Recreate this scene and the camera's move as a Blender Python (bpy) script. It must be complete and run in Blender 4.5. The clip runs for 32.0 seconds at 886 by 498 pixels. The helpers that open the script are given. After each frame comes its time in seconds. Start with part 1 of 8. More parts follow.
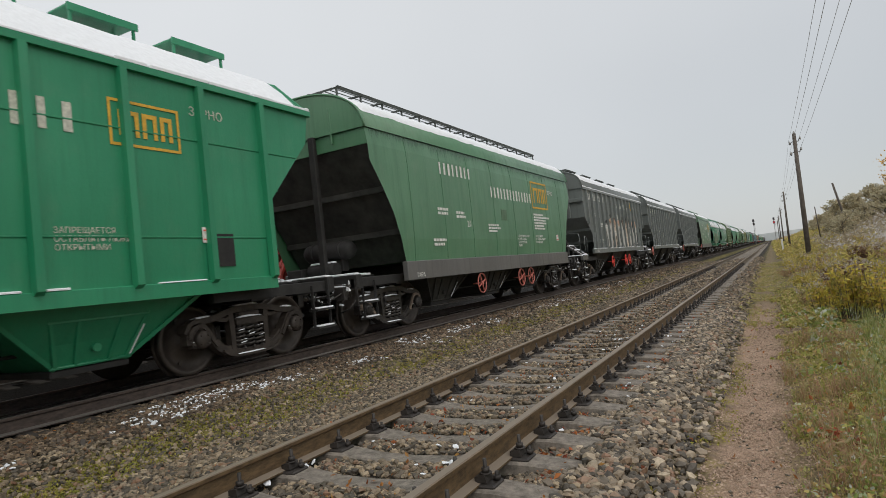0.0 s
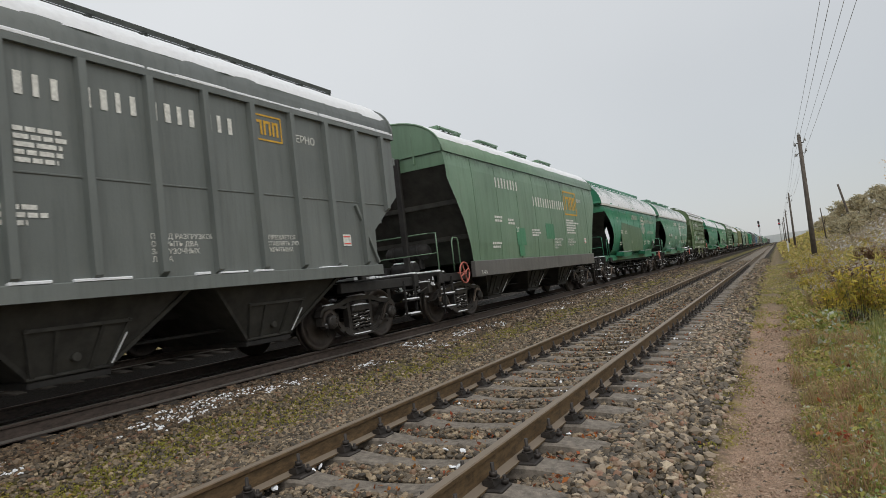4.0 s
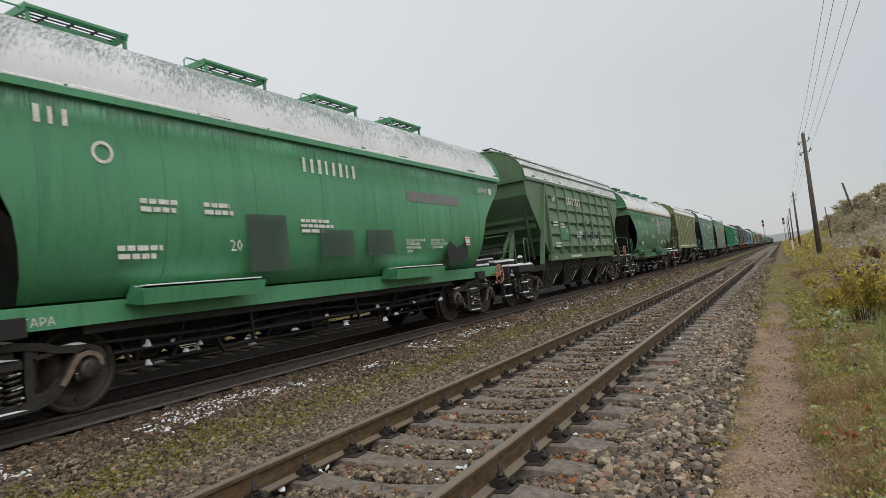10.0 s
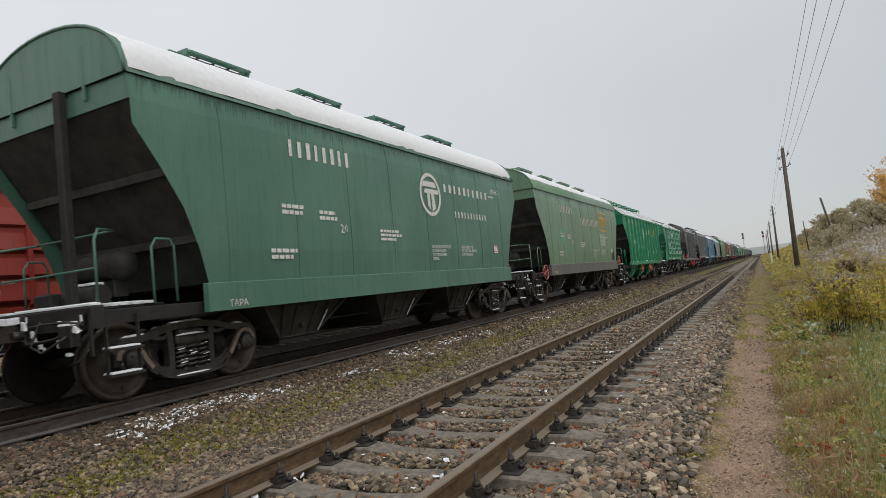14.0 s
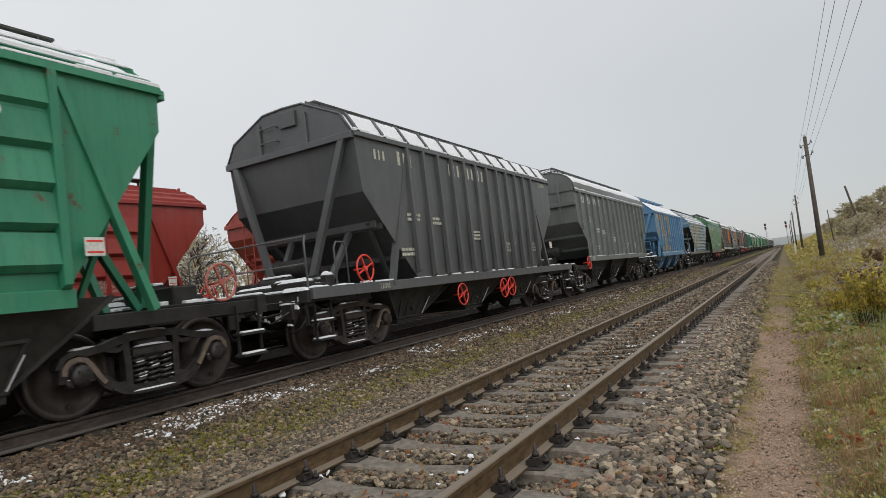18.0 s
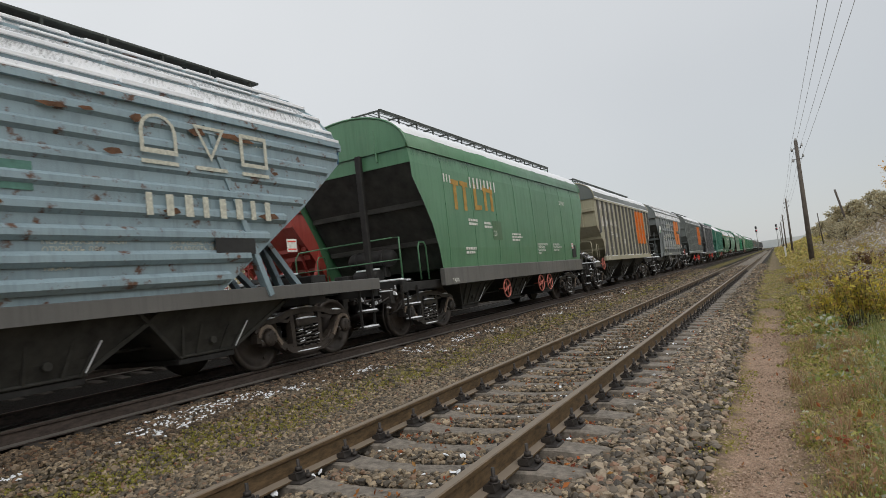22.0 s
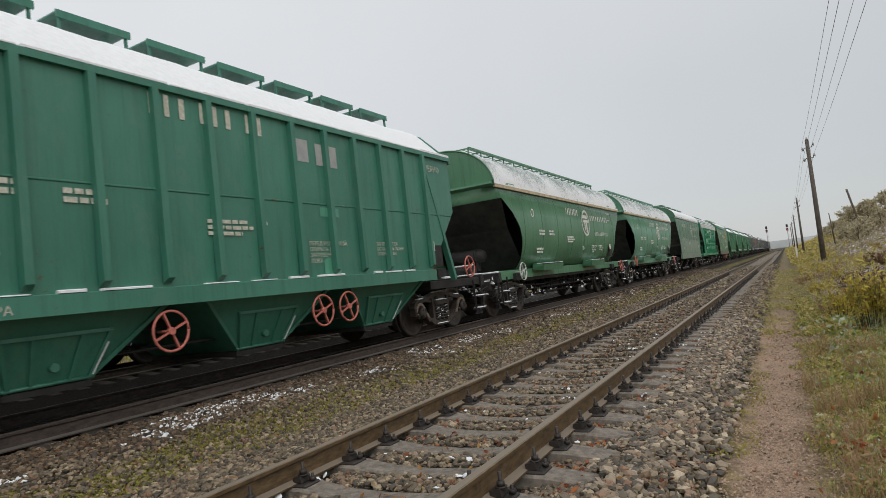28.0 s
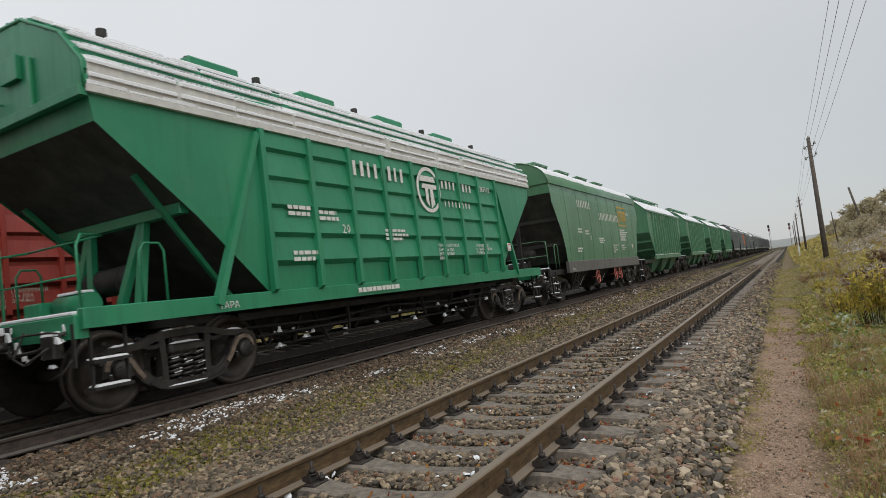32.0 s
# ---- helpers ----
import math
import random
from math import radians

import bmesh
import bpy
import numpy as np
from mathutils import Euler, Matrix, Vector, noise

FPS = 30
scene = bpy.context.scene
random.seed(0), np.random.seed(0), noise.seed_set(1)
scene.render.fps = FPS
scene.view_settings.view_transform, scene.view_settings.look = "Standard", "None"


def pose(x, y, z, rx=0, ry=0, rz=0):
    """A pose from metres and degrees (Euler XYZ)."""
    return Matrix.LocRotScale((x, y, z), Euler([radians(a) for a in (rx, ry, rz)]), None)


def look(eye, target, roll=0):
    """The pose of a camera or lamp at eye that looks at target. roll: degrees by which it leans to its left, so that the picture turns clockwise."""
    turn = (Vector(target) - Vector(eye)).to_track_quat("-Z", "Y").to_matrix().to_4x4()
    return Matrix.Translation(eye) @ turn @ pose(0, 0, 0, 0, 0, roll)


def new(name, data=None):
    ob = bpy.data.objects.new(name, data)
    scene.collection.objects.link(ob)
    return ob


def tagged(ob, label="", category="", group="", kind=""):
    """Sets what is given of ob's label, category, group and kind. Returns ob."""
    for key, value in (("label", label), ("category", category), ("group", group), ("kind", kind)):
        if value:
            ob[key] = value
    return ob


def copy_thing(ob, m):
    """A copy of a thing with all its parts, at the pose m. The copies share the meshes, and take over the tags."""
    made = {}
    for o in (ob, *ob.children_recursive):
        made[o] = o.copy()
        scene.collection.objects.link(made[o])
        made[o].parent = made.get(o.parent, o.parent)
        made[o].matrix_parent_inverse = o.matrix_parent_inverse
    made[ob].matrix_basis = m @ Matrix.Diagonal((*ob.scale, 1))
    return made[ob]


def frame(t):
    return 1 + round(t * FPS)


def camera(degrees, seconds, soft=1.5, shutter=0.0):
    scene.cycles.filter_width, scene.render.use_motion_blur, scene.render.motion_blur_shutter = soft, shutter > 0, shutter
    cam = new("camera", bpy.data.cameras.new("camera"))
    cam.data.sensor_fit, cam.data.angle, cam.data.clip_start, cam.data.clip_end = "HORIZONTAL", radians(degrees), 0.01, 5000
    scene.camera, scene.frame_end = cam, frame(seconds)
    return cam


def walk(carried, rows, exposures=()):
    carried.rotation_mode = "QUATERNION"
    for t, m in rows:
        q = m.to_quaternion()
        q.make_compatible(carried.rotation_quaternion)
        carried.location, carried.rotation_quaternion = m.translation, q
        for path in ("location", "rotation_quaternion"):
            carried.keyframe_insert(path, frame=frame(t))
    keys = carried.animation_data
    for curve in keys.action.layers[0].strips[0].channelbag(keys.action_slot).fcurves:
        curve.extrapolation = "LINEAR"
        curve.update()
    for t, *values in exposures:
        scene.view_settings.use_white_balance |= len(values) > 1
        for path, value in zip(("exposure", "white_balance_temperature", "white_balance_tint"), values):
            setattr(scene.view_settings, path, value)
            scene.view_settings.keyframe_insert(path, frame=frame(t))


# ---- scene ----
cam = camera(71.6, 32.0, soft=0.45, shutter=0.05)
PATH = [
    (0, 0.024, -0.008, 1.135, 92.49, 6.24, 28.38), (0.5, 0.017, -0.023, 1.128, 92.73, 6.70, 29.09), (1, 0.013, -0.037, 1.133, 92.51, 6.60, 29.58),
    (1.5, 0.010, -0.017, 1.139, 92.83, 6.38, 29.78), (2, 0.004, -0.014, 1.134, 92.94, 6.30, 29.77), (2.5, 0.012, -0.025, 1.131, 92.66, 6.71, 29.56),
    (3, 0.016, -0.017, 1.138, 93.06, 6.83, 29.18), (3.5, 0.013, -0.015, 1.139, 92.93, 6.40, 28.89), (5.5, 0.011, -0.008, 1.139, 92.69, 7.17, 28.39),
    (6, 0.013, -0.002, 1.141, 92.70, 7.24, 28.49), (6.5, 0.008, -0.016, 1.148, 92.82, 6.89, 28.45), (7, 0.003, -0.024, 1.139, 92.96, 7.20, 28.80),
    (7.5, 0.004, -0.027, 1.142, 93.20, 7.34, 29.12), (8, 0.004, -0.020, 1.143, 93.20, 7.47, 29.32), (8.5, 0.000, -0.022, 1.143, 93.14, 7.28, 29.61),
    (9, -0.009, -0.014, 1.139, 92.80, 6.96, 29.45), (9.5, -0.005, -0.019, 1.143, 92.87, 6.74, 29.37), (10, -0.002, -0.025, 1.142, 92.96, 6.77, 29.12),
    (10.5, -0.005, -0.010, 1.134, 92.95, 6.58, 28.73), (11, -0.004, -0.021, 1.141, 93.13, 6.61, 28.79), (11.5, 0.002, -0.020, 1.148, 93.05, 6.70, 28.57),
    (12, 0.006, 0.001, 1.142, 93.45, 6.46, 28.59), (12.5, 0.005, -0.026, 1.147, 93.86, 5.44, 29.45), (13, 0.011, -0.015, 1.139, 93.69, 5.69, 28.36),
    (13.5, 0.014, 0.005, 1.134, 93.41, 5.86, 27.79), (15.5, 0.010, -0.009, 1.142, 93.91, 6.05, 27.18), (16, 0.010, -0.018, 1.140, 93.58, 6.66, 28.02),
    (16.5, 0.006, -0.013, 1.150, 93.82, 6.38, 28.28), (17, 0.001, -0.021, 1.148, 93.56, 6.57, 28.86), (17.5, -0.000, -0.016, 1.140, 93.49, 6.81, 29.37),
    (18, 0.002, -0.009, 1.136, 93.40, 6.94, 29.32), (18.5, -0.003, -0.011, 1.139, 93.17, 6.90, 28.89), (19, -0.001, -0.011, 1.140, 93.56, 6.96, 29.03),
    (19.5, 0.003, -0.017, 1.152, 93.75, 6.78, 28.91), (20, 0.004, -0.014, 1.142, 93.71, 6.91, 29.40), (20.5, -0.001, -0.031, 1.147, 93.55, 6.93, 29.27),
    (21, 0.002, -0.011, 1.145, 93.79, 7.19, 29.56), (21.5, 0.000, -0.017, 1.143, 93.57, 6.59, 29.11), (22, 0.001, -0.029, 1.140, 93.31, 6.53, 28.59),
    (22.5, -0.001, -0.020, 1.151, 93.60, 6.54, 29.79), (23, 0.005, -0.007, 1.141, 93.95, 6.63, 29.43), (23.5, -0.001, -0.000, 1.142, 93.87, 6.77, 29.50),
    (24, -0.008, -0.009, 1.143, 93.78, 6.67, 29.34), (24.5, -0.003, 0.001, 1.134, 93.55, 6.75, 29.74), (25, -0.004, -0.006, 1.146, 93.40, 7.10, 29.54),
    (25.5, -0.002, 0.004, 1.137, 93.49, 7.02, 29.39), (27.5, -0.012, 0.024, 1.135, 93.46, 6.96, 29.69), (28, -0.015, 0.036, 1.137, 93.48, 6.58, 29.37),
    (28.5, -0.022, 0.042, 1.124, 93.70, 6.45, 28.91), (29, -0.012, 0.039, 1.135, 93.92, 6.60, 29.18), (29.5, -0.002, 0.025, 1.137, 94.17, 6.60, 29.30),
    (30, 0.001, 0.026, 1.128, 93.73, 6.95, 30.01), (30.5, -0.011, 0.022, 1.127, 93.55, 6.97, 29.62), (31, -0.017, -0.005, 1.130, 93.31, 6.66, 29.72),
    (31.5, -0.020, -0.006, 1.130, 93.54, 6.88, 29.32), (32, -0.021, -0.016, 1.129, 93.65, 7.03, 29.57),
]
walk(cam, [(t, pose(*p)) for t, *p in PATH])

# ---- world, sun ----
scene.view_settings.exposure = 0.0
world = bpy.data.worlds.new("overcast_sky")
scene.world = world
world.use_nodes = True
wn, wl = world.node_tree.nodes, world.node_tree.links
wn.clear()
w_out = wn.new("ShaderNodeOutputWorld")
w_sky = wn.new("ShaderNodeTexSky")
w_sky.sky_type, w_sky.sun_disc = "NISHITA", False
w_sky.sun_elevation, w_sky.sun_rotation = radians(28), radians(200)
w_tc = wn.new("ShaderNodeTexCoord")
w_noise = wn.new("ShaderNodeTexNoise")
w_noise.inputs["Scale"].default_value, w_noise.inputs["Detail"].default_value = 1.6, 3.0
w_sep = wn.new("ShaderNodeSeparateXYZ")
w_ramp = wn.new("ShaderNodeValToRGB")
w_ramp.color_ramp.elements[0].position, w_ramp.color_ramp.elements[0].color = 0.0, (0.485, 0.500, 0.512, 1)
w_ramp.color_ramp.elements[1].position, w_ramp.color_ramp.elements[1].color = 0.6, (0.745, 0.762, 0.775, 1)
w_add = wn.new("ShaderNodeMath")
w_add.operation = "MULTIPLY_ADD"
w_add.inputs[1].default_value, w_add.inputs[2].default_value = 0.34, -0.16
w_sum = wn.new("ShaderNodeMath")
w_bg, w_bs, w_mix = wn.new("ShaderNodeBackground"), wn.new("ShaderNodeBackground"), wn.new("ShaderNodeAddShader")
w_bs.inputs["Strength"].default_value = 0.012
wl.new(w_tc.outputs["Generated"], w_noise.inputs["Vector"])
wl.new(w_tc.outputs["Generated"], w_sep.inputs[0])
wl.new(w_noise.outputs[0], w_add.inputs[0])
wl.new(w_add.outputs[0], w_sum.inputs[0])
w_up = wn.new("ShaderNodeMath")
w_up.operation = "MULTIPLY"
w_up.inputs[1].default_value = 0.55
wl.new(w_sep.outputs[2], w_up.inputs[0])
wl.new(w_up.outputs[0], w_sum.inputs[1])
w_side = wn.new("ShaderNodeMath")
w_side.operation = "MULTIPLY_ADD"
w_side.inputs[1].default_value = -0.40
wl.new(w_sep.outputs[0], w_side.inputs[0])
wl.new(w_sum.outputs[0], w_side.inputs[2])
wl.new(w_side.outputs[0], w_ramp.inputs[0])
wl.new(w_ramp.outputs[0], w_bg.inputs["Color"])
wl.new(w_sky.outputs[0], w_bs.inputs["Color"])
wl.new(w_bg.outputs[0], w_mix.inputs[0])
wl.new(w_bs.outputs[0], w_mix.inputs[1])
wl.new(w_mix.outputs[0], w_out.inputs["Surface"])
sun = new("sun", bpy.data.lights.new("sun", "SUN"))
sun.data.energy, sun.data.angle, sun.data.color = 1.45, radians(60), (1.0, 0.96, 0.90)
sun.matrix_world = look((26, -16, 34), (0, 0, 0))

# ---- plan ----
GAUGE = 1.593
X_NEAR = -2.603          # middle of the near track, rail heads at z 0
X_TRAIN, Z_TRAIN = -8.018, 0.15
X_THIRD = -14.0
L = 14.72                # one wagon over its couplers
SPEED = 13.99


# ---- mesh helpers ----
class Geo:
    """Collects faces for one mesh."""

    def __init__(self):
        self.v, self.f, self.s = [], [], []

    def add(self, verts, faces, smooth=False):
        n = len(self.v)
        self.v += [tuple(p) for p in verts]
        self.f += [tuple(i + n for i in q) for q in faces]
        self.s += [smooth] * len(faces)
        return self

    def box(self, x0, x1, y0, y1, z0, z1):
        return self.hexa([(x0, y0, z0), (x1, y0, z0), (x1, y1, z0), (x0, y1, z0), (x0, y0, z1), (x1, y0, z1), (x1, y1, z1), (x0, y1, z1)])

    def hexa(self, p):
        return self.add(p, [(3, 2, 1, 0), (4, 5, 6, 7), (0, 1, 5, 4), (1, 2, 6, 5), (2, 3, 7, 6), (3, 0, 4, 7)])

    def slab(self, x0, x1, y0, y1, z0, z1, b=0.012):
        """A box with chamfered upright edges and top."""
        r = lambda d, z: [(x0 + d, y0, z), (x1 - d, y0, z), (x1, y0 + d, z), (x1, y1 - d, z), (x1 - d, y1, z), (x0 + d, y1, z), (x0, y1 - d, z), (x0, y0 + d, z)]
        t = [(x0 + b, y0 + b, z1), (x1 - b, y0 + b, z1), (x1 - b, y1 - b, z1), (x0 + b, y1 - b, z1)]
        v = r(b, z0) + r(b, z1 - b) + t
        f = [(i, (i + 1) % 8, 8 + (i + 1) % 8, 8 + i) for i in range(8)] + [tuple(range(7, -1, -1)), (16, 17, 18, 19)]
        f += [(8, 9, 17, 16), (9, 10, 17), (10, 11, 18, 17), (11, 12, 18), (12, 13, 19, 18), (13, 14, 19), (14, 15, 16, 19), (15, 8, 16)]
        return self.add(v, f)

    def bar(self, a, b, w, d):
        """A beam of section w x d from a to b."""
        a, b = Vector(a), Vector(b)
        t = (b - a).normalized()
        u = t.cross(Vector((1, 0, 0)))
        u = u.normalized() if u.length > 0.1 else t.cross(Vector((0, 0, 1))).normalized()
        n = t.cross(u).normalized()
        q = [s * u * (d / 2) + r * n * (w / 2) for s, r in ((-1, -1), (1, -1), (1, 1), (-1, 1))]
        return self.hexa([a + k for k in q] + [b + k for k in q])

    def cyl(self, a, b, r0, r1=None, n=10, smooth=True):
        a, b = Vector(a), Vector(b)
        r1 = r0 if r1 is None else r1
        t = (b - a).normalized()
        u = t.orthogonal().normalized()
        w = t.cross(u)
        ring = [math.cos(2 * math.pi * i / n) * u + math.sin(2 * math.pi * i / n) * w for i in range(n)]
        v = [a + r0 * k for k in ring] + [b + r1 * k for k in ring]
        self.add(v, [(i, (i + 1) % n, n + (i + 1) % n, n + i) for i in range(n)], smooth)
        self.add(v, [tuple(range(n - 1, -1, -1)), tuple(range(n, 2 * n))])
        return self

    def tube(self, pts, r, n=6):
        pts = [Vector(p) for p in pts]
        rings = []
        u = None
        for i, p in enumerate(pts):
            t = (pts[min(i + 1, len(pts) - 1)] - pts[max(i - 1, 0)]).normalized()
            u = t.orthogonal().normalized() if u is None else (u - t * u.dot(t)).normalized()
            w = t.cross(u)
            rings.append([p + r * (math.cos(2 * math.pi * k / n) * u + math.sin(2 * math.pi * k / n) * w) for k in range(n)])
        return self.loft(rings, True, True)

    def loft(self, rings, closed=True, caps=True, smooth=True):
        n = len(rings[0])
        v = [p for r in rings for p in r]
        m = n if closed else n - 1
        self.add(v, [(i * n + k, i * n + (k + 1) % n, (i + 1) * n + (k + 1) % n, (i + 1) * n + k) for i in range(len(rings) - 1) for k in range(m)], smooth)
        if caps:
            self.add(rings[0], [tuple(range(n - 1, -1, -1))])
            self.add(rings[-1], [tuple(range(n))])
        return self

    def prism(self, poly, axis, a, b):
        """A polygon pulled from a to b along an axis; its points are the other two coordinates."""
        put = {"x": lambda p, k: (k, p[0], p[1]), "y": lambda p, k: (p[0], k, p[1]), "z": lambda p, k: (p[0], p[1], k)}[axis]
        n = len(poly)
        v = [put(p, a) for p in poly] + [put(p, b) for p in poly]
        return self.add(v, [tuple(range(n - 1, -1, -1)), tuple(range(n, 2 * n))] + [(i, (i + 1) % n, n + (i + 1) % n, n + i) for i in range(n)])

    def lathe(self, prof, n=28, axis="x", at=(0, 0, 0)):
        """Turns a profile of (along, radius) about an axis."""
        def spot(s, r, k):
            c, d = math.cos(2 * math.pi * k / n) * r, math.sin(2 * math.pi * k / n) * r
            p = {"x": (s, c, d), "y": (c, s, d), "z": (c, d, s)}[axis]
            return tuple(p[i] + at[i] for i in range(3))
        return self.loft([[spot(s, r, k) for k in range(n)] for s, r in prof], True, True)

    def mesh(self, name):
        me = bpy.data.meshes.new(name)
        me.from_pydata(self.v, [], self.f)
        me.polygons.foreach_set("use_smooth", self.s)
        bm = bmesh.new()
        bm.from_mesh(me)
        if len(self.v) < 30000:
            bmesh.ops.remove_doubles(bm, verts=bm.verts, dist=1e-4)
        bmesh.ops.recalc_face_normals(bm, faces=bm.faces)
        bm.to_mesh(me)
        bm.free()
        me.update()
        return me


STORE = {}


def shared(key, make, mat):
    """The mesh under that key, made once for each material."""
    k = (key, mat.name)
    if k not in STORE:
        g = make() if callable(make) else make
        STORE[k] = g.mesh(str(key) if isinstance(key, str) else str(key[0]))
        STORE[k].materials.append(mat)
    return STORE[k]


def part(name, key, make, mat, parent, m=None, label=""):
    ob = new(name, shared(key, make, mat))
    ob.parent = parent
    if m is not None:
        ob.matrix_basis = m
    return tagged(ob, label) if label else ob


def thing(name, label, category, m=None, group="", kind=""):
    ob = new(name)
    ob.empty_display_size = 0.2
    if m is not None:
        ob.matrix_basis = m
    return tagged(ob, label, category, group, kind)


def at(x=0.0, y=0.0, z=0.0, rx=0, ry=0, rz=0):
    return pose(x, y, z, rx, ry, rz)


# ---- materials ----
def lin(r, g, b, k=1.0):
    """A linear base colour from 0-255 values."""
    f = lambda c: ((c / 255 + 0.055) / 1.055) ** 2.4 if c > 10 else c / 255 / 12.92
    return (min(0.9, f(r) * k), min(0.9, f(g) * k), min(0.9, f(b) * k), 1)


class Mat:
    """A small helper that strings nodes together."""

    def __init__(self, name, rough=0.6, metal=0.0, spec=0.5):
        self.m = bpy.data.materials.new(name)
        self.m.use_nodes = True
        self.n, self.l = self.m.node_tree.nodes, self.m.node_tree.links
        self.b = self.n["Principled BSDF"]
        self.b.inputs["Roughness"].default_value = rough
        self.b.inputs["Metallic"].default_value = metal
        self.b.inputs["Specular IOR Level"].default_value = spec
        self.co = self.n.new("ShaderNodeTexCoord").outputs["Object"]

    def node(self, kind, **kw):
        n = self.n.new(kind)
        for k, v in kw.items():
            n.inputs[k.replace("_", " ")].default_value = v
        return n

    def scaled(self, sx, sy, sz, by_object=True):
        mp = self.n.new("ShaderNodeMapping")
        mp.inputs["Scale"].default_value = (sx, sy, sz)
        self.l.new(self.co, mp.inputs["Vector"])
        if by_object:
            oi = self.n.new("ShaderNodeObjectInfo")
            mu = self.n.new("ShaderNodeVectorMath")
            mu.operation = "MULTIPLY"
            mu.inputs[1].default_value = (37.0, 71.0, 53.0)
            self.l.new(oi.outputs["Random"], mu.inputs[0])
            self.l.new(mu.outputs[0], mp.inputs["Location"])
        return mp.outputs[0]

    def noise(self, scale=5.0, detail=4.0, rough=0.6, vec=None):
        n = self.node("ShaderNodeTexNoise", Scale=scale, Detail=detail, Roughness=rough)
        self.l.new(self.co if vec is None else vec, n.inputs["Vector"])
        return n.outputs[0]

    def ramp(self, fac, a, b):
        n = self.n.new("ShaderNodeMapRange")
        n.inputs["From Min"].default_value, n.inputs["From Max"].default_value = a, b
        self.l.new(fac, n.inputs["Value"])
        return n.outputs[0]

    def mul(self, a, k, op="MULTIPLY"):
        n = self.n.new("ShaderNodeMath")
        n.operation = op
        self.l.new(a, n.inputs[0])
        if isinstance(k, (int, float)):
            n.inputs[1].default_value = k
        else:
            self.l.new(k, n.inputs[1])
        return n.outputs[0]

    def mix(self, fac, a, b, blend="MIX"):
        n = self.n.new("ShaderNodeMix")
        n.data_type, n.blend_type = "RGBA", blend
        for i, v in ((0, fac), (6, a), (7, b)):
            if isinstance(v, (int, float, tuple)):
                n.inputs[i].default_value = v
            else:
                self.l.new(v, n.inputs[i])
        return n.outputs[2]

    def colour(self, c):
        self.l.new(c, self.b.inputs["Base Color"])
        return self

    def rough(self, fac, a, b):
        n = self.n.new("ShaderNodeMapRange")
        n.inputs["To Min"].default_value, n.inputs["To Max"].default_value = a, b
        self.l.new(fac, n.inputs["Value"])
        self.l.new(n.outputs[0], self.b.inputs["Roughness"])
        return self

    def bump(self, h, strength=0.3, dist=0.01):
        n = self.node("ShaderNodeBump", Strength=strength, Distance=dist)
        self.l.new(h, n.inputs["Height"])
        self.l.new(n.outputs[0], self.b.inputs["Normal"])
        return self


KA = 1.36   # from the look of painted steel under this sky to its base colour


def paint(name, rgb, grime=0.35, rust=0.0, dark=0.6):
    """Weathered wagon paint: faded fields, run-down streaks, grime, rust specks."""
    m = Mat(name, 0.5, 0.0, 0.6)
    base = lin(*rgb, KA)
    fade = tuple(min(0.9, c * 1.18 + 0.012) for c in base[:3]) + (1,)
    deep = tuple(c * dark for c in base[:3]) + (1,)
    streak = m.noise(1.0, 5, 0.65, m.scaled(7.0, 7.0, 0.55))
    field = m.noise(0.55, 3, 0.5, m.scaled(1, 1, 1))
    fine = m.noise(28, 4, 0.7, m.scaled(1, 1, 0.6))
    c = m.mix(m.ramp(field, 0.35, 0.68), base, fade)
    c = m.mix(m.mul(m.ramp(streak, 0.5, 0.75), grime), c, deep)
    drip = m.noise(1.0, 4, 0.7, m.scaled(24.0, 24.0, 0.7))
    c = m.mix(m.mul(m.ramp(drip, 0.54, 0.72), 0.55 * grime), c, tuple(q * .72 for q in deep[:3]) + (1,))
    dust = m.noise(2.2, 5, 0.7, m.scaled(1, 1, 0.8))
    c = m.mix(m.mul(m.ramp(dust, 0.52, 0.72), 0.45 * grime), c, tuple(min(.9, .55 * q + .45 * d) for q, d in zip(fade[:3], (.24, .23, .19))) + (1,))
    c = m.mix(m.mul(m.ramp(fine, 0.55, 0.8), 0.35 * grime), c, (0.05, 0.05, 0.042, 1))
    if rust:
        spot = m.noise(3.2, 6, 0.72, m.scaled(1, 1, 1.2))
        c = m.mix(m.ramp(spot, 0.66 - rust * 0.12, 0.72 - rust * 0.1), c, (0.11, 0.05, 0.025, 1))
    dents = m.noise(1.6, 3, 0.5, m.scaled(1, 1, 1))
    m.colour(c).rough(streak, 0.28, 0.58).bump(m.mul(dents, fine, "ADD"), 0.25, 0.012)
    return m.m


def plain(name, rgba, rough=0.6, metal=0.0, var=0.35, scale=9.0, bump=0.25, dist=0.004):
    m = Mat(name, rough, metal)
    n = m.noise(scale, 5, 0.65, m.scaled(1, 1, 1))
    lo = tuple(c * (1 - var) for c in rgba[:3]) + (1,)
    hi = tuple(min(0.95, c * (1 + var)) for c in rgba[:3]) + (1,)
    m.colour(m.mix(m.ramp(n, 0.3, 0.7), lo, hi)).bump(m.noise(scale * 6, 4, 0.6, m.scaled(1, 1, 1)), bump, dist)
    return m.m


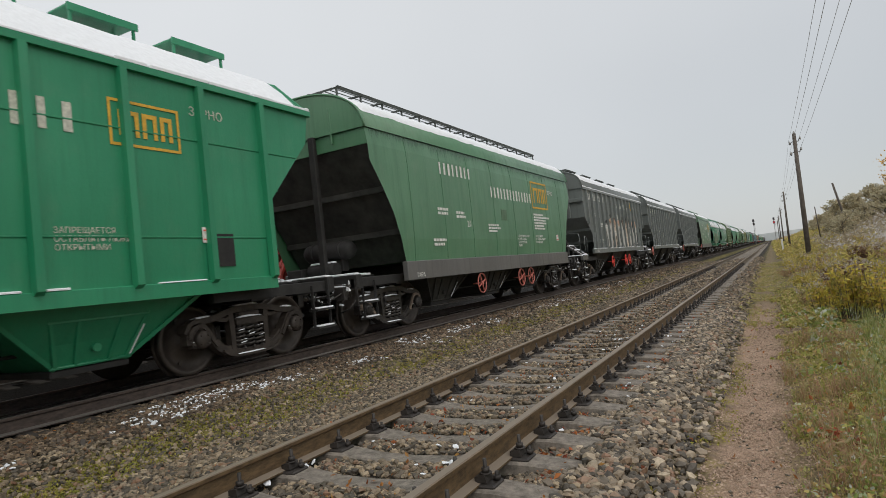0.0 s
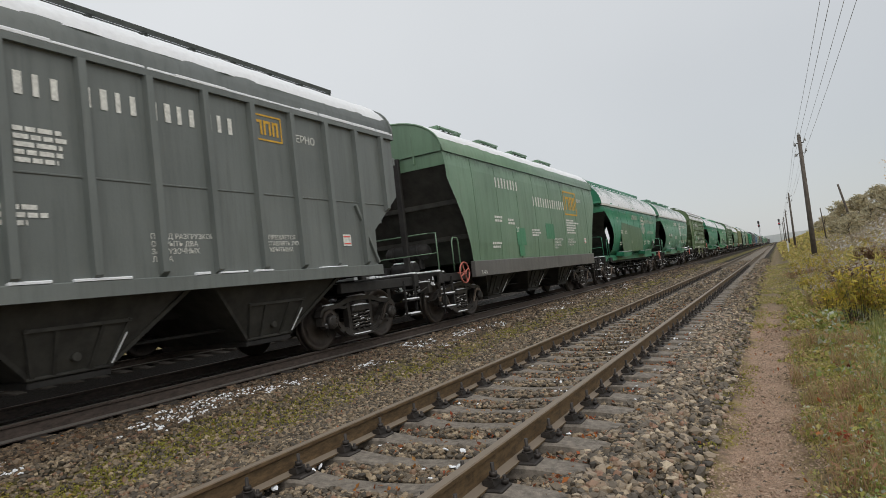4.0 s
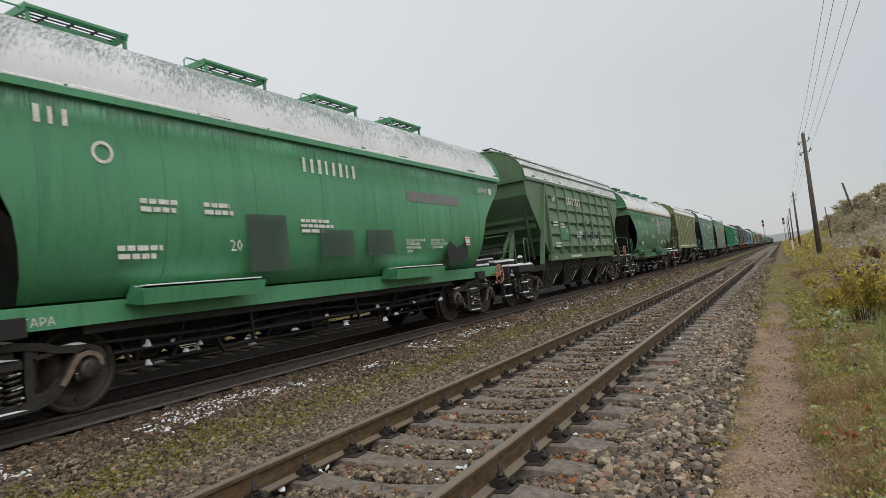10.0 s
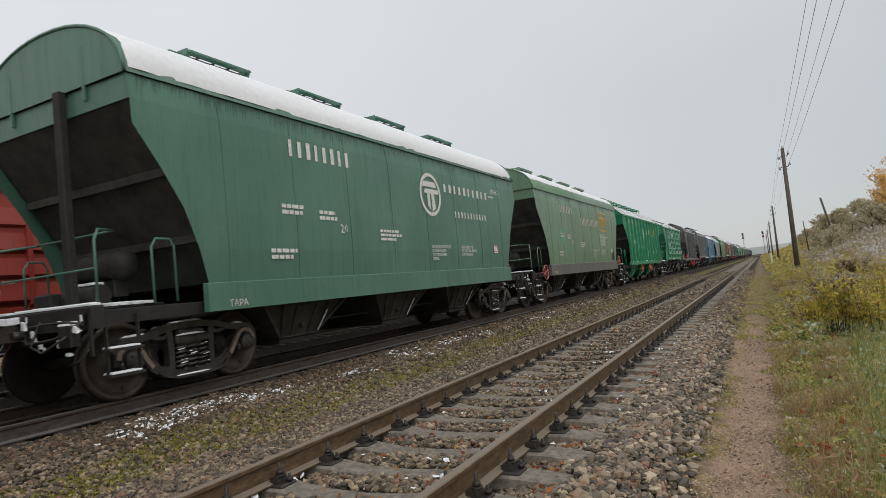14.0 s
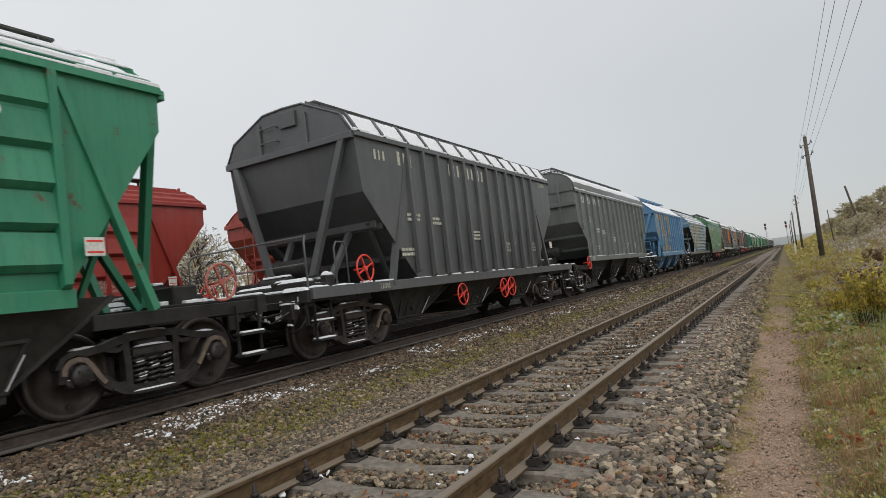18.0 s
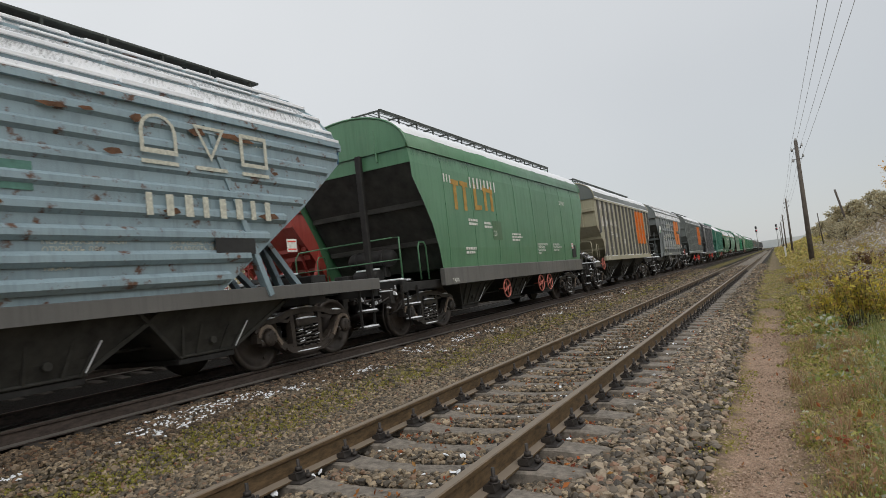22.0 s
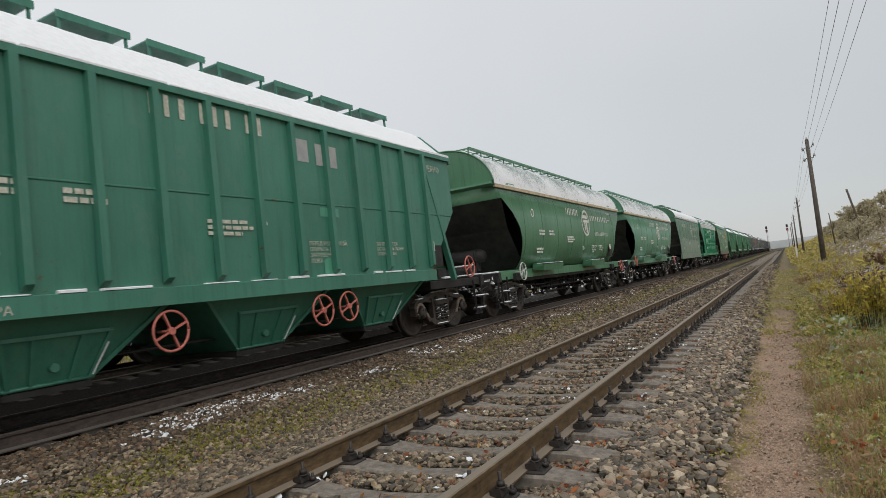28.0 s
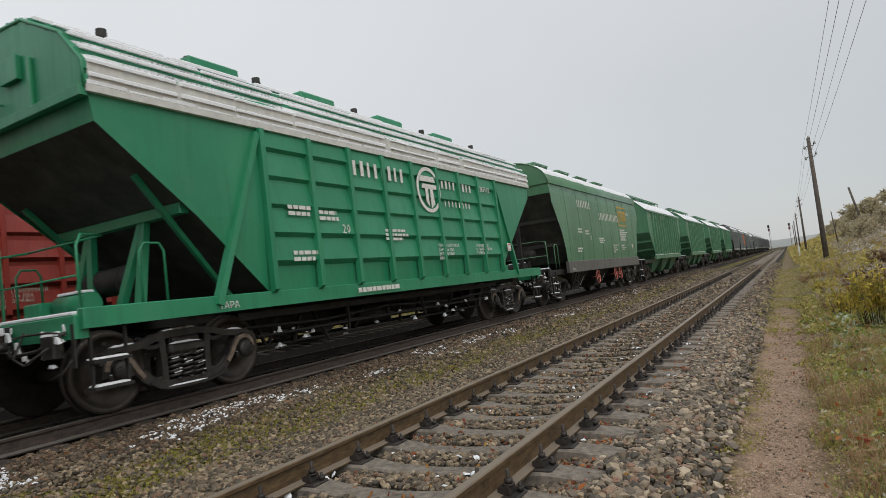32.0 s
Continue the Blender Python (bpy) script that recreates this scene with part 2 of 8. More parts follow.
def patchy(name, under, bare=0.5, scale=5.0):
    """Snow lying thinly over paint: the colour below shows through in flecks."""
    m = Mat(name, 0.75, 0.0, 0.3)
    big = m.noise(0.8, 3, 0.5, m.scaled(1, 1, 1))
    turn = m.n.new("ShaderNodeMapping")
    turn.inputs["Rotation"].default_value = (0, 0, 0.75)
    m.l.new(m.scaled(1, 1, 1), turn.inputs["Vector"])
    drift = m.n.new("ShaderNodeMapping")
    drift.inputs["Scale"].default_value = (0.42, 5.6, 1.0)
    m.l.new(turn.outputs[0], drift.inputs["Vector"])
    n = m.noise(scale * 1.7, 7, 0.78, drift.outputs[0])
    k = m.mul(n, m.mul(big, 0.35), "ADD")
    sep = m.n.new("ShaderNodeSeparateXYZ")
    m.l.new(m.co, sep.inputs[0])
    edge = m.mul(m.ramp(sep.outputs[2], 4.20, 3.65), .17)
    fac = m.ramp(m.mul(k, edge, "ADD"), bare + 0.08, bare + 0.22)
    snow = m.mix(m.noise(14, 3, 0.6), (0.74, 0.76, 0.79, 1), (0.86, 0.87, 0.89, 1))
    thin = tuple(.72 * a + .28 * b for a, b in zip(lin(*under, KA * 0.9)[:3], (.74, .76, .79))) + (1,)
    m.colour(m.mix(fac, thin, snow)).bump(m.mul(n, fac), 0.6, 0.02)
    return m.m


# dark tone holds soot and the shade of the recessed hopper ends
SOOT_SHADE = plain("sooty_shaded_underside", (0.042, 0.041, 0.036, 1), 0.8, 0, .5, 3, .3, .004)
SNOW = plain("fresh_snow", (0.80, 0.82, 0.85, 1), 0.8, 0, 0.06, 12, 0.5, 0.01)
CAST = plain("oily_cast_steel", (0.044, 0.040, 0.037, 1), 0.45, 0.3, 0.5, 6, 0.4, 0.004)
CAST_BROWN = plain("rust_brown_cast_steel", (0.050, 0.040, 0.033, 1), 0.6, 0.2, 0.5, 6, 0.4, 0.004)
DARK = plain("grimy_black_underframe", (0.022, 0.021, 0.020, 1), 0.7, 0.1, 0.5, 4, 0.3, 0.004)
WHEEL = plain("dark_wheel_steel", (0.060, 0.050, 0.043, 1), 0.5, 0.5, 0.4, 5, 0.3, 0.003)
SPRING = plain("damp_spring_steel", (0.075, 0.068, 0.062, 1), 0.4, 0.4, 0.4, 6, 0.2, 0.002)
PEDESTAL = plain("tan_worn_casting", (0.20, 0.155, 0.12, 1), 0.6, 0.1, 0.4, 9, 0.3, 0.003)
TREAD = plain("polished_wheel_rim", (0.22, 0.20, 0.18, 1), 0.35, 0.9, 0.3, 8, 0.1, 0.001)
RED = plain("red_handwheel_paint", lin(190, 55, 45, 1.6), 0.5, 0, 0.3, 10, 0.2, 0.002)
PINK = plain("faded_red_handwheel_paint", lin(150, 85, 75, 1.6), 0.6, 0, 0.3, 10, 0.2, 0.002)
WHITE = plain("worn_white_lettering", (0.70, 0.70, 0.66, 1), 0.6, 0, 0.25, 20, 0.1, 0.001)
CREAM = plain("weathered_cream_lettering", (0.52, 0.52, 0.44, 1), 0.6, 0, 0.3, 20, 0.1, 0.001)
AMBER = plain("amber_emblem_paint", (0.62, 0.36, 0.04, 1), 0.6, 0, 0.2, 20, 0.1, 0.001)
ORANGE = plain("orange_emblem_paint", (0.66, 0.19, 0.035, 1), 0.6, 0, 0.10, 3, 0.1, 0.001)
GREY_TRIM = plain("bleached_trim_paint", (0.60, 0.60, 0.57, 1), 0.6, 0, 0.15, 6, 0.1, 0.002)


# ---- the train: shared pieces ----
def band(g, pts, w, x0, x1):
    """A bent bar of even depth w that follows points (y, z), from x0 to x1."""
    rings = []
    for i, p in enumerate(pts):
        a, b = pts[max(i - 1, 0)], pts[min(i + 1, len(pts) - 1)]
        d = Vector((b[0] - a[0], b[1] - a[1])).normalized()
        o = Vector((-d.y, d.x)) * w / 2
        rings.append([(x0, p[0] - o.x, p[1] - o.y), (x1, p[0] - o.x, p[1] - o.y), (x1, p[0] + o.x, p[1] + o.y), (x0, p[0] + o.x, p[1] + o.y)])
    return g.loft(rings, True, True, False)


def both_ways(half):
    return half + [(-y, z) for y, z in reversed(half)]


def g_side_frame():
    """Cast bogie side frame: arched top, bowed foot, rounded windows and axle boxes; +x is its outer face."""
    g = Geo()
    x0, x1 = -0.07, 0.06
    band(g, both_ways([(-1.13, .57), (-1.08, .67), (-.98, .715), (-.80, .725), (-.62, .745), (-.46, .795), (-.28, .825), (-.08, .835)]), .085, x0, x1)
    band(g, both_ways([(-1.10, .42), (-1.085, .55), (-1.02, .635), (-.93, .662), (-.84, .635), (-.775, .56), (-.71, .45), (-.62, .335), (-.50, .25), (-.34, .215), (-.10, .205)]), .095, x0, x1)
    band(g, both_ways([(-.56, .265), (-.46, .20), (-.30, .165), (-.10, .16)]), .03, x0 - .02, x1 + .045)
    for s in (-1, 1):
        band(g, [(s * .325, .23), (s * .325, .50), (s * .345, .80)], .085, x0, x1 - .015)
        band(g, [(s * .345, .74), (s * .43, .69), (s * .52, .70), (s * .62, .73)], .05, x0, x1 - .02)
        band(g, [(s * .37, .30), (s * .44, .29), (s * .52, .33), (s * .62, .43)], .05, x0, x1 - .02)
        g.slab(x0, x1 + .03, s * .925 - .125, s * .925 + .125, .37, .60, .035)
        g.slab(x1, x1 + .05, s * .925 - .155, s * .925 + .155, .40, .45, .02)
        g.lathe([(x1 + .02, .125), (x1 + .075, .122), (x1 + .10, .105), (x1 + .105, .02)], 16, "x", (0, s * .925, .4785))
        for k in range(4):
            a = math.pi / 4 + k * math.pi / 2
            g.cyl((x1 + .095, s * .925 + .08 * math.cos(a), .4785 + .08 * math.sin(a)), (x1 + .118, s * .925 + .08 * math.cos(a), .4785 + .08 * math.sin(a)), .016, None, 6)
    g.slab(x0 - .02, x1 + .04, -.27, .27, .60, .70, .03)
    g.slab(x0, x1 + .02, -.20, .20, .70, .79, .03)
    return g


def g_pedestal():
    """The worn, dusty curve of metal over an axle box."""
    g = Geo()
    band(g, [(.925 + a, z) for a, z in ((.165, .50), (.155, .575), (.10, .64), (.01, .665), (-.08, .64), (-.145, .565), (-.21, .455), (-.29, .35))], .055, .055, .085)
    return g


def g_spring():
    g = Geo()
    n = 48
    g.tube([(.07 * math.cos(i * .75), .07 * math.sin(i * .75), .25 + .34 * i / n) for i in range(n + 1)], .019, 5)
    return g


def g_wheelset():
    g = Geo()
    for s in (-1, 1):
        prof = [(.70, .10), (.72, .36), (.725, .47), (.735, .507), (.755, .507), (.768, .482), (.86, .4755), (.868, .468), (.868, .418), (.845, .408), (.815, .30), (.825, .16), (.90, .13), (.90, .085)]
        g.lathe([(s * a, r) for a, r in prof], 30, "x", (0, 0, 0))
    g.cyl((-1.06, 0, 0), (1.06, 0, 0), .085, None, 12)
    for k in range(3):
        a = 2.1 * k
        g.cyl((.84, .33 * math.cos(a), .33 * math.sin(a)), (.853, .33 * math.cos(a), .33 * math.sin(a)), .03, None, 8)
    return g


def g_rim(s):
    """The bright running band on both wheels of a wheelset."""
    g = Geo()
    g.lathe([(s * .772, .4835), (s * .855, .4785), (s * .862, .473), (s * .862, .44), (s * .772, .44)], 30, "x", (0, 0, 0))
    return g


def g_bolster():
    g = Geo()
    g.slab(-1.05, 1.05, -.21, .21, .55, .80, .03)
    g.cyl((0, 0, .78), (0, 0, .9), .2, None, 14)
    for s in (-1, 1):
        g.slab(s * .76 - .12, s * .76 + .12, -.14, .14, .78, .90, .02)
        g.bar((-.85, s * .42, .42), (.85, s * .42, .42), .06, .1)
        for q in (-1, 1):
            g.slab(q * .8 - .06, q * .8 + .06, s * .41 - .04, s * .41 + .04, .34, .62, .01)
    return g


def g_coupler():
    """Automatic knuckle coupler, its shank and the release lever; it points to -y from the headstock."""
    g = Geo()
    g.slab(-.10, .10, .05, .62, .96 - .11, .96 + .09, .02)
    g.prism([(-.22, .12), (-.20, -.12), (-.06, -.06), (.02, -.03), (.10, -.16), (.24, -.12), (.20, .10), (.12, .20), (-.12, .20)], "z", .80, 1.12)
    g.slab(-.20, .20, .50, .62, .78, 1.14, .02)
    g.tube([(.25, .47, 1.0), (.6, .42, 1.02), (1.1, .42, 1.02), (1.3, .42, 1.0), (1.33, .42, .78)], .014, 5)
    return g


def g_hose():
    g = Geo()
    pts = [(-.32, .5, .92), (-.33, .40, .86), (-.33, .30, .70), (-.30, .20, .55), (-.26, .08, .50), (-.24, -.02, .54)]
    g.tube(pts, .027, 7)
    return g


def g_handwheel(r=.24):
    g = Geo()
    n = 22
    g.tube([(0, r * math.cos(2 * math.pi * i / n), r * math.sin(2 * math.pi * i / n)) for i in range(n + 1)], .017, 6)
    for k in range(4):
        a = .4 + math.pi / 2 * k
        g.bar((0, 0, 0), (0, r * math.cos(a), r * math.sin(a)), .03, .02)
    g.cyl((-.03, 0, 0), (.03, 0, 0), .045, None, 10)
    g.cyl((-.25, 0, 0), (-.03, 0, 0), .018, None, 6)
    return g


def g_funnel(zt):
    """Discharge hopper: four sloped plates with corner angles."""
    g = Geo()
    a = [(-1.40, -1.45, zt), (1.40, -1.45, zt), (1.40, 1.45, zt), (-1.40, 1.45, zt)]
    b = [(-.92, -.42, .40), (.92, -.42, .40), (.92, .42, .40), (-.92, .42, .40)]
    g.hexa(b + a)
    for s in (-1, 1):
        g.bar((1.405, s * 1.41, zt), (.925, s * .42, .41), .07, .05)
    return g


def g_outlet():
    return Geo().slab(-.97, .97, -.47, .47, .33, .405, .015)


def g_gate():
    """The raised discharge door on a hopper's sloping face, with its frame, hinge and latch."""
    g = Geo()
    on = lambda y, z, o=0.0: (.92 + (z - .40) * .487 + o, y, z)
    g.hexa([on(-.40, .44, -.02), on(-.40, .44, .03), on(.40, .44, .03), on(.40, .44, -.02), on(-.55, .92, -.02), on(-.55, .92, .03), on(.55, .92, .03), on(.55, .92, -.02)])
    g.cyl(on(0, .60, .02), on(0, .60, .09), .05, None, 8)
    return g


def g_gate_frame():
    g = Geo()
    on = lambda y, z, o=0.0: (.92 + (z - .40) * .487 + o, y, z)
    for a, b in (((-.42, .42), (-.58, .96)), ((.42, .42), (.58, .96)), ((-.60, .94), (.60, .94)), ((-.20, .44), (-.26, .94)), ((.20, .44), (.26, .94))):
        g.bar(on(*a, .035), on(*b, .035), .045, .04)
    g.cyl(on(-.48, .43, .04), on(.48, .43, .04), .022, None, 7)
    return g


def g_gate_snow():
    g = Geo()
    on = lambda y, z, o=0.0: (.92 + (z - .40) * .487 + o, y, z)
    g.bar(on(.45, .46, .062), on(.56, .80, .062), .022, .018)
    return g


def g_step():
    """Stirrup step that hangs at a wagon corner."""
    g = Geo()
    for y in (-.20, .20):
        g.bar((0, y, 1.05), (0, y, .36), .045, .02)
    for z in (.37, .66):
        g.slab(-.10, .08, -.22, .22, z - .02, z + .015, .006)
    return g


def g_step_snow():
    g = Geo()
    for z in (.37, .66):
        g.slab(-.09, .07, -.20, .18, z + .015, z + .035, .008)
    return g


def g_ladder(h):
    g = Geo()
    for y in (-.19, .19):
        g.bar((y, 0, 0), (y, 0, h), .032, .02)
    k = int(h / .31)
    for i in range(1, k + 1):
        g.cyl((-.19, 0, i * .31 - .1), (.19, 0, i * .31 - .1), .011, None, 6)
    return g


def g_hoop():
    """A bent grab rail."""
    g = Geo()
    g.tube([(0, 0, 0), (0, 0, .22), (0, .05, .27), (0, .27, .27), (0, .32, .22), (0, .32, 0)], .012, 5)
    return g


def g_end_hoop():
    """A grab rail that bends from the end sheet over the edge of the roof."""
    g = Geo()
    g.tube([(0, 0, -.25), (0, -.01, .20), (0, .04, .30), (0, .14, .33), (0, .42, .32), (0, .50, .26), (0, .52, .08)], .013, 5)
    return g


def g_stair():
    """Side stair to the end platform: two stringers and three treads that rise inwards."""
    g = Geo()
    for y in (.53, 1.11):
        g.bar((1.50, y, 1.14), (.90, y, 1.60), .07, .03)
        g.bar((.93, y, 1.16), (.93, y, 1.58), .04, .03)
    for x, z in ((1.44, 1.17), (1.20, 1.39), (.94, 1.59)):
        g.slab(x - .10, x + .10, .53, 1.11, z - .02, z + .015, .006)
    g.slab(1.40, 1.50, .45, 1.20, 1.0, 1.16, .012)
    g.tube([(.95, .53, 1.60), (.90, .50, 1.78), (.55, .48, 1.84), (.20, .48, 1.80)], .014, 5)
    return g


def g_stair_snow():
    g = Geo()
    r = random.Random(14)
    for x, z in ((1.44, 1.185), (1.20, 1.405), (.94, 1.605)):
        drift(g, r, x - .10, x + .095, .54, 1.10, z, .05)
    for y in (.53, 1.11):
        for i in range(5):
            u = (i + .2) / 5
            x, z = 1.50 - .60 * u, 1.14 + .46 * u + .035
            g.bar((x, y, z), (x - .09, y, z + .069), .035, .03)
    drift(g, r, 1.40, 1.49, .46, .8, 1.16, .04)
    return g


def g_deck_gear():
    """Levers, a worm box and rods of the hand brake on an end platform."""
    g = Geo()
    g.slab(.45, 1.20, .74, 1.02, 1.17, 1.33, .02)
    g.slab(.70, .95, 1.05, 1.55, 1.17, 1.26, .02)
    g.cyl((1.05, .88, 1.25), (1.50, .88, 1.25), .03, None, 8)
    g.cyl((.2, 1.2, 1.36), (1.25, 1.25, 1.32), .028, None, 7)
    g.bar((.5, .7, 1.33), (1.1, 1.3, 1.42), .05, .04)
    g.slab(1.18, 1.32, 1.15, 1.38, 1.17, 1.40, .02)
    g.slab(-.5, .3, .8, 1.5, 1.17, 1.30, .03)
    g.slab(1.30, 1.50, .45, 1.7, .98, 1.17, .012)
    return g


def g_deck_snow():
    g = Geo()
    r = random.Random(15)
    for a, b, c, d, z in ((.46, 1.18, .75, 1.01, 1.33), (.71, .94, 1.06, 1.54, 1.26), (1.19, 1.31, 1.16, 1.37, 1.40), (-.48, .28, .82, 1.48, 1.30), (1.31, 1.49, .46, 1.1, 1.17), (1.31, 1.49, 1.18, 1.66, 1.17), (.95, 1.30, .46, .72, 1.17), (.96, 1.18, 1.42, 1.70, 1.17), (.30, .68, 1.1, 1.6, 1.17)):
        drift(g, r, a, b, c, d, z, .055)
    for i in range(10):
        u = i / 10
        g.bar((.25 + u, 1.2 + .05 * u, 1.40 - .04 * u), (.33 + u, 1.205 + .05 * u, 1.40 - .04 * u), .035, .02)
    return g


def g_head_clutter():
    """Air pipes, cocks and chains that hang about the headstock, with clinging snow on them elsewhere."""
    g = Geo()
    g.tube([(1.3, .48, 1.0), (.9, .40, .84), (.45, .34, .80), (.30, .40, .92)], .02, 6)
    g.tube([(1.36, .62, .98), (1.36, .50, .70), (1.30, .42, .58), (1.10, .40, .52)], .016, 5)
    g.tube([(.55, .45, 1.05), (.60, .30, .78), (.85, .28, .70), (1.15, .38, .86)], .014, 5)
    g.slab(.95, 1.20, .40, .52, .74, .98, .015)
    g.slab(-.62, -.48, .36, .5, .70, .95, .015)
    g.cyl((.35, .36, .92), (.35, .24, .92), .05, None, 8)
    g.bar((1.40, .50, 1.08), (1.40, .50, .62), .05, .02)
    return g


def g_head_snow():
    g = Geo()
    r = random.Random(17)
    drift(g, r, .95, 1.19, .40, .52, .98, .04)
    drift(g, r, -.2, .2, .50, .63, 1.14, .05)
    drift(g, r, -.16, .16, -.10, .18, 1.12, .05)
    drift(g, r, -.1, .1, .2, .48, 1.05, .035)
    for i in range(16):
        x, y, z = r.uniform(.2, 1.35), r.uniform(.36, .56), r.uniform(.62, .98)
        a, b, c = r.uniform(.03, .09), r.uniform(.02, .05), r.uniform(.03, .13)
        g.hexa([(x, y, z), (x + a, y, z - .01), (x + a, y + b, z), (x, y + b, z), (x + .01, y, z + c), (x + a * .7, y, z + c * .8), (x + a * .6, y + b, z + c * .8), (x + .01, y + b, z + c)])
    return g


def g_platform_rail(w):
    g = Geo()
    for x in (-w, w):
        g.tube([(x, .62, 1.15), (x, .62, 1.92), (x * .97, .70, 2.05), (x * .6, 1.25, 2.12)], .017, 6)
        g.tube([(x, 1.35, 1.15), (x, 1.35, 1.85), (x, 1.42, 1.95), (x, 1.62, 1.95), (x, 1.68, 1.85), (x, 1.68, 1.15)], .017, 6)
    g.tube([(-w * .6, 1.25, 2.12), (w * .6, 1.25, 2.12)], .015, 6)
    g.tube([(-w, .62, 1.60), (w, .62, 1.60)], .012, 5)
    return g


def g_platform():
    g = Geo()
    g.slab(-1.45, 1.45, .50, .66, .92, 1.18, .02)
    g.slab(-.85, .85, .66, 1.9, 1.14, 1.17, .008)
    for x in (-.6, 0, .6):
        g.bar((x, .6, 1.08), (x, 2.4, 1.08), .08, .12)
    g.cyl((-.3, 1.35, 1.33), (.35, 1.35, 1.33), .15, None, 14)
    g.slab(-.75, -.35, 1.1, 1.5, 1.17, 1.42, .02)
    return g


def g_platform_snow():
    g = Geo()
    rnd = random.Random(5)
    g.slab(-1.4, -.3, .51, .65, 1.18, 1.21, .015)
    g.slab(-.1, 1.4, .51, .65, 1.18, 1.215, .015)
    for i in range(34):
        x, y = rnd.uniform(-.85, .6), rnd.uniform(.66, 1.6)
        a, b = rnd.uniform(.12, .42), rnd.uniform(.08, .26)
        g.slab(x, x + a, y, y + b, 1.17, 1.19 + rnd.uniform(.005, .04), .012)
    g.slab(-.26, .31, 1.27, 1.43, 1.475, 1.51, .014)
    for i in range(9):
        x, y = rnd.uniform(-.20, .10), rnd.uniform(-.12, .5)
        g.slab(x, x + rnd.uniform(.06, .2), y, y + rnd.uniform(.06, .18), 1.06, 1.125 + rnd.uniform(0, .02), .012)
    return g


def g_air_tank():
    g = Geo()
    prof = [(-.62, .02), (-.60, .12), (-.54, .175), (-.46, .195), (.46, .195), (.54, .175), (.60, .12), (.62, .02)]
    g.lathe(prof, 18, "x", (0, 0, 0))
    for x in (-.35, .35):
        g.lathe([(x - .03, .197), (x - .03, .208), (x + .03, .208), (x + .03, .197)], 18, "x", (0, 0, 0))
        g.slab(x - .03, x + .03, -.1, .1, -.42, -.19, .01)
    return g


def g_underframe(L):
    """Centre sill, cross bearers, brake rods and cylinders below the hoppers."""
    g = Geo()
    g.box(-.19, .19, .45, L - .45, .86, 1.14)
    for y in (2.11, L - 2.11):
        g.box(-1.35, 1.35, y - .2, y + .2, .92, 1.12)
    g.tube([(.75, 2.9, .62), (.75, L - 2.9, .62)], .022, 6)
    g.tube([(-.75, 2.9, .62), (-.75, L - 2.9, .62)], .022, 6)
    g.cyl((.3, 3.1, .72), (.3, 3.6, .72), .17, None, 12)
    g.slab(.2, .7, L - 3.7, L - 3.2, .55, .9, .03)
    return g


def g_brake_gear():
    """Low-slung brake levers and rods seen below tank-bodied wagons."""
    g = Geo()
    rnd = random.Random(11)
    g.tube([(1.0, 3.4, .60), (1.0, L - 3.4, .60)], .02, 6)
    g.tube([(.8, 3.4, .42), (.8, L - 3.4, .42)], .02, 6)
    g.box(-.28, .28, 3.2, L - 3.2, .52, .9)
    g.bar((1.12, 3.0, .92), (1.12, L - 3.0, .92), .06, .10)
    for i in range(16):
        y = 3.5 + i * .5
        g.bar((rnd.uniform(.6, 1.08), y, .92), (rnd.uniform(.5, 1.0), y + rnd.uniform(-.3, .3), rnd.uniform(.34, .55)), .05, .035)
    for i in range(7):
        y = 3.8 + i * 1.1
        g.cyl((rnd.uniform(.4, .9), y, rnd.uniform(.5, .75)), (rnd.uniform(.4, .9), y + rnd.uniform(.2, .6), rnd.uniform(.5, .75)), rnd.uniform(.05, .12), None, 10)
    g.cyl((.5, 6.3, .66), (.5, 7.4, .66), .19, None, 14)
    g.tube([(.95, 3.2, .75), (.95, 5.0, .70), (.9, 7.0, .78), (.95, 9.5, .68), (.95, L - 3.2, .75)], .025, 6)
    return g


def g_hatch():
    """Round-cornered loading hatch lid with its hinge bar."""
    g = Geo().slab(-.30, .30, -.45, .45, -.04, .07, .04)
    return g.cyl((-.32, -.3, .05), (-.32, .3, .05), .025, None, 7)


def g_hatch_frame():
    """Deep-sided tray frame round the hatch."""
    g = Geo()
    for x in (-.36, .36):
        g.bar((x, -.64, .145), (x, .64, .145), .10, .035)
    for y in (-.64, .64):
        g.bar((-.36, y, .145), (.36, y, .145), .10, .035)
    return g


def g_hatch_grating():
    g = Geo()
    for i in range(8):
        x = -.31 + i * .088
        g.bar((x, -.62, .175), (x, .62, .175), .02, .014)
    for y in (-.32, 0, .32):
        g.bar((-.35, y, .165), (.35, y, .165), .03, .016)
    return g


def g_hatch_leg():
    return Geo().bar((0, 0, -.12), (0, 0, .15), .04, .04)


def g_walkway(a, b):
    """Open-grid roof walkway on brackets."""
    g = Geo()
    n = int((b - a) / .78)
    for x in (-.38, .38):
        g.bar((x, a, .19), (x, b, .19), .05, .06)
    for i in range(n + 1):
        y = a + (b - a) * i / n
        g.bar((-.38, y, .18), (.38, y, .18), .04, .02)
        for x in (-.36, .36):
            g.bar((x, y, -.10), (x, y, .18), .035, .03)
    for i in range(5):
        x = -.26 + i * .13
        g.bar((x, a, .195), (x, b, .195), .02, .012)
    return g


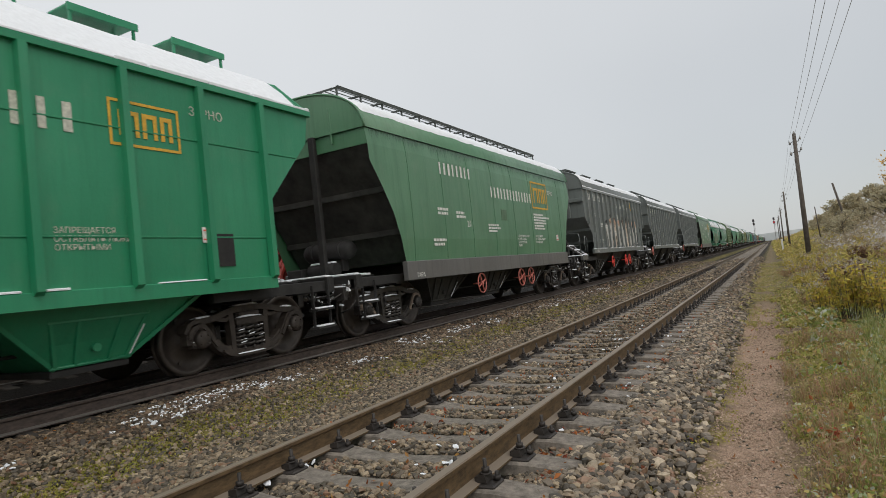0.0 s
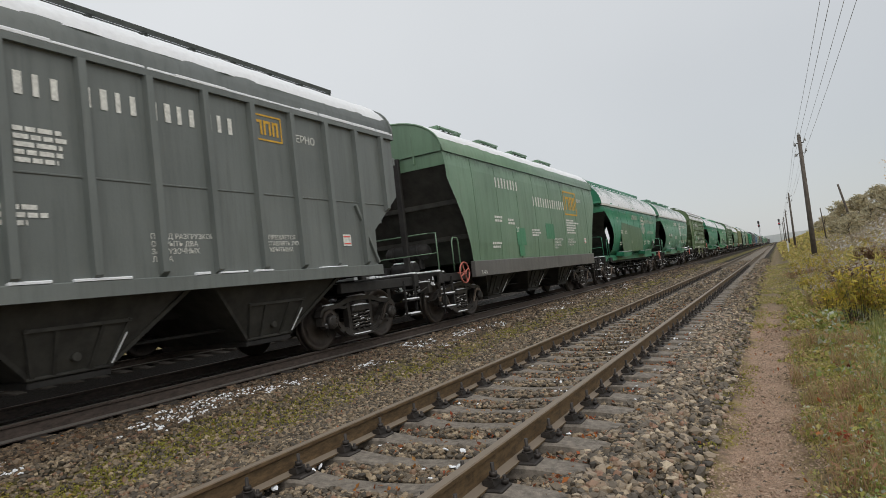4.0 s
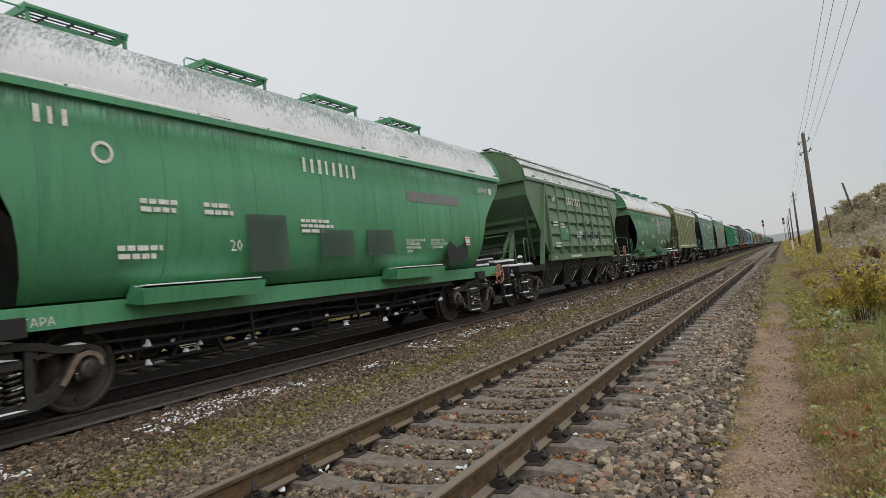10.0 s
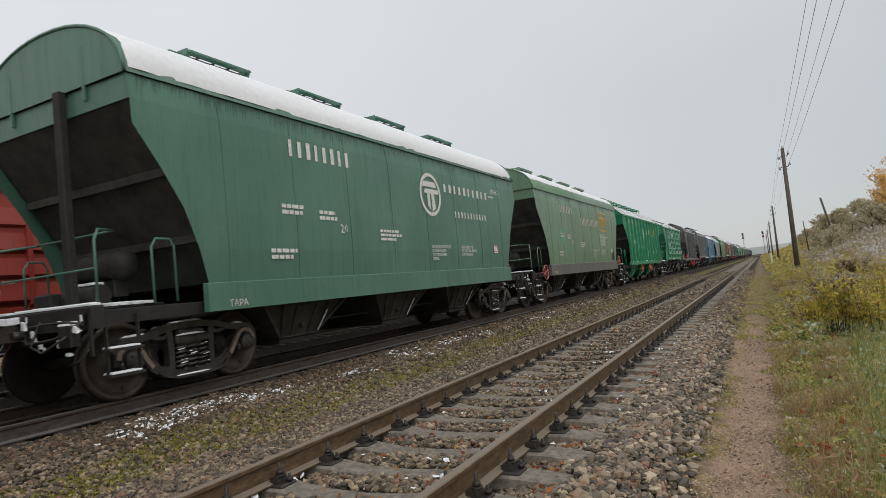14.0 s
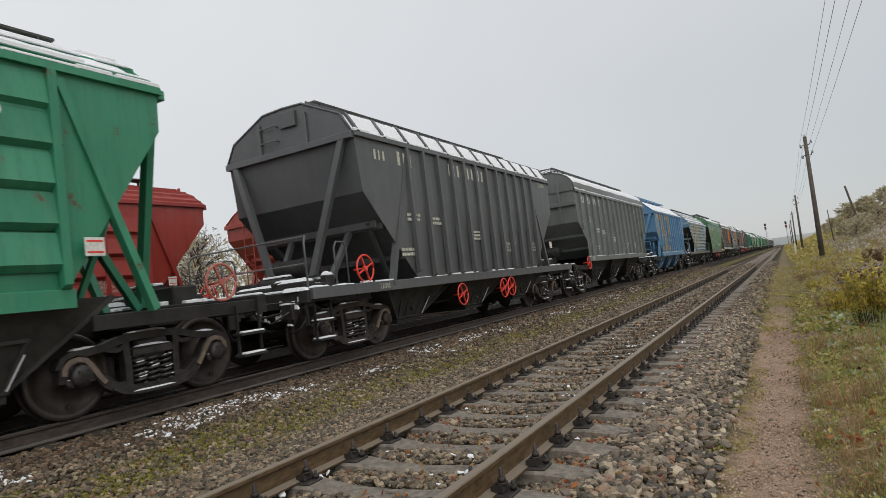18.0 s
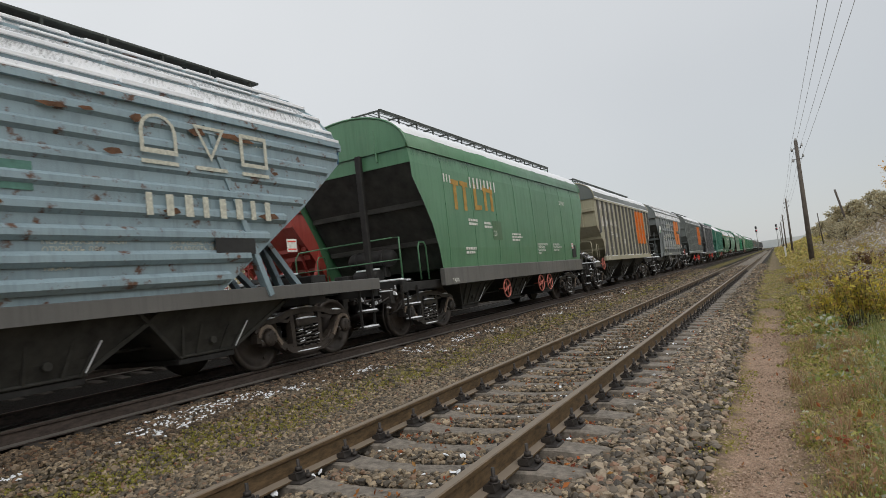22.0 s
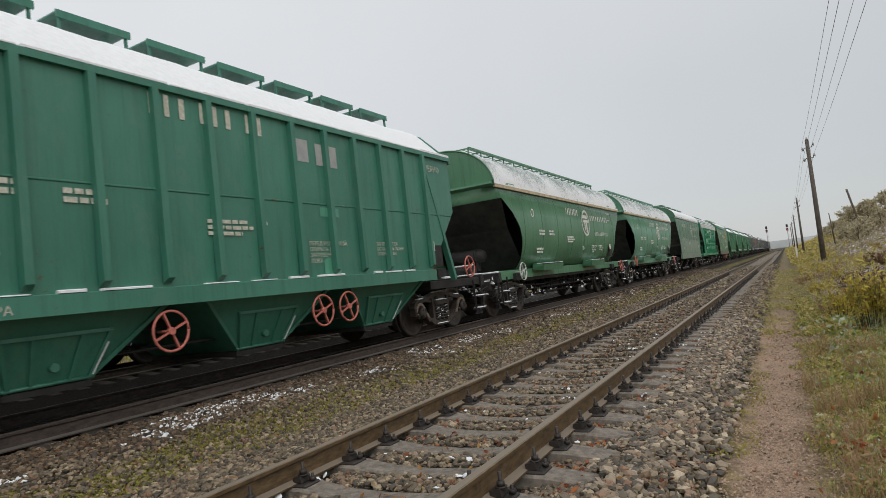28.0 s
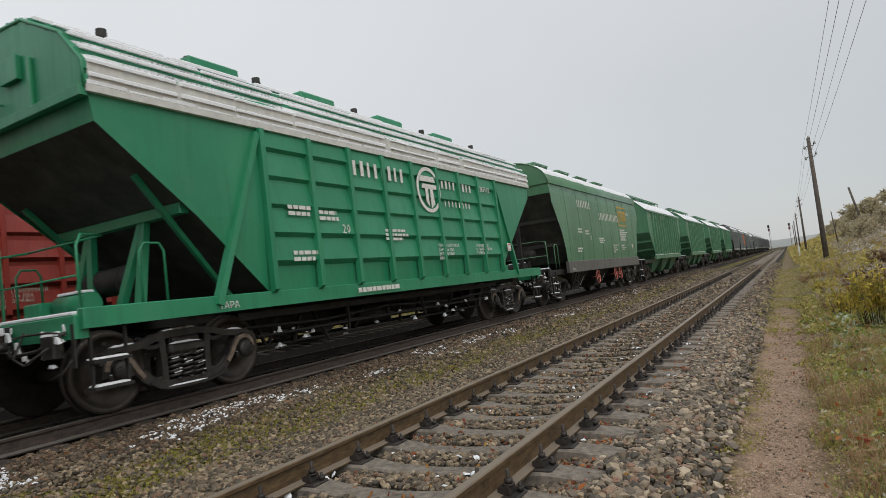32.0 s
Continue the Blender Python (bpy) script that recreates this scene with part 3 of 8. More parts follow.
def g_plank():
    g = Geo()
    g.slab(-.24, .24, -.50, .50, .17, .20, .01)
    for y in (-.45, .45):
        g.bar((-.22, y, -.08), (-.22, y, .18), .04, .03)
        g.bar((.22, y, -.08), (.22, y, .18), .04, .03)
    g.bar((.25, -.5, .16), (.25, .5, .16), .03, .10)
    return g


# ---- lettering ----
def spaced(n, h, w, total):
    """Plain bars of letter width w, spread evenly over a length."""
    return g_bars(n, h, w, (total - n * w) / max(1, n - 1))


def g_bars(n, h, w, gap):
    """A row of n upright plain bars facing +x, from y 0 on."""
    g = Geo()
    for i in range(n):
        y, q = i * (w + gap), (i * 5 + n) % 3
        g.box(0, .003, y + w * .16, y + w * (.76, .68, .60)[q], 0, h * (1, .96, .98)[q])
    return g


def g_lines(widths, h, pitch):
    g = Geo()
    for i, w in enumerate(widths):
        z = -i * pitch
        y = 0.0
        while y < w - 0.03:
            q = min(w, y + .12 + .05 * ((i * 7 + int(y * 31)) % 3))
            g.box(0, .003, y, q - .025, z, z + h)
            y = q
    return g


WORDS = {}


def word(text, size):
    """The mesh data of a word in the built-in font."""
    if (text, size) not in WORDS:
        cu = bpy.data.curves.new("word", "FONT")
        cu.body, cu.size, cu.extrude, cu.align_x = text, size, 0.0015, "LEFT"
        cu.resolution_u = 1
        ob = new("word", cu)
        me = bpy.data.meshes.new_from_object(ob.evaluated_get(bpy.context.evaluated_depsgraph_get()))
        bpy.data.objects.remove(ob)
        bpy.data.curves.remove(cu)
        WORDS[text, size] = me
    return WORDS[text, size]


def write(text, size, mat, parent, x, y, z, name="lettering"):
    me = word(text, size)
    if not me.materials:
        me.materials.append(mat)
    elif me.materials[0] != mat:
        me = me.copy()
        me.materials[0] = mat
    ob = new(name, me)
    ob.parent = parent
    ob.matrix_basis = at(x, y, z, 90, 0, 90)
    return ob


def g_ring(r0, r1, n=28):
    g = Geo()
    o = [(0, r1 * math.cos(2 * math.pi * i / n), r1 * math.sin(2 * math.pi * i / n)) for i in range(n)]
    q = [(0, r0 * math.cos(2 * math.pi * i / n), r0 * math.sin(2 * math.pi * i / n)) for i in range(n)]
    g.add(o + q, [(i, (i + 1) % n, n + (i + 1) % n, n + i) for i in range(n)])
    return g


def g_round_emblem():
    """Round emblem as plain shapes: a ring, two slanted bars and a post."""
    g = g_ring(.41, .49)
    f = lambda pts: g.add([(0, a, b) for a, b in pts], [tuple(range(len(pts)))])
    f([(-.36, .17), (.30, .17), (.24, .29), (-.28, .29)])
    f([(-.30, .02), (.36, .02), (.40, .12), (-.24, .12)])
    f([(-.16, .02), (-.04, .02), (-.04, -.36), (-.16, -.26)])
    f([(.03, .02), (.16, .02), (.20, -.30), (.03, -.40)])
    return g


def g_frame_emblem(k=1.0):
    """Amber frame emblem as plain shapes: a double outline round three upright blocks."""
    g = Geo()
    def frame_of(a, b, c, d, t):
        g.box(0, .003, a, b, c, c + t)
        g.box(0, .003, a, b, d - t, d)
        g.box(0, .003, a, a + t, c + t, d - t)
        g.box(0, .003, b - t, b, c + t, d - t)
    frame_of(-.62, .62, -.36, .36, .045)
    for y, w in ((-.46, .34), (-.06, .26), (.26, .22)):
        g.box(0, .003, y, y + .07, -.20, .20)
        g.box(0, .003, y + w - .07, y + w, -.20, .20)
        g.box(0, .003, y + .07, y + w - .07, .13, .20)
    g.v = [(x, y * k * 1.2, z * k * 1.2) for x, y, z in g.v]
    return g


def g_shape(pts):
    g = Geo()
    return g.add([(0, a, b) for a, b in pts], [tuple(range(len(pts)))])


# ---- wagon bodies: (height, half width, where the end stands) from eave to sill ----
BODY = {
    "ribbed": dict(levels=[(3.90, 1.56, 1.20), (2.72, 1.56, 1.20), (2.05, 1.56, 2.05), (1.40, 1.56, 2.07)], roof=("arch", 4.72, 2.6), sill=(1.22, 1.40, 1.98), ribs=15, funnels=3),
    "smooth": dict(levels=[(3.94, 1.56, 1.04), (3.62, 1.60, 1.04), (3.31, 1.61, 1.04), (2.80, 1.61, 1.40), (2.33, 1.61, 1.69), (1.80, 1.60, 1.90), (1.35, 1.57, 2.03)], roof=("arch", 4.82, 2.1), sill=(0.97, 1.35, 1.98), ribs=0, funnels=3),
    "tank": dict(levels=[(3.50, 1.50, 0.75), (3.17, 1.56, 1.02), (2.80, 1.60, 1.58), (2.42, 1.60, 2.00), (2.10, 1.58, 2.14), (1.80, 1.52, 2.20), (1.50, 1.40, 2.25), (1.25, 1.20, 2.30)], roof=("arch", 4.68, 2.0), sill=(0.97, 1.22, 0.55), ribs=0, funnels=0),
    "gable_long": dict(levels=[(3.86, 1.58, 0.95), (3.36, 1.58, 1.05), (2.38, 1.58, 1.95), (1.24, 1.55, 2.02)], roof=("poly", [(1.60, 3.86), (.92, 4.50), (.34, 4.76)]), sill=(1.08, 1.26, 1.98), ribs=11, funnels=3),
    "gable": dict(levels=[(3.82, 1.58, 2.00), (2.63, 1.58, 2.00), (1.36, 1.55, 3.12)], roof=("poly", [(1.60, 3.82), (.92, 4.48), (.34, 4.74)]), sill=(1.14, 1.36, 3.05), ribs=12, funnels=3),
    "grid_long": dict(levels=[(3.66, 1.53, 0.80), (3.30, 1.53, 0.85), (2.28, 1.53, 2.10), (1.24, 1.48, 3.25)], roof=("poly", [(1.55, 3.66), (1.54, 3.98), (1.15, 4.42), (.40, 4.80)]), sill=(1.02, 1.24, 0.55), ribs=9, funnels=0),
    "grid": dict(levels=[(3.78, 1.53, 1.65), (3.27, 1.53, 1.67), (1.42, 1.48, 3.30)], roof=("arch", 4.80, 2.25), sill=(1.22, 1.42, 3.25), ribs=9, funnels=4),
    "box_grid": dict(levels=[(3.68, 1.53, 1.72), (3.20, 1.53, 1.74), (1.42, 1.48, 3.30)], roof=("poly", [(1.56, 3.68), (1.10, 4.02), (.40, 4.30)]), sill=(1.22, 1.42, 3.25), ribs=9, funnels=4),
    "grid_gable": dict(levels=[(3.78, 1.56, 2.08), (3.27, 1.56, 2.10), (1.42, 1.50, 3.30)], roof=("poly", [(1.58, 3.78), (.95, 4.26), (.35, 4.46)]), sill=(1.22, 1.42, 3.25), ribs=9, funnels=4),
    "sloped": dict(levels=[(3.90, 1.58, 2.00), (2.84, 1.58, 2.10), (1.20, 1.52, 3.74)], roof=("poly", [(1.60, 3.90), (1.36, 4.30), (.50, 4.70)]), sill=(1.02, 1.20, 0.52), ribs=12, funnels=3),
    "corrugated": dict(levels=[(3.60, 1.56, 1.45), (3.25, 1.56, 1.48), (2.45, 1.56, 2.48), (1.16, 1.50, 4.30)], roof=("poly", [(1.58, 3.60), (1.10, 4.22), (.40, 4.70)]), sill=(1.05, 1.25, 0.55), ribs=0, funnels=4),
    "olive": dict(levels=[(3.85, 1.56, 1.42), (3.68, 1.56, 1.44), (1.47, 1.52, 3.20)], roof=("arch", 4.72, 2.2), sill=(1.30, 1.47, 2.15), ribs=11, funnels=3),
}


# length of each kind over its couplers
LEN = {kind: L + d for kind, d in (("ribbed", .12), ("smooth", .12), ("tank", .34), ("gable_long", .34), ("gable", .28), ("grid_long", .0), ("grid", .08), ("box_grid", .0), ("grid_gable", .24), ("sloped", -.42), ("corrugated", .0), ("olive", .0))}


def end_at(kind, z):
    """Where the end of the side sheet stands at that height."""
    lv = BODY[kind]["levels"]
    for (a, _, ya), (b, _, yb) in zip(lv, lv[1:]):
        if a >= z >= b:
            return ya + (yb - ya) * (a - z) / (a - b)
    return lv[-1][2]


def half_width(kind, z):
    lv = BODY[kind]["levels"]
    for (a, wa, _), (b, wb, _) in zip(lv, lv[1:]):
        if a >= z >= b:
            return wa + (wb - wa) * (a - z) / (a - b)
    return lv[0][1] if z > lv[0][0] else lv[-1][1]


def roof_line(kind):
    spec = BODY[kind]["roof"]
    z0, w = BODY[kind]["levels"][0][:2]
    if spec[0] == "arch":
        za, p = spec[1], spec[2]
        half = []
        for i in range(11):
            a = math.pi / 2 * i / 10
            half.append(((w + .03) * math.cos(a) ** (2 / p), z0 + (za - z0) * math.sin(a) ** (2 / p)))
    else:
        half = list(spec[1]) + [(0.0, spec[1][-1][1] + .02)]
    return half + [(-x, z) for x, z in reversed(half[:-1])]


def g_body(kind):
    g = Geo()
    rings = [[(-w, y, z), (w, y, z), (w, LEN[kind] - y, z), (-w, LEN[kind] - y, z)] for z, w, y in BODY[kind]["levels"]]
    for i, (r, q) in enumerate(zip(rings, rings[1:])):
        ends = [(0, 1, 5, 4), (2, 3, 7, 6)] if i == 0 else []
        g.add(r + q, ends + [(1, 2, 6, 5), (3, 0, 4, 7)], kind == "tank")
    g.add(rings[-1], [(0, 1, 2, 3)])
    g.add(rings[0], [(3, 2, 1, 0)])
    return g


SLOPE_FOOT = {"ribbed": [(1.40, 2.90)], "gable_long": [(1.24, 3.05)], "smooth": [(1.35, 2.52)], "tank": [(2.42, 2.10), (1.25, 3.05)]}


def g_slope(kind):
    """The sloped end sheet of the hopper, inside the side sheets, with two stiffening bars across it."""
    g = Geo()
    lv = BODY[kind]["levels"][1:]
    if kind in SLOPE_FOOT:
        rows = [(lv[0][0], lv[0][1] - .02, lv[0][2] + .02)] + [(z, lv[-1][1] - .02, y) for z, y in SLOPE_FOOT[kind]]
    else:
        rows = [(z, w - .02, y + (0 if i == 0 else .10)) for i, (z, w, y) in enumerate(lv)]
    rings = [[(-w, y, z), (w, y, z)] for z, w, y in rows]
    for r, q in zip(rings, rings[1:]):
        g.add(r + q, [(0, 1, 3, 2)])
    (za, wa, ya), (zb, wb, yb) = rows[0], rows[-1]
    if len(rows) == 2:
        for t in (.36, .72):
            z, y, w = za + (zb - za) * t, ya + (yb - ya) * t, min(wa, wb)
            g.slab(-w, w, y - .05, y + .03, z - .06, z + .05, .008)
    return g


def g_roof(kind):
    line = roof_line(kind)
    y = BODY[kind]["levels"][0][2] - .04
    g = Geo()
    g.loft([[(x, y, z) for x, z in line], [(x, LEN[kind] - y, z) for x, z in line]], False, False, BODY[kind]["roof"][0] == "arch")
    for q in (y, LEN[kind] - y):
        g.add([(x, q, z) for x, z in line], [tuple(range(len(line)))])
    return g


def g_rim_of_roof(kind):
    y = BODY[kind]["levels"][0][2] - .04
    return Geo().tube([(x, y, z) for x, z in roof_line(kind)], .024, 5)


def roof_ribs(kind):
    line = roof_line(kind)
    if BODY[kind]["roof"][0] == "arch":
        return [line[i] for i in (2, 4, 6, 8, 12, 14, 16, 18)]
    return [(a + (b - a) * t, c + (d - c) * t) for (a, c), (b, d) in zip(line, line[1:]) for t in (.3, .8)]


def g_snow(kind, deep, seed, low=False):
    line = [(x, z) for x, z in roof_line(kind)]
    dense = []
    for (a, c), (b, d) in zip(line, line[1:]):
        for t in ((0, .5) if BODY[kind]["roof"][0] == "arch" else (0, .09, .3, .5, .75)):
            dense.append((a + (b - a) * t, c + (d - c) * t))
    dense.append(line[-1])
    z0 = BODY[kind]["levels"][0][0]
    if "grid" in kind:
        keep = [(x, z) for x, z in dense if z > (4.0 if kind == "grid_long" else z0 + .06)]
    elif kind == "tank":
        keep = [(x, z) for x, z in dense if z > z0 + .03]
    elif kind in ("ribbed", "smooth") and not low:
        keep = [(x, z) for x, z in dense if z > z0 + .30]
    else:
        keep = [(x, z) for x, z in dense if z > z0 + .02]
    y0 = BODY[kind]["levels"][0][2] + .02
    n = 64
    g = Geo()
    rings = []
    for i in range(n + 1):
        y = y0 + (LEN[kind] - 2 * y0) * i / n
        ring = []
        for j, (x, z) in enumerate(keep):
            k = noise.noise(Vector((x * 2.5 + seed, y * 2.2, z))) * .5 + noise.noise(Vector((x * 7, y * 7 + seed, 0))) * .3
            rim = 0.0 if j in (0, len(keep) - 1) or i in (0, n) else 1.0
            up = .004 + rim * deep * (.9 + k)
            s = 1 + .03 * k if rim == 0.0 else 1
            ring.append((x * s + (.008 if x > 0 else -.008), y, z + up - (1 - rim) * .02))
        rings.append(ring)
    return g.loft(rings, False, False)


def g_rib(z0, z1, w=.11, d=.09):
    g = Geo()
    g.hexa([(0, -w / 2, z0), (d, -w / 2 + .01, z0 + .06), (d, w / 2 - .01, z0 + .06), (0, w / 2, z0), (0, -w / 2, z1), (d, -w / 2 + .01, z1 - .03), (d, w / 2 - .01, z1 - .03), (0, w / 2, z1)])
    return g


# ---- building a wagon ----
LONG_STRUTS = ("sloped", "gable", "grid_gable")
WHEELSETS = []      # (wheelset, where its axle stands on the wagon, the wagon's number)


def bogie(parent, y, k, near):
    frame_mat = CAST if k % 3 else CAST_BROWN
    b = part("bogie", "bogie", g_bolster, CAST, parent, at(0, y, 0))
    for s in (-1, 1):
        part("side_frame", "side_frame", g_side_frame, frame_mat, b, at(s * 1.02, 0, 0, 0, 0, 0 if s > 0 else 180))
        if near:
            for q in (-.175, 0, .175):
                part("spring", "spring", g_spring, SPRING, b, at(s * 1.03, q, 0))
    if near:
        for q in (1, -1):
            part("pedestal", "pedestal", g_pedestal, PEDESTAL if k % 4 else CAST_BROWN, b, at(1.02, 0, 0) if q > 0 else at(1.02, 0, 0) @ Matrix.Diagonal((1, -1, 1, 1)), "worn metal curve over the axle box")
        tagged(part("snow_crust", "bogie_snow", g_bogie_snow, SNOW, b), "thin snow on the bogie frame", kind="stuff")
    for s in (-1, 1):
        w = part("wheelset", "wheelset", g_wheelset, WHEEL, b, at(0, s * .925, .4785))
        if near:
            for q in (-1, 1):
                part("wheel_rim", ("wheel_rim", q), lambda: g_rim(q), TREAD, w)
            WHEELSETS.append((w, s * .925, k))
    return b


WET = plain("meltwater_film", (.018, .026, .022, 1), .25, 0, .2, 5, .1, .001)
WET.node_tree.nodes["Principled BSDF"].inputs["Alpha"].default_value = .34
WALK = plain("dull_grey_green_walkway_steel", (.05, .058, .052, 1), .7, .1, .4, 8, .3, .003)


def drift(g, r, x0, x1, y0, y1, z, h):
    """A low uneven heap of snow."""
    n = 5
    rings = []
    for i in range(n + 1):
        y = y0 + (y1 - y0) * i / n
        e = 0 if i in (0, n) else 1
        a, b, t = x0 + r.uniform(0, .012), x1 - r.uniform(0, .012), z + .003 + e * h * r.uniform(.45, 1.2)
        rings.append([(a, y, z), (b, y, z), (b - .012, y, t), (a + .012, y, t)])
    return g.loft(rings, True, True, False)


def g_bogie_snow():
    g = Geo()
    r = random.Random(6)
    for s in (-1, 1):
        x = s * 1.02
        for a, b, z in ((-.98, -.66, .762), (.66, .95, .762), (-.30, .22, .876)):
            drift(g, r, x - .055, x + .05, a, b, z, .028)
        drift(g, r, x - .08, x + .09, -.36, .32, .172, .03)
        drift(g, r, x + .02, x + .10, -.25, .22, .70, .025)
        for q in (-1, 1):
            drift(g, r, x + .02, x + .10, q * .925 - .13, q * .925 + .10, .452, .018)
        for i in range(8):
            y, z = r.choice((-.175, 0, .175)) + r.uniform(-.03, .02), .30 + i * .036
            g.bar((x + .075, y - .05, z), (x + .078, y + .05, z + .012), .012, .014)
    for i in range(14):
        x, y = r.uniform(-.95, .8), r.uniform(-.2, .05)
        drift(g, r, x, x + r.uniform(.1, .3), y, y + r.uniform(.06, .16), .80, .03)
    for s in (-1, 1):
        for i in range(4):
            x = r.uniform(-.8, .6)
            drift(g, r, x, x + r.uniform(.15, .35), s * .42 - .03, s * .42 + .03, .47, .02)
    return g


def wagon(k, kind, coat, label, top, brand, snow, trim=None, sill_mat=None, struts=False, wheels=None, near=True, name="hopper_wagon", m=None):
    """One hopper wagon; y runs from its leading coupler to the trailing one, z from the rail head."""
    w = thing(name, label, "railway wagon", m, "wagons of the passing train" if m is None else "")
    B, L = BODY[kind], LEN[kind]
    lv = B["levels"]
    z0, hw, ye = lv[0]
    sill = sill_mat or coat
    part("body", ("body", kind), lambda: g_body(kind), coat, w)
    for q in (0, 1):
        # on these wagons the recess shade is put into the slope's colour, with grime
        part("hopper_slope", ("hopper_slope", kind), lambda: g_slope(kind), SOOT_SHADE if kind in ("tank", "smooth") or k in (16, 21, 24, 31) else coat, w, None if q == 0 else at(0, L, 0, 0, 0, 180), "sloped end sheet of the hopper")
        part("roof_rim", ("roof_rim", kind), lambda: g_rim_of_roof(kind), coat, w, None if q == 0 else at(0, L, 0, 0, 0, 180))
    if kind in ("corrugated", "olive") or "grid" in kind:
        for x, z in roof_ribs(kind):
            part("roof_rib", ("roof_rib", kind), lambda: Geo().bar((0, ye - .04, 0), (0, L - ye + .04, 0), .05, .09), coat, w, at(x, 0, z))
            if x > 0 and near and k < 90:
                tagged(part("rib_snow", ("rib_snow", kind, round(x * 3)), lambda: g_rib_snow(ye, x, L), SNOW, w, at(x, 0, z)), "strip of snow on a roof ledge", kind="stuff")
    part("roof", ("roof", kind), lambda: g_roof(kind), GREY if k == 23 else coat, w)
    if k < 90:
        part("roof_snow", ("roof_snow", kind, snow.name, k % 3, k in (14, 30)), lambda: g_snow(kind, .034 if snow is SNOW else .014, k * 3.7, k in (14, 30)), snow, w, label="snow lying on the roof")
    if kind == "sloped":
        for i in range(13):
            y = ye + .1 + (L - 2 * ye - .2) * i / 12
            part("roof_bar", "roof_bar", lambda: Geo().bar((1.62, 0, 3.93), (1.37, 0, 4.33), .06, .07).bar((1.37, 0, 4.33), (.50, 0, 4.74), .06, .07), coat, w, at(0, y, 0))
    # eave rails, sills
    tm = trim or coat
    for s in (-1, 1):
        if kind != "smooth" or trim is not None:
            part("eave_rail", ("eave_rail", kind, s), lambda: Geo().slab(min(s * (hw - .02), s * (hw + .06)), max(s * (hw - .02), s * (hw + .06)), ye - .03, L - ye + .03, z0 - .05, z0 + .04, .012), tm, w, label="" if trim is None else "pale trim along the eave")
        if s > 0 and kind in ("smooth", "tank"):
            tagged(part("melt_streak", ("melt_streak", kind), lambda: g_melt(kind), WET, w), "dark meltwater streaks below the eave", kind="stuff")
        if s > 0 and kind != "smooth" and k < 90:
            tagged(part("eave_snow", ("eave_snow", kind), lambda: g_eave_snow(hw, ye, z0 + .04, L), SNOW, w, None), "line of snow along the eave", kind="stuff")
        a, b, ys = B["sill"]
        h2 = lv[-1][1] + .05
        part("side_sill", ("side_sill", kind, s), lambda: Geo().slab(min(s * (h2 - .12), s * h2), max(s * (h2 - .12), s * h2), ys, L - ys, a, b, .012), sill, w)
        if ys > 1.0:
            for q in (0, 1):
                part("end_sill", ("end_sill", s), lambda: Geo().slab(min(s * 1.28, s * 1.38), max(s * 1.28, s * 1.38), .5, 3.0, .95, 1.12, .012), DARK, w, at() if q == 0 else at(0, L - 3.5, 0))
    # ribs
    if B["ribs"]:
        n = B["ribs"]
        ya, yb = {"ribbed": (1.62, L - 1.62), "gable": (3.2, L - 3.2), "gable_long": (2.06, L - 2.06), "grid": (3.36, L - 3.36), "box_grid": (3.36, L - 3.36), "grid_gable": (3.36, L - 3.36), "grid_long": (3.3, L - 3.3), "sloped": (3.7, L - 3.7), "olive": (3.2, L - 3.2)}[kind]
        zb, zt = B["levels"][-1][0], z0 - .02
        for s in (-1, 1):
            if s < 0:
                row = Geo()
                for i in range(n):
                    y = ya + (yb - ya) * i / (n - 1)
                    low = next((p + .06 for p, _, q in reversed(lv) if min(y, L - y) >= q - .02), zb)
                    row.box(-half_width(kind, 2.6) - .075, -half_width(kind, 2.6) + .005, y - .05, y + .05, low, zt)
                tagged(part("ribbing", ("rib_row", kind), row, coat, w), kind="stuff")
                continue
            for i in range(n):
                y = ya + (yb - ya) * i / (n - 1)
                low = zb
                for (p, _, q1), (r, _, q2) in zip(lv, lv[1:]):
                    yy = min(y, L - y)
                    if q2 > yy >= q1:
                        low = max(low, p + (r - p) * (yy - q1) / max(.01, q2 - q1) + .05)
                    elif yy < q1:
                        low = max(low, p)
                part("rib", ("rib", round(low, 1), round(zt, 2)), lambda: g_rib(round(low, 1), zt), SILL_GREY if k == 23 else coat, w, at(s * (half_width(kind, 2.6)) - s * .005, y, 0, 0, 0, 0 if s > 0 else 180))
        if "grid" in kind:
            for s in (-1, 1):
                for z in (1.70, 2.12, 2.54, 2.96, 3.38) if kind != "box_grid" else (1.58, 2.06, 2.54, 3.02):
                    part("crossbar", ("grid_bar", kind), lambda: Geo().hexa([(-.02, 3.3, -.10), (.055, 3.3, -.028), (.055, L - 3.3, -.028), (-.02, L - 3.3, -.10), (-.005, 3.3, .30), (.001, 3.3, .30), (.001, L - 3.3, .30), (-.005, L - 3.3, .30)]), coat, w, at(s * hw, 0, z, 0, 0, 0) if s > 0 else at(-hw, L, z, 0, 0, 180))
    if kind in ("ribbed", "gable", "gable_long", "olive"):
        for z in ((2.53,) if kind != "gable_long" else (3.09, 1.82)):
            ys2 = end_at(kind, z) + .03
            part("panel_seam", ("panel_seam", kind, z), lambda: Geo().hexa([(-.004, ys2, -.022), (.012, ys2, -.004), (.012, L - ys2, -.004), (-.004, L - ys2, -.022), (-.004, ys2, .016), (.012, ys2, .010), (.012, L - ys2, .010), (-.004, L - ys2, .016)]), coat, w, at(half_width(kind, z), 0, z), "lapped seam between the side sheets")
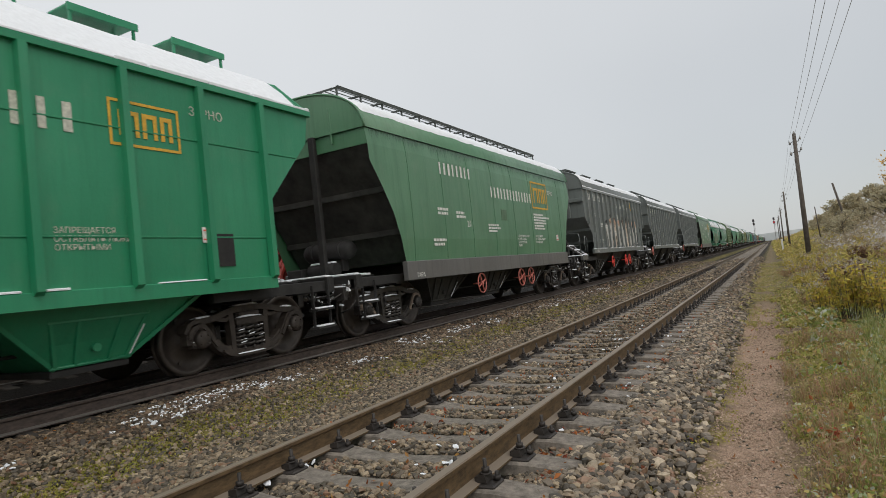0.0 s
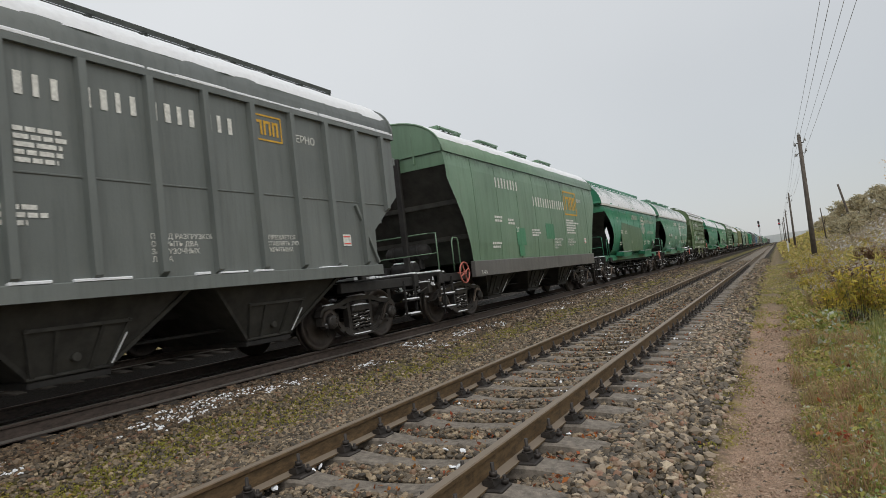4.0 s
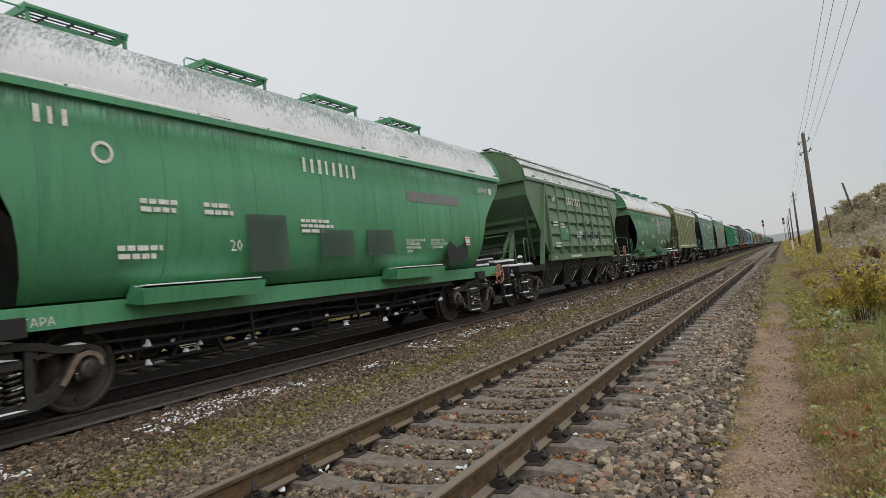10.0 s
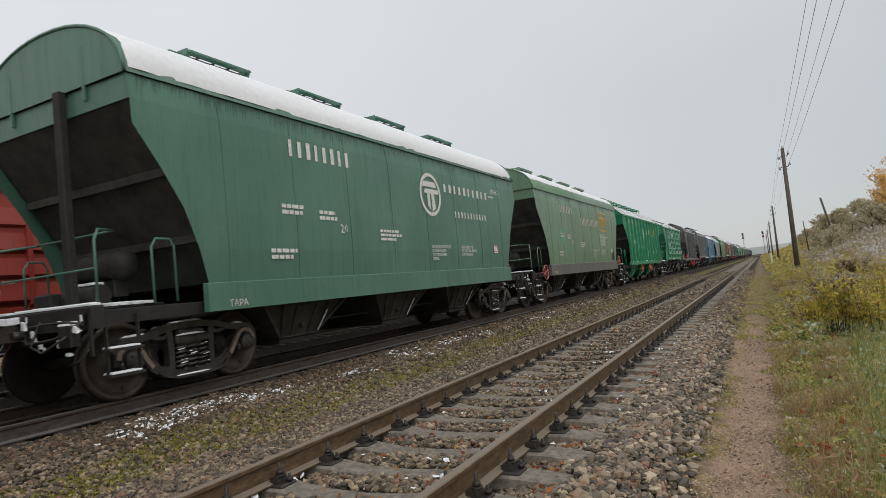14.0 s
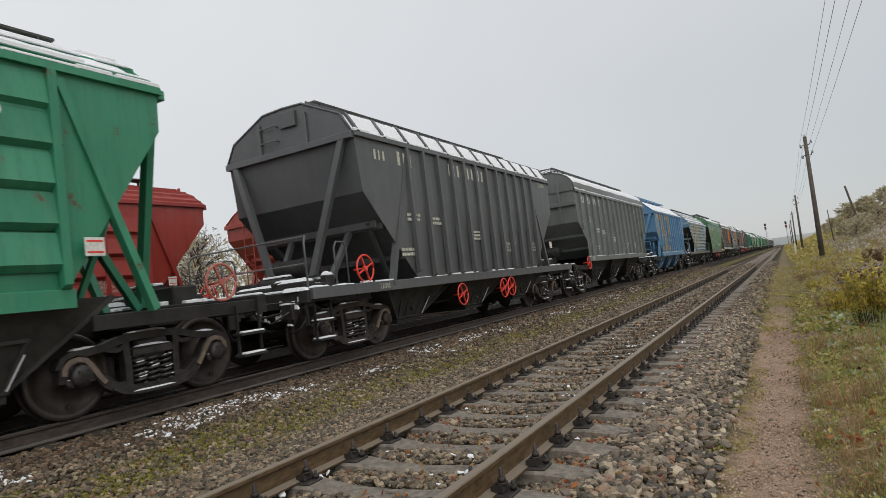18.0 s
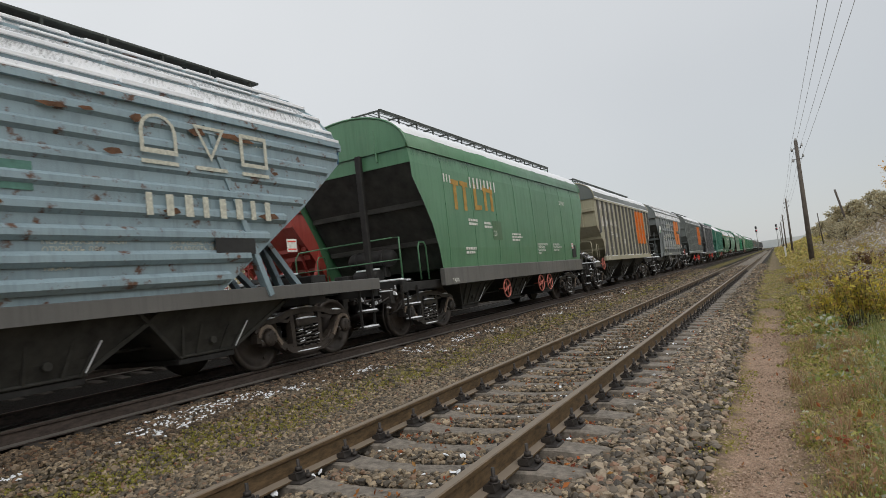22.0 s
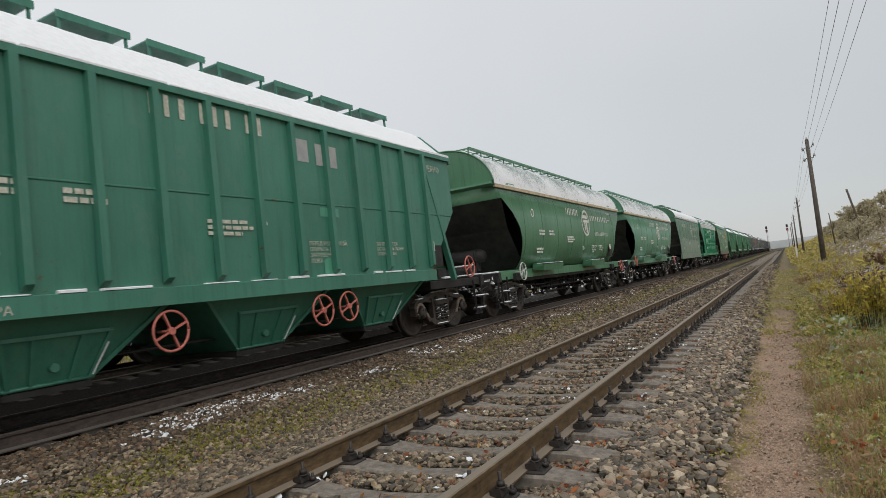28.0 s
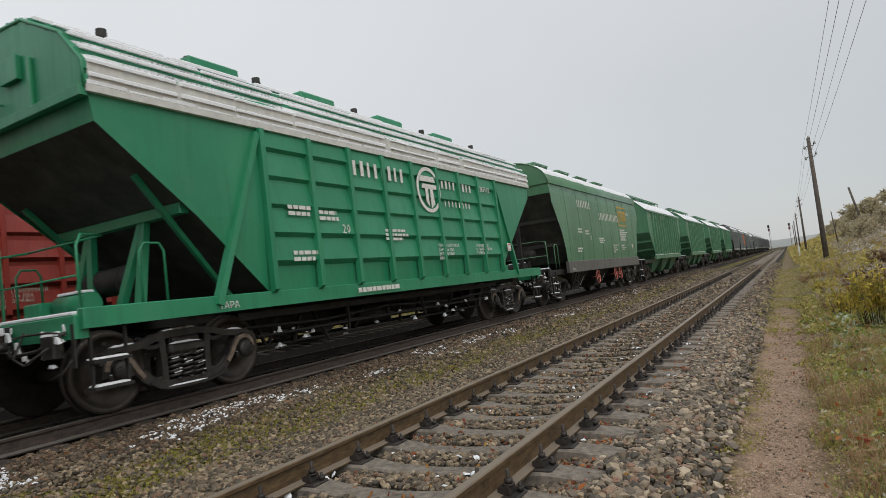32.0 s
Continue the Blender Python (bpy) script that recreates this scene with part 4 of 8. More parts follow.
    if kind == "ribbed":
        for a, b in ((2.08, 2.62), (L - 2.08, L - 2.62)):
            part("brace", ("side_brace", round(a, 2)), lambda: Geo().bar((.02, a, 1.44), (.02, b, 2.48), .07, .05), SILL_GREY if k == 23 else coat, w, at(1.56, 0, 0))
    if kind == "corrugated":
        for z in (1.42, 1.70, 1.98, 2.26, 2.54, 2.82, 3.10, 3.38):
            y = end_at(kind, z - .1) + .03
            for s in (-1, 1):
                part("corrugation", ("corrugation", round(y, 2)), lambda: Geo().hexa([(-.01, y, -.085), (.05, y, -.035), (.05, L - y, -.035), (-.01, L - y, -.085), (-.01, y, .085), (.05, y, .035), (.05, L - y, .035), (-.01, L - y, .085)]), coat, w, at(hw, 0, z) if s > 0 else at(-hw, L, z, 0, 0, 180))
    if kind in ("smooth", "tank"):
        for i in range(8):
            y = 2.4 + i * (L - 4.8) / 7
            part("weld_seam", ("weld_seam", kind), lambda: g_seam(kind), coat, w, at(0, y, 0))
    # ends
    zl = lv[1][0]
    for q in (0, 1):
        e = at() if q == 0 else at(0, L, 0, 0, 0, 180)
        if kind == "ribbed":
            for x in (-.95, -.35, .35, .95):
                part("end_rib", "end_rib", lambda: Geo().slab(-.045, .045, -.07, .0, 2.75, 4.25, .01), coat, w, e @ at(x, ye, 0))
            part("end_beam", "end_beam", lambda: Geo().slab(-1.56, 1.56, -.09, 0, 3.36, 3.50, .012), coat, w, e @ at(0, ye - .002, 0))
        elif kind == "smooth":
            for x in (-.8, .8):
                part("end_rib", "end_rib_thin", lambda: Geo().slab(-.02, .02, -.05, 0, 3.75, 4.45, .008), coat, w, e @ at(x, ye, 0))
            part("end_post", "end_post", lambda: Geo().slab(-.07, .07, -.10, 0, 1.15, 3.95, .012), DARK, w, e @ at(.35, ye - .03, 0))
        elif kind == "tank":
            part("end_lip", "end_lip", lambda: Geo().hexa([(-1.5, -.12, 3.54), (1.5, -.12, 3.54), (1.5, .02, 3.48), (-1.5, .02, 3.48), (-1.5, -.10, 3.60), (1.5, -.10, 3.60), (1.5, .02, 3.62), (-1.5, .02, 3.62)]), coat, w, e @ at(0, ye - .03, 0))
        if struts:
            yb2 = lv[-1][2]
            for x in (-1, 1):
                part("strut", ("strut_side", kind), lambda: Geo().bar((1.52, yb2 - .95, 1.12), (1.54, yb2 - .02, z0 - .12), .12, .09), coat, w, e @ (at() if x > 0 else Matrix.Diagonal((-1, 1, 1, 1))))
                flip = e @ (at() if x > 0 else Matrix.Diagonal((-1, 1, 1, 1)))
                zs2 = max(2.25, zl - .95)
                ym = end_at(kind, zs2)
                if kind in LONG_STRUTS:
                    part("strut", ("strut_long", kind), lambda: Geo().bar((.40, 1.75, 1.15), (1.36, ye - .04, z0 - .06), .13, .10), coat, w, flip)
                    part("strut", ("strut_inner", kind), lambda: Geo().bar((.62, 1.95, 1.15), (.75, ym, zs2), .10, .09), coat, w, flip)
                else:
                    part("strut", ("strut_end", kind), lambda: Geo().bar((.72, 1.75, 1.15), (.62, ym - .02, zs2), .12, .09), coat, w, flip)
                    part("strut", ("strut_low", kind), lambda: Geo().bar((.28, 1.75, 1.15), (.60, ym - .02, zs2), .12, .09), coat, w, flip)
                part("brace", ("strut_brace", kind), lambda: Geo().bar((1.05, yb2 - .3, 1.2), (1.25, end_at(kind, zl - .5), zl - .5), .07, .06), coat, w, flip)
            part("slope_beam", ("slope_beam", kind), lambda: Geo().slab(-1.42, 1.42, ym - .08, ym + .06, zs2 - .02, zs2 + .12, .012), coat, w, e)
            part("end_beam", ("end_beam", kind), lambda: Geo().slab(-hw - .02, hw + .02, -.10, .0, z0 - .09, z0 + .03, .012), coat, w, e @ at(0, ye, 0))
            part("end_plate", "end_plate", lambda: Geo().slab(-.19, .19, -.07, 0, 0, .30, .012), coat, w, e @ at(.15, ye - .04, z0 + .42))
            for x in (-.62, .55):
                part("end_rib", ("end_rib_short", kind), lambda: Geo().slab(-.04, .04, -.05, 0, z0 + .03, z0 + .62, .01), coat, w, e @ at(x, ye - .04, 0))
            for z in (.22, .5):
                part("grab_rail", "end_grab", lambda: Geo().tube([(-.2, 0, 0), (-.2, -.09, .0), (.2, -.09, 0), (.2, 0, 0)], .014, 5), coat, w, e @ at(-.35, ye - .04, z0 + z))
        part("platform", "platform", g_platform, coat if kind == "grid_long" else DARK, w, e)
        tagged(part("platform_snow", "platform_snow", g_platform_snow, SNOW, w, e), "snow on the end platform", kind="stuff")
        part("coupler", "coupler", g_coupler, CAST_BROWN, w, e)
        if not near:
            continue
        if (kind == "ribbed" and (q == 1 or k != 19)) or (q == 1 and (kind in ("sloped", "gable") or k == 0)):
            stair = part("stair", "stair", g_stair, SILL_GREY, w, e, "short side stair with snowy treads")
            tagged(part("stair_snow", "stair_snow", g_stair_snow, SNOW, stair), "thick snow on the treads", kind="stuff")
        elif q == 1 or kind not in ("tank", "smooth", "gable_long", "grid_long", "ribbed"):
            gear = part("hand_brake_gear", "deck_gear", g_deck_gear, DARK, w, e, "dark hand brake gear on the end platform")
            tagged(part("gear_snow", "deck_snow", g_deck_snow, SNOW, gear), "thick snow lying on the gear", kind="stuff")
        clutter = tagged(part("piping", "head_clutter", g_head_clutter, CAST, w, e), "thin air pipes and cocks at the headstock", kind="stuff")
        tagged(part("pipe_snow", "head_snow", g_head_snow, SNOW, clutter), "clots of snow on the pipes", kind="stuff")
        if q == 1 and (kind in ("tank", "gable", "gable_long", "grid", "grid_gable") or k == 15) and k < 90 and k not in (0, 20):
            part("handwheel", "handwheel", g_handwheel, PINK, w, at(1.56, 13.58, 1.0 if kind == "tank" else 1.38), "faded red brake handwheel")
        part("brake_hose", "brake_hose", g_hose, DARK, w, e)
        for x in (-1.42, 1.42):
            st = part("step", "step", g_step, DARK, w, e @ at(x, .86, 0))
            tagged(part("step_snow", "step_snow", g_step_snow, SNOW, st), "thin snow on the treads", kind="stuff")
        if q == 0:
            if kind not in ("sloped", "smooth") and k not in (19, 28, 29):
                part("ladder", ("ladder", kind), lambda: g_ladder(z0 + .55 - 1.2), coat, w, e @ at(-.45, min(ye, 1.9) - .16, 1.2))
            if k in (1, 19, 28, 29, 30):
                continue
            part("platform_rail", "platform_rail", lambda: g_platform_rail(1.38), coat, w, e)
            for x in (-.64, -.26) if kind in ("ribbed", "tank", "grid_gable") else ():
                part("grab_rail", "end_hoop", g_end_hoop, coat, w, e @ at(x, ye - .14, roof_line(kind)[len(roof_line(kind)) // 2][1] - .16))
    # underframe
    part("underframe", ("underframe", kind), lambda: g_underframe(L), DARK, w)
    if kind in ("tank", "grid_long"):
        part("brake_gear", "brake_gear", g_brake_gear, DARK, w)
        tagged(part("brake_snow", "brake_snow", g_brake_snow, SNOW, w), "clots of snow on the brake gear", kind="stuff")
        for y in (4.35, 9.6) if kind == "tank" else ():
            st = part("side_step", "side_step", lambda: Geo().hexa([(1.25, -.92, 1.16), (1.62, -.92, 1.12), (1.62, .92, 1.12), (1.25, .92, 1.16), (1.30, -.86, 1.37), (1.66, -.95, 1.30), (1.66, .95, 1.30), (1.30, .86, 1.37)]), coat, w, at(0, y, 0))
            part("step_snow", "side_step_snow", lambda: Geo().slab(1.42, 1.64, -.9, .9, 1.335, 1.35, .006), SNOW, st)
    if kind in ("ribbed", "olive", "gable", "gable_long", "sloped"):
        tagged(part("sill_snow", ("sill_snow", kind), lambda: g_sill_snow(kind), SNOW, w, None), "thin snow along the side sill", kind="stuff")
    if k == 21:
        for q in (0, 1):
            line = [(x * .985, z - .01) for x, z in roof_line(kind)] + [(-hw + .03, 3.28), (hw - .03, 3.28)]
            part("end_panel", "blue_end_panel", lambda: Geo().loft([[(x, ye - .052, z) for x, z in line], [(x, ye - .045, z) for x, z in line]], True, True, False), BLUE, w, at() if q == 0 else at(0, L, 0, 0, 0, 180), "blue panel on the wagon's end")
    if k == 31:
        part("roof_band", "roof_band", lambda: Geo().slab(1.555, 1.575, ye, L - ye, 3.70, 3.97, .006), GREY_TRIM, w, None, "white band below the roof")
    n = B["funnels"]
    if n:
        # dark funnels: grime and underside shade share one colour
        dark_low = coat if kind in ("gable", "gable_long") else SOOT_SHADE
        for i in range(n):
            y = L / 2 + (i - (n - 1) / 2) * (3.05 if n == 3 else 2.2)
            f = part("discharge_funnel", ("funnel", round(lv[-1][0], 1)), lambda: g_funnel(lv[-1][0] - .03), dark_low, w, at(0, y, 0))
            if not near:
                continue
            part("outlet", "outlet", g_outlet, DARK, f)
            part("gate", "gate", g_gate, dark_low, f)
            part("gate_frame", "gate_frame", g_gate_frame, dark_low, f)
            part("gate_snow", "gate_snow", g_gate_snow, SNOW, f)
    part("air_tank", "air_tank", g_air_tank, DARK, w, at(0, 1.62, 1.72) if kind in ("smooth", "tank", "ribbed") else at(-.2, 2.0, 1.62))
    for y, z, c in (wheels if wheels is not None else [(2.0, 1.15, PINK), (5.6, .92, PINK), (9.4, .92, PINK), (10.3, .92, PINK)]):
        part("handwheel", "handwheel", g_handwheel, c, w, at(1.56, y, z), "red handwheel" if c in (RED, PINK) else "pale handwheel")
    if k in (8, 24):
        part("brake_rod", "brake_rod", lambda: Geo().cyl((1.50, 5.6, .95), (1.50, 9.1, .98), .018, None, 6).slab(1.44, 1.54, 6.5, 6.75, .86, 1.02, .01), coat, w)
    # roof
    za = roof_line(kind)[len(roof_line(kind)) // 2][1]
    if top == "hatches":
        for i in range(4):
            y = L / 2 + (i - 1.5) * 2.6
            hm = coat if kind != "ribbed" else WALK
            ht = part("hatch", "hatch", g_hatch, hm, w, at(.2, y, za + (.10 if kind == "ribbed" else .05 if kind == "smooth" else .0)))
            part("tray_frame", "hatch_frame", g_hatch_frame, hm, ht)
            tagged(part("grating", "hatch_grating", g_hatch_grating, WALK, ht), "dark open grating", kind="stuff")
            for lx, ly in ((.34, -.62), (.34, .62)):
                part("leg", "hatch_leg", g_hatch_leg, hm, ht, at(lx, ly, 0))
            part("grab_rail", "grab_rail", g_hoop, coat, w, at(.45, y - .95, za - .10))
    elif top == "walkway":
        part("walkway", ("walkway", kind), lambda: g_walkway(ye + .55, L - ye - .55), coat if kind == "tank" else WALK, w, at(.25, 0, za - (.10 if kind == "tank" else -.04)), "dark open-grid walkway")
        part("grab_rail", "grab_rail", g_hoop, coat, w, at(.45, L - ye - .4, za - .06))
    elif top == "planks":
        for i in range(8):
            y = ye + 1.1 + i * (L - 2 * ye - 2.2) / 7
            part("roof_board", "roof_board", g_plank, coat, w, at(.22, y, za + .02))
    elif top == "knobs":
        for i in range(9):
            y = ye + 1.0 + i * (L - 2 * ye - 2.0) / 8
            part("vent", "vent", lambda: Geo().cyl((0, 0, -.05), (0, 0, .20), .08, .07, 10), DARK, w, at(.35, y, za))
        for i in range(4):
            part("hatch", "hatch_low", lambda: Geo().slab(-.35, .35, -.5, .5, .06, .20, .03), coat, w, at(.1, L / 2 + (i - 1.5) * 2.5, za))
    elif top == "rail":
        part("ridge_board", ("ridge", kind), lambda: g_ridge(ye, L), coat if kind == "olive" or k == 8 else WALK, w, at(.22, 0, za + .03))
    for y in (2.11, L - 2.11):
        bogie(w, y, k, near)
    letter(w, k, kind, brand, near)
    return w


def g_sill_snow(kind):
    g = Geo()
    r = random.Random(3)
    a, b, ys = BODY[kind]["sill"]
    h2 = BODY[kind]["levels"][-1][1]
    y = max(ys, .6)
    if kind == "olive":
        for i in range(10):
            a0, b0 = 3.2 + i * .832 + .06, 3.2 + (i + 1) * .832 - .06
            g.hexa([(h2 - .02, a0, b), (h2 + .05, a0, b), (h2 + .05, b0, b), (h2 - .02, b0, b), (h2 - .02, a0, b + .16), (h2 + .01, a0, b + .14), (h2 + .01, b0, b + .05), (h2 - .02, b0, b + .07)])
    while y < LEN[kind] - max(ys, .6) - .3:
        n = r.uniform(.15, .7)
        if r.random() < .75:
            g.slab(h2 - .03, h2 + .055, y, y + n, b, b + r.uniform(.012, .035), .01)
        y += n + r.uniform(.03, .3)
    return g


def g_rib_snow(ye, x, L):
    g = Geo()
    r = random.Random(int(x * 40))
    y = ye
    while y < L - ye - .3:
        n = r.uniform(.5, 1.8)
        e = min(y + n, L - ye)
        h = r.uniform(.03, .07)
        g.slab(-.05, .06, y, e, .03, .03 + h, .018)
        y = e + r.choice((.02, .05, .18))
    return g


def g_brake_snow():
    g = Geo()
    r = random.Random(21)
    for i in range(34):
        y, x, z = r.uniform(3.3, L - 3.3), r.uniform(.6, 1.08), r.uniform(.34, .62)
        a, b, c = r.uniform(.02, .07), r.uniform(.03, .16), r.uniform(.01, .09)
        g.hexa([(x, y, z), (x + a, y + .01, z), (x + a, y + b, z), (x, y + b, z), (x + .01, y + .02, z + c), (x + a * .7, y + .03, z + c), (x + a * .6, y + b * .7, z + c), (x + .01, y + b * .7, z + c)])
    return g


def g_ridge(ye, L):
    """A narrow ridge board on short brackets."""
    g = Geo().slab(-.16, .16, ye + .5, L - ye - .5, .13, .165, .008)
    for i in range(13):
        y = ye + .7 + (L - 2 * ye - 1.4) * i / 12
        for x in (-.13, .13):
            g.bar((x, y, -.06), (x, y, .14), .05, .03)
    return g


def g_melt(kind):
    """Thin runs of meltwater of uneven length below the eave."""
    g = Geo()
    z0, _, ye = BODY[kind]["levels"][0]
    r = random.Random(12)
    y, top = ye + .12, z0 - (.06 if kind != "smooth" else -.02)
    while y < LEN[kind] - ye - .2:
        d = r.uniform(.018, .06)
        h = max(.03, .17 + .16 * noise.noise(Vector((y * .9, 3, 0))) + r.uniform(-.09, .12))
        zs2 = [top, top - h * .5, top - h]
        ws = [d * 1.1, d * .7, d * .08]
        x = [half_width(kind, z) + .0045 for z in zs2]
        for i in (0, 1):
            g.add([(x[i], y, zs2[i]), (x[i], y + ws[i], zs2[i]), (x[i + 1], y + ws[i + 1], zs2[i + 1]), (x[i + 1], y, zs2[i + 1])], [(0, 1, 2, 3)])
        y += d * r.uniform(.8, 1.15)
    return g


def g_eave_snow(hw, ye, z, L):
    g = Geo()
    r = random.Random(8)
    y = ye - .02
    while y < L - ye - .05:
        e = min(y + r.uniform(.3, 1.1), L - ye + .02)
        g.slab(hw - .05, hw + .055, y, e, z, z + r.uniform(.03, .055), .014)
        y = e + r.choice((0, 0, .01, .04))
    return g


def g_seam(kind):
    g = Geo()
    lv = BODY[kind]["levels"]
    for (a, wa, _), (b, wb, _) in zip(lv, lv[1:]):
        g.bar((wa + .001, 0, a), (wb + .001, 0, b), .012, .008)
    return g


def g_belly(kind, pts):
    """A painted or bared field that follows the curve of the side; pts is its outline in (y, z)."""
    g = Geo()
    lo, hi = min(z for _, z in pts), max(z for _, z in pts)
    n = 14
    rows = []
    for i in range(n + 1):
        z = lo + .002 + (hi - lo - .004) * i / n
        cut = [a + (b - a) * (z - c) / (d - c) for (a, c), (b, d) in zip(pts, pts[1:] + pts[:1]) if (c - z) * (d - z) < 0]
        rows.append((min(cut), max(cut), z))
    for (a, b, z), (c, d, q) in zip(rows, rows[1:]):
        x, v = half_width(kind, z) + .006, half_width(kind, q) + .006
        g.add([(x, a, z), (x, b, z), (v, d, q), (v, c, q)], [(0, 1, 2, 3)])
    return g


def patch_of(*a):
    return tagged(part(*a), kind="stuff")


def letter(w, k, kind, brand, near):
    """Painted marks on the side towards the near track."""
    X = lambda z: max(half_width(kind, z), half_width(kind, z + .25)) + .007 if not "grid" in kind else BODY[kind]["levels"][0][1] + .058
    ink = WHITE if k % 3 else CREAM
    ribbed = BODY[kind]["ribs"] > 0
    r = random.Random(k)
    zt = 3.28 if kind != "tank" else 2.98
    bars = lambda n, h, y, z, m=ink: patch_of("lettering", ("bars", n, h), lambda: g_bars(n, h, h * .56, h * .2), m, w, at(X(z), y, z))
    block = lambda widths, h, y, z: patch_of("lettering", ("lines", tuple(widths), h), lambda: g_lines(widths, h, h * 1.6), ink, w, at(X(z), y, z))
    # the wagon's number, the owner's name, the emblem
    row = lambda n, h, lw, total, y, z, m=ink: patch_of("lettering", ("row", n, h, total), lambda: spaced(n, h, lw, total), m, w, at(X(z), y, z))
    groups = ((3, 1.76), (3, 2.56), (3, 3.38), (2, 4.20)) if kind == "ribbed" else ((3, 2.3), (3, 3.36), (3, 4.40), (2, 5.46)) if kind == "gable_long" else ((3, 3.34), (3, 5.46), (3, 6.20), (2, 6.98)) if kind in ("gable", "sloped") else ((3, 3.45), (3, 5.26), (3, 6.10), (2, 6.92)) if kind == "olive" else ((4, 5.40), (4, 6.27)) if ribbed else ((8, 3.75),)
    if kind == "tank":
        groups = ((8, 6.38),)
    zn = 3.14 if "grid" in kind else 3.46 if ribbed else 3.29 if kind != "tank" else 3.06
    for n, y in groups:
        bars(n, .28 if kind != "tank" else .24, y, zn - (.10 if kind == "tank" else 0))
    if brand == "amber":
        if ribbed:
            for n, y in (((3, 6.72), (4, 7.44), (4, 8.27), (3, 9.09)) if kind == "ribbed" else ((3, 6.62), (4, 7.45), (4, 8.50), (3, 9.56))):
                bars(n, .24 if kind == "ribbed" else .34, y, 3.33 if kind == "ribbed" else 2.95)
            part("emblem", ("frame_emblem_small", kind == "ribbed"), lambda: g_frame_emblem(.46 if kind == "ribbed" else .64), AMBER, w, at(X(3.4), 10.20 if kind == "ribbed" else 11.1, 3.54 if kind == "ribbed" else 3.16), "amber framed emblem")
            block([.5, .55, .5, .5, .45], .05, 6.7, 2.95)
        else:
            bars(14, .30, 6.55, 2.92)
            part("emblem", "frame_emblem", lambda: g_frame_emblem(1.0), AMBER, w, at(X(3.0), 10.48, 3.20), "amber framed emblem")
            block([.9, 1.5, 1.1, 1.15, .9, 1.0], .055, 9.75, 2.55)
        write("ЗЕРНО", .17, ink, w, X(zt), 10.74 if kind == "ribbed" else 11.74 if ribbed else 11.3, 3.42 if ribbed else 3.30)
    elif brand == "round":
        y0, ze = {"tank": (9.1 if k < 10 else 8.6, 2.73), "smooth": (8.4, 3.07), "olive": (7.93, 3.38)}.get(kind, (8.0, 3.08))
        part("emblem", "round_emblem", g_round_emblem, ink, w, at(X(2.8) + .006, y0, ze), "round white emblem")
        if kind in ("tank", "smooth"):
            row(10, .20, .19, 2.6, y0 + .66, ze + .12)
            row(3, .05, .3, .5, y0 + 3.28, ze + .2)
            row(11, .15, .11, 1.9, y0 + 1.15, ze - .46)
        else:
            row(4, .18, .13, .66, y0 + .55, ze + .08)
            row(4, .18, .13, .66, y0 + 1.37, ze + .08)
            row(8, .13, .09, 1.25, y0 + .62, ze - .32)
        write("ЗЕРНО", .17, ink, w, X(zn), 9.95 if kind == "olive" else 10.5 if ribbed else 11.9, zn - .75 if kind == "olive" else zn + .10)
    elif brand == "orange":
        for i, n in enumerate((3, 3, 4) if kind == "grid" else (4, 4, 4)):
            bars(n, .25, (4.62 if kind == "grid" else 3.05) + i * (.82 if kind == "grid" else .78), 2.46 if kind == "grid" else 2.80)
        part("emblem", "house_emblem", lambda: g_shape([(-.45, -.2), (-.2, .25), (.35, .25), (.5, 0), (.38, -.2)]), WHITE, w, at(X(2.9), 2.55, 2.92), "white and green emblem")
        part("emblem_patch", "house_green", lambda: g_shape([(-.16, -.2), (-.02, .04), (.2, .04), (.2, -.2)]), PATCH[2], w, at(X(2.9) + .002, 2.55, 2.92))
        for pts in ([(-1.37, .05), (-0.89, .88), (-0.05, .88), (-0.18, .0), (-0.05, -.90), (-0.89, -.90)], [(-0.05, .88), (0.16, .88), (-0.18, .0)], [(-0.18, .0), (0.25, -.90), (-0.05, -.90)], [(0.37, .88), (1.22, .88), (1.22, .15), (0.05, .15)], [(0.05, -.10), (1.22, -.10), (1.22, -.90), (0.46, -.90)]):
            part("emblem", ("orange", len(pts), pts[0]), lambda: g_shape(pts), ORANGE, w, at(X(2.7) + .002, 10.6 if kind == "ribbed" else 10.12, 2.88), "large orange emblem")
        if kind == "ribbed":
            for i in range(15):
                y = 1.62 + (L - 3.24) * i / 14
                if 9.3 < y < 11.84:
                    part("painted_rib", "painted_rib", lambda: Geo().box(-.084, .003, -.057, .057, 2.0, 3.74), ORANGE, w, at(half_width(kind, 2.6) + .086, y, 0), "rib painted orange across the emblem")
        if kind == "grid":
            for i in range(9):
                y = 3.36 + (LEN[kind] - 6.72) * i / 8
                if 8.9 < y < 11.4:
                    part("painted_rib", "painted_grid_rib", lambda: Geo().box(-.084, .003, -.057, .057, 2.0, 3.70), ORANGE, w, at(half_width(kind, 2.6) + .086, y, 0), "rib painted orange across the emblem")
        write("20", .26, ink, w, X(1.5), 3.95, 1.50)
    elif brand == "none":
        pass
    else:
        bars(3, .19, 3.83 if kind in ("grid", "grid_gable") else 2.55 if ribbed else 2.4, zn + .03)
        write("ЗЕРНО", .18, ink, w, X(zt), {"ribbed": 10.74, "gable": 11.95, "sloped": 11.35, "grid": 10.5, "grid_gable": 10.5, "tank": 12.75}.get(kind, 10.9), zn + (.2 if kind == "sloped" else 0))
        if kind == "tank":
            row(1, .16, .34, .34, 13.4, 3.06)
    special(w, k, X)
    if not near:
        return
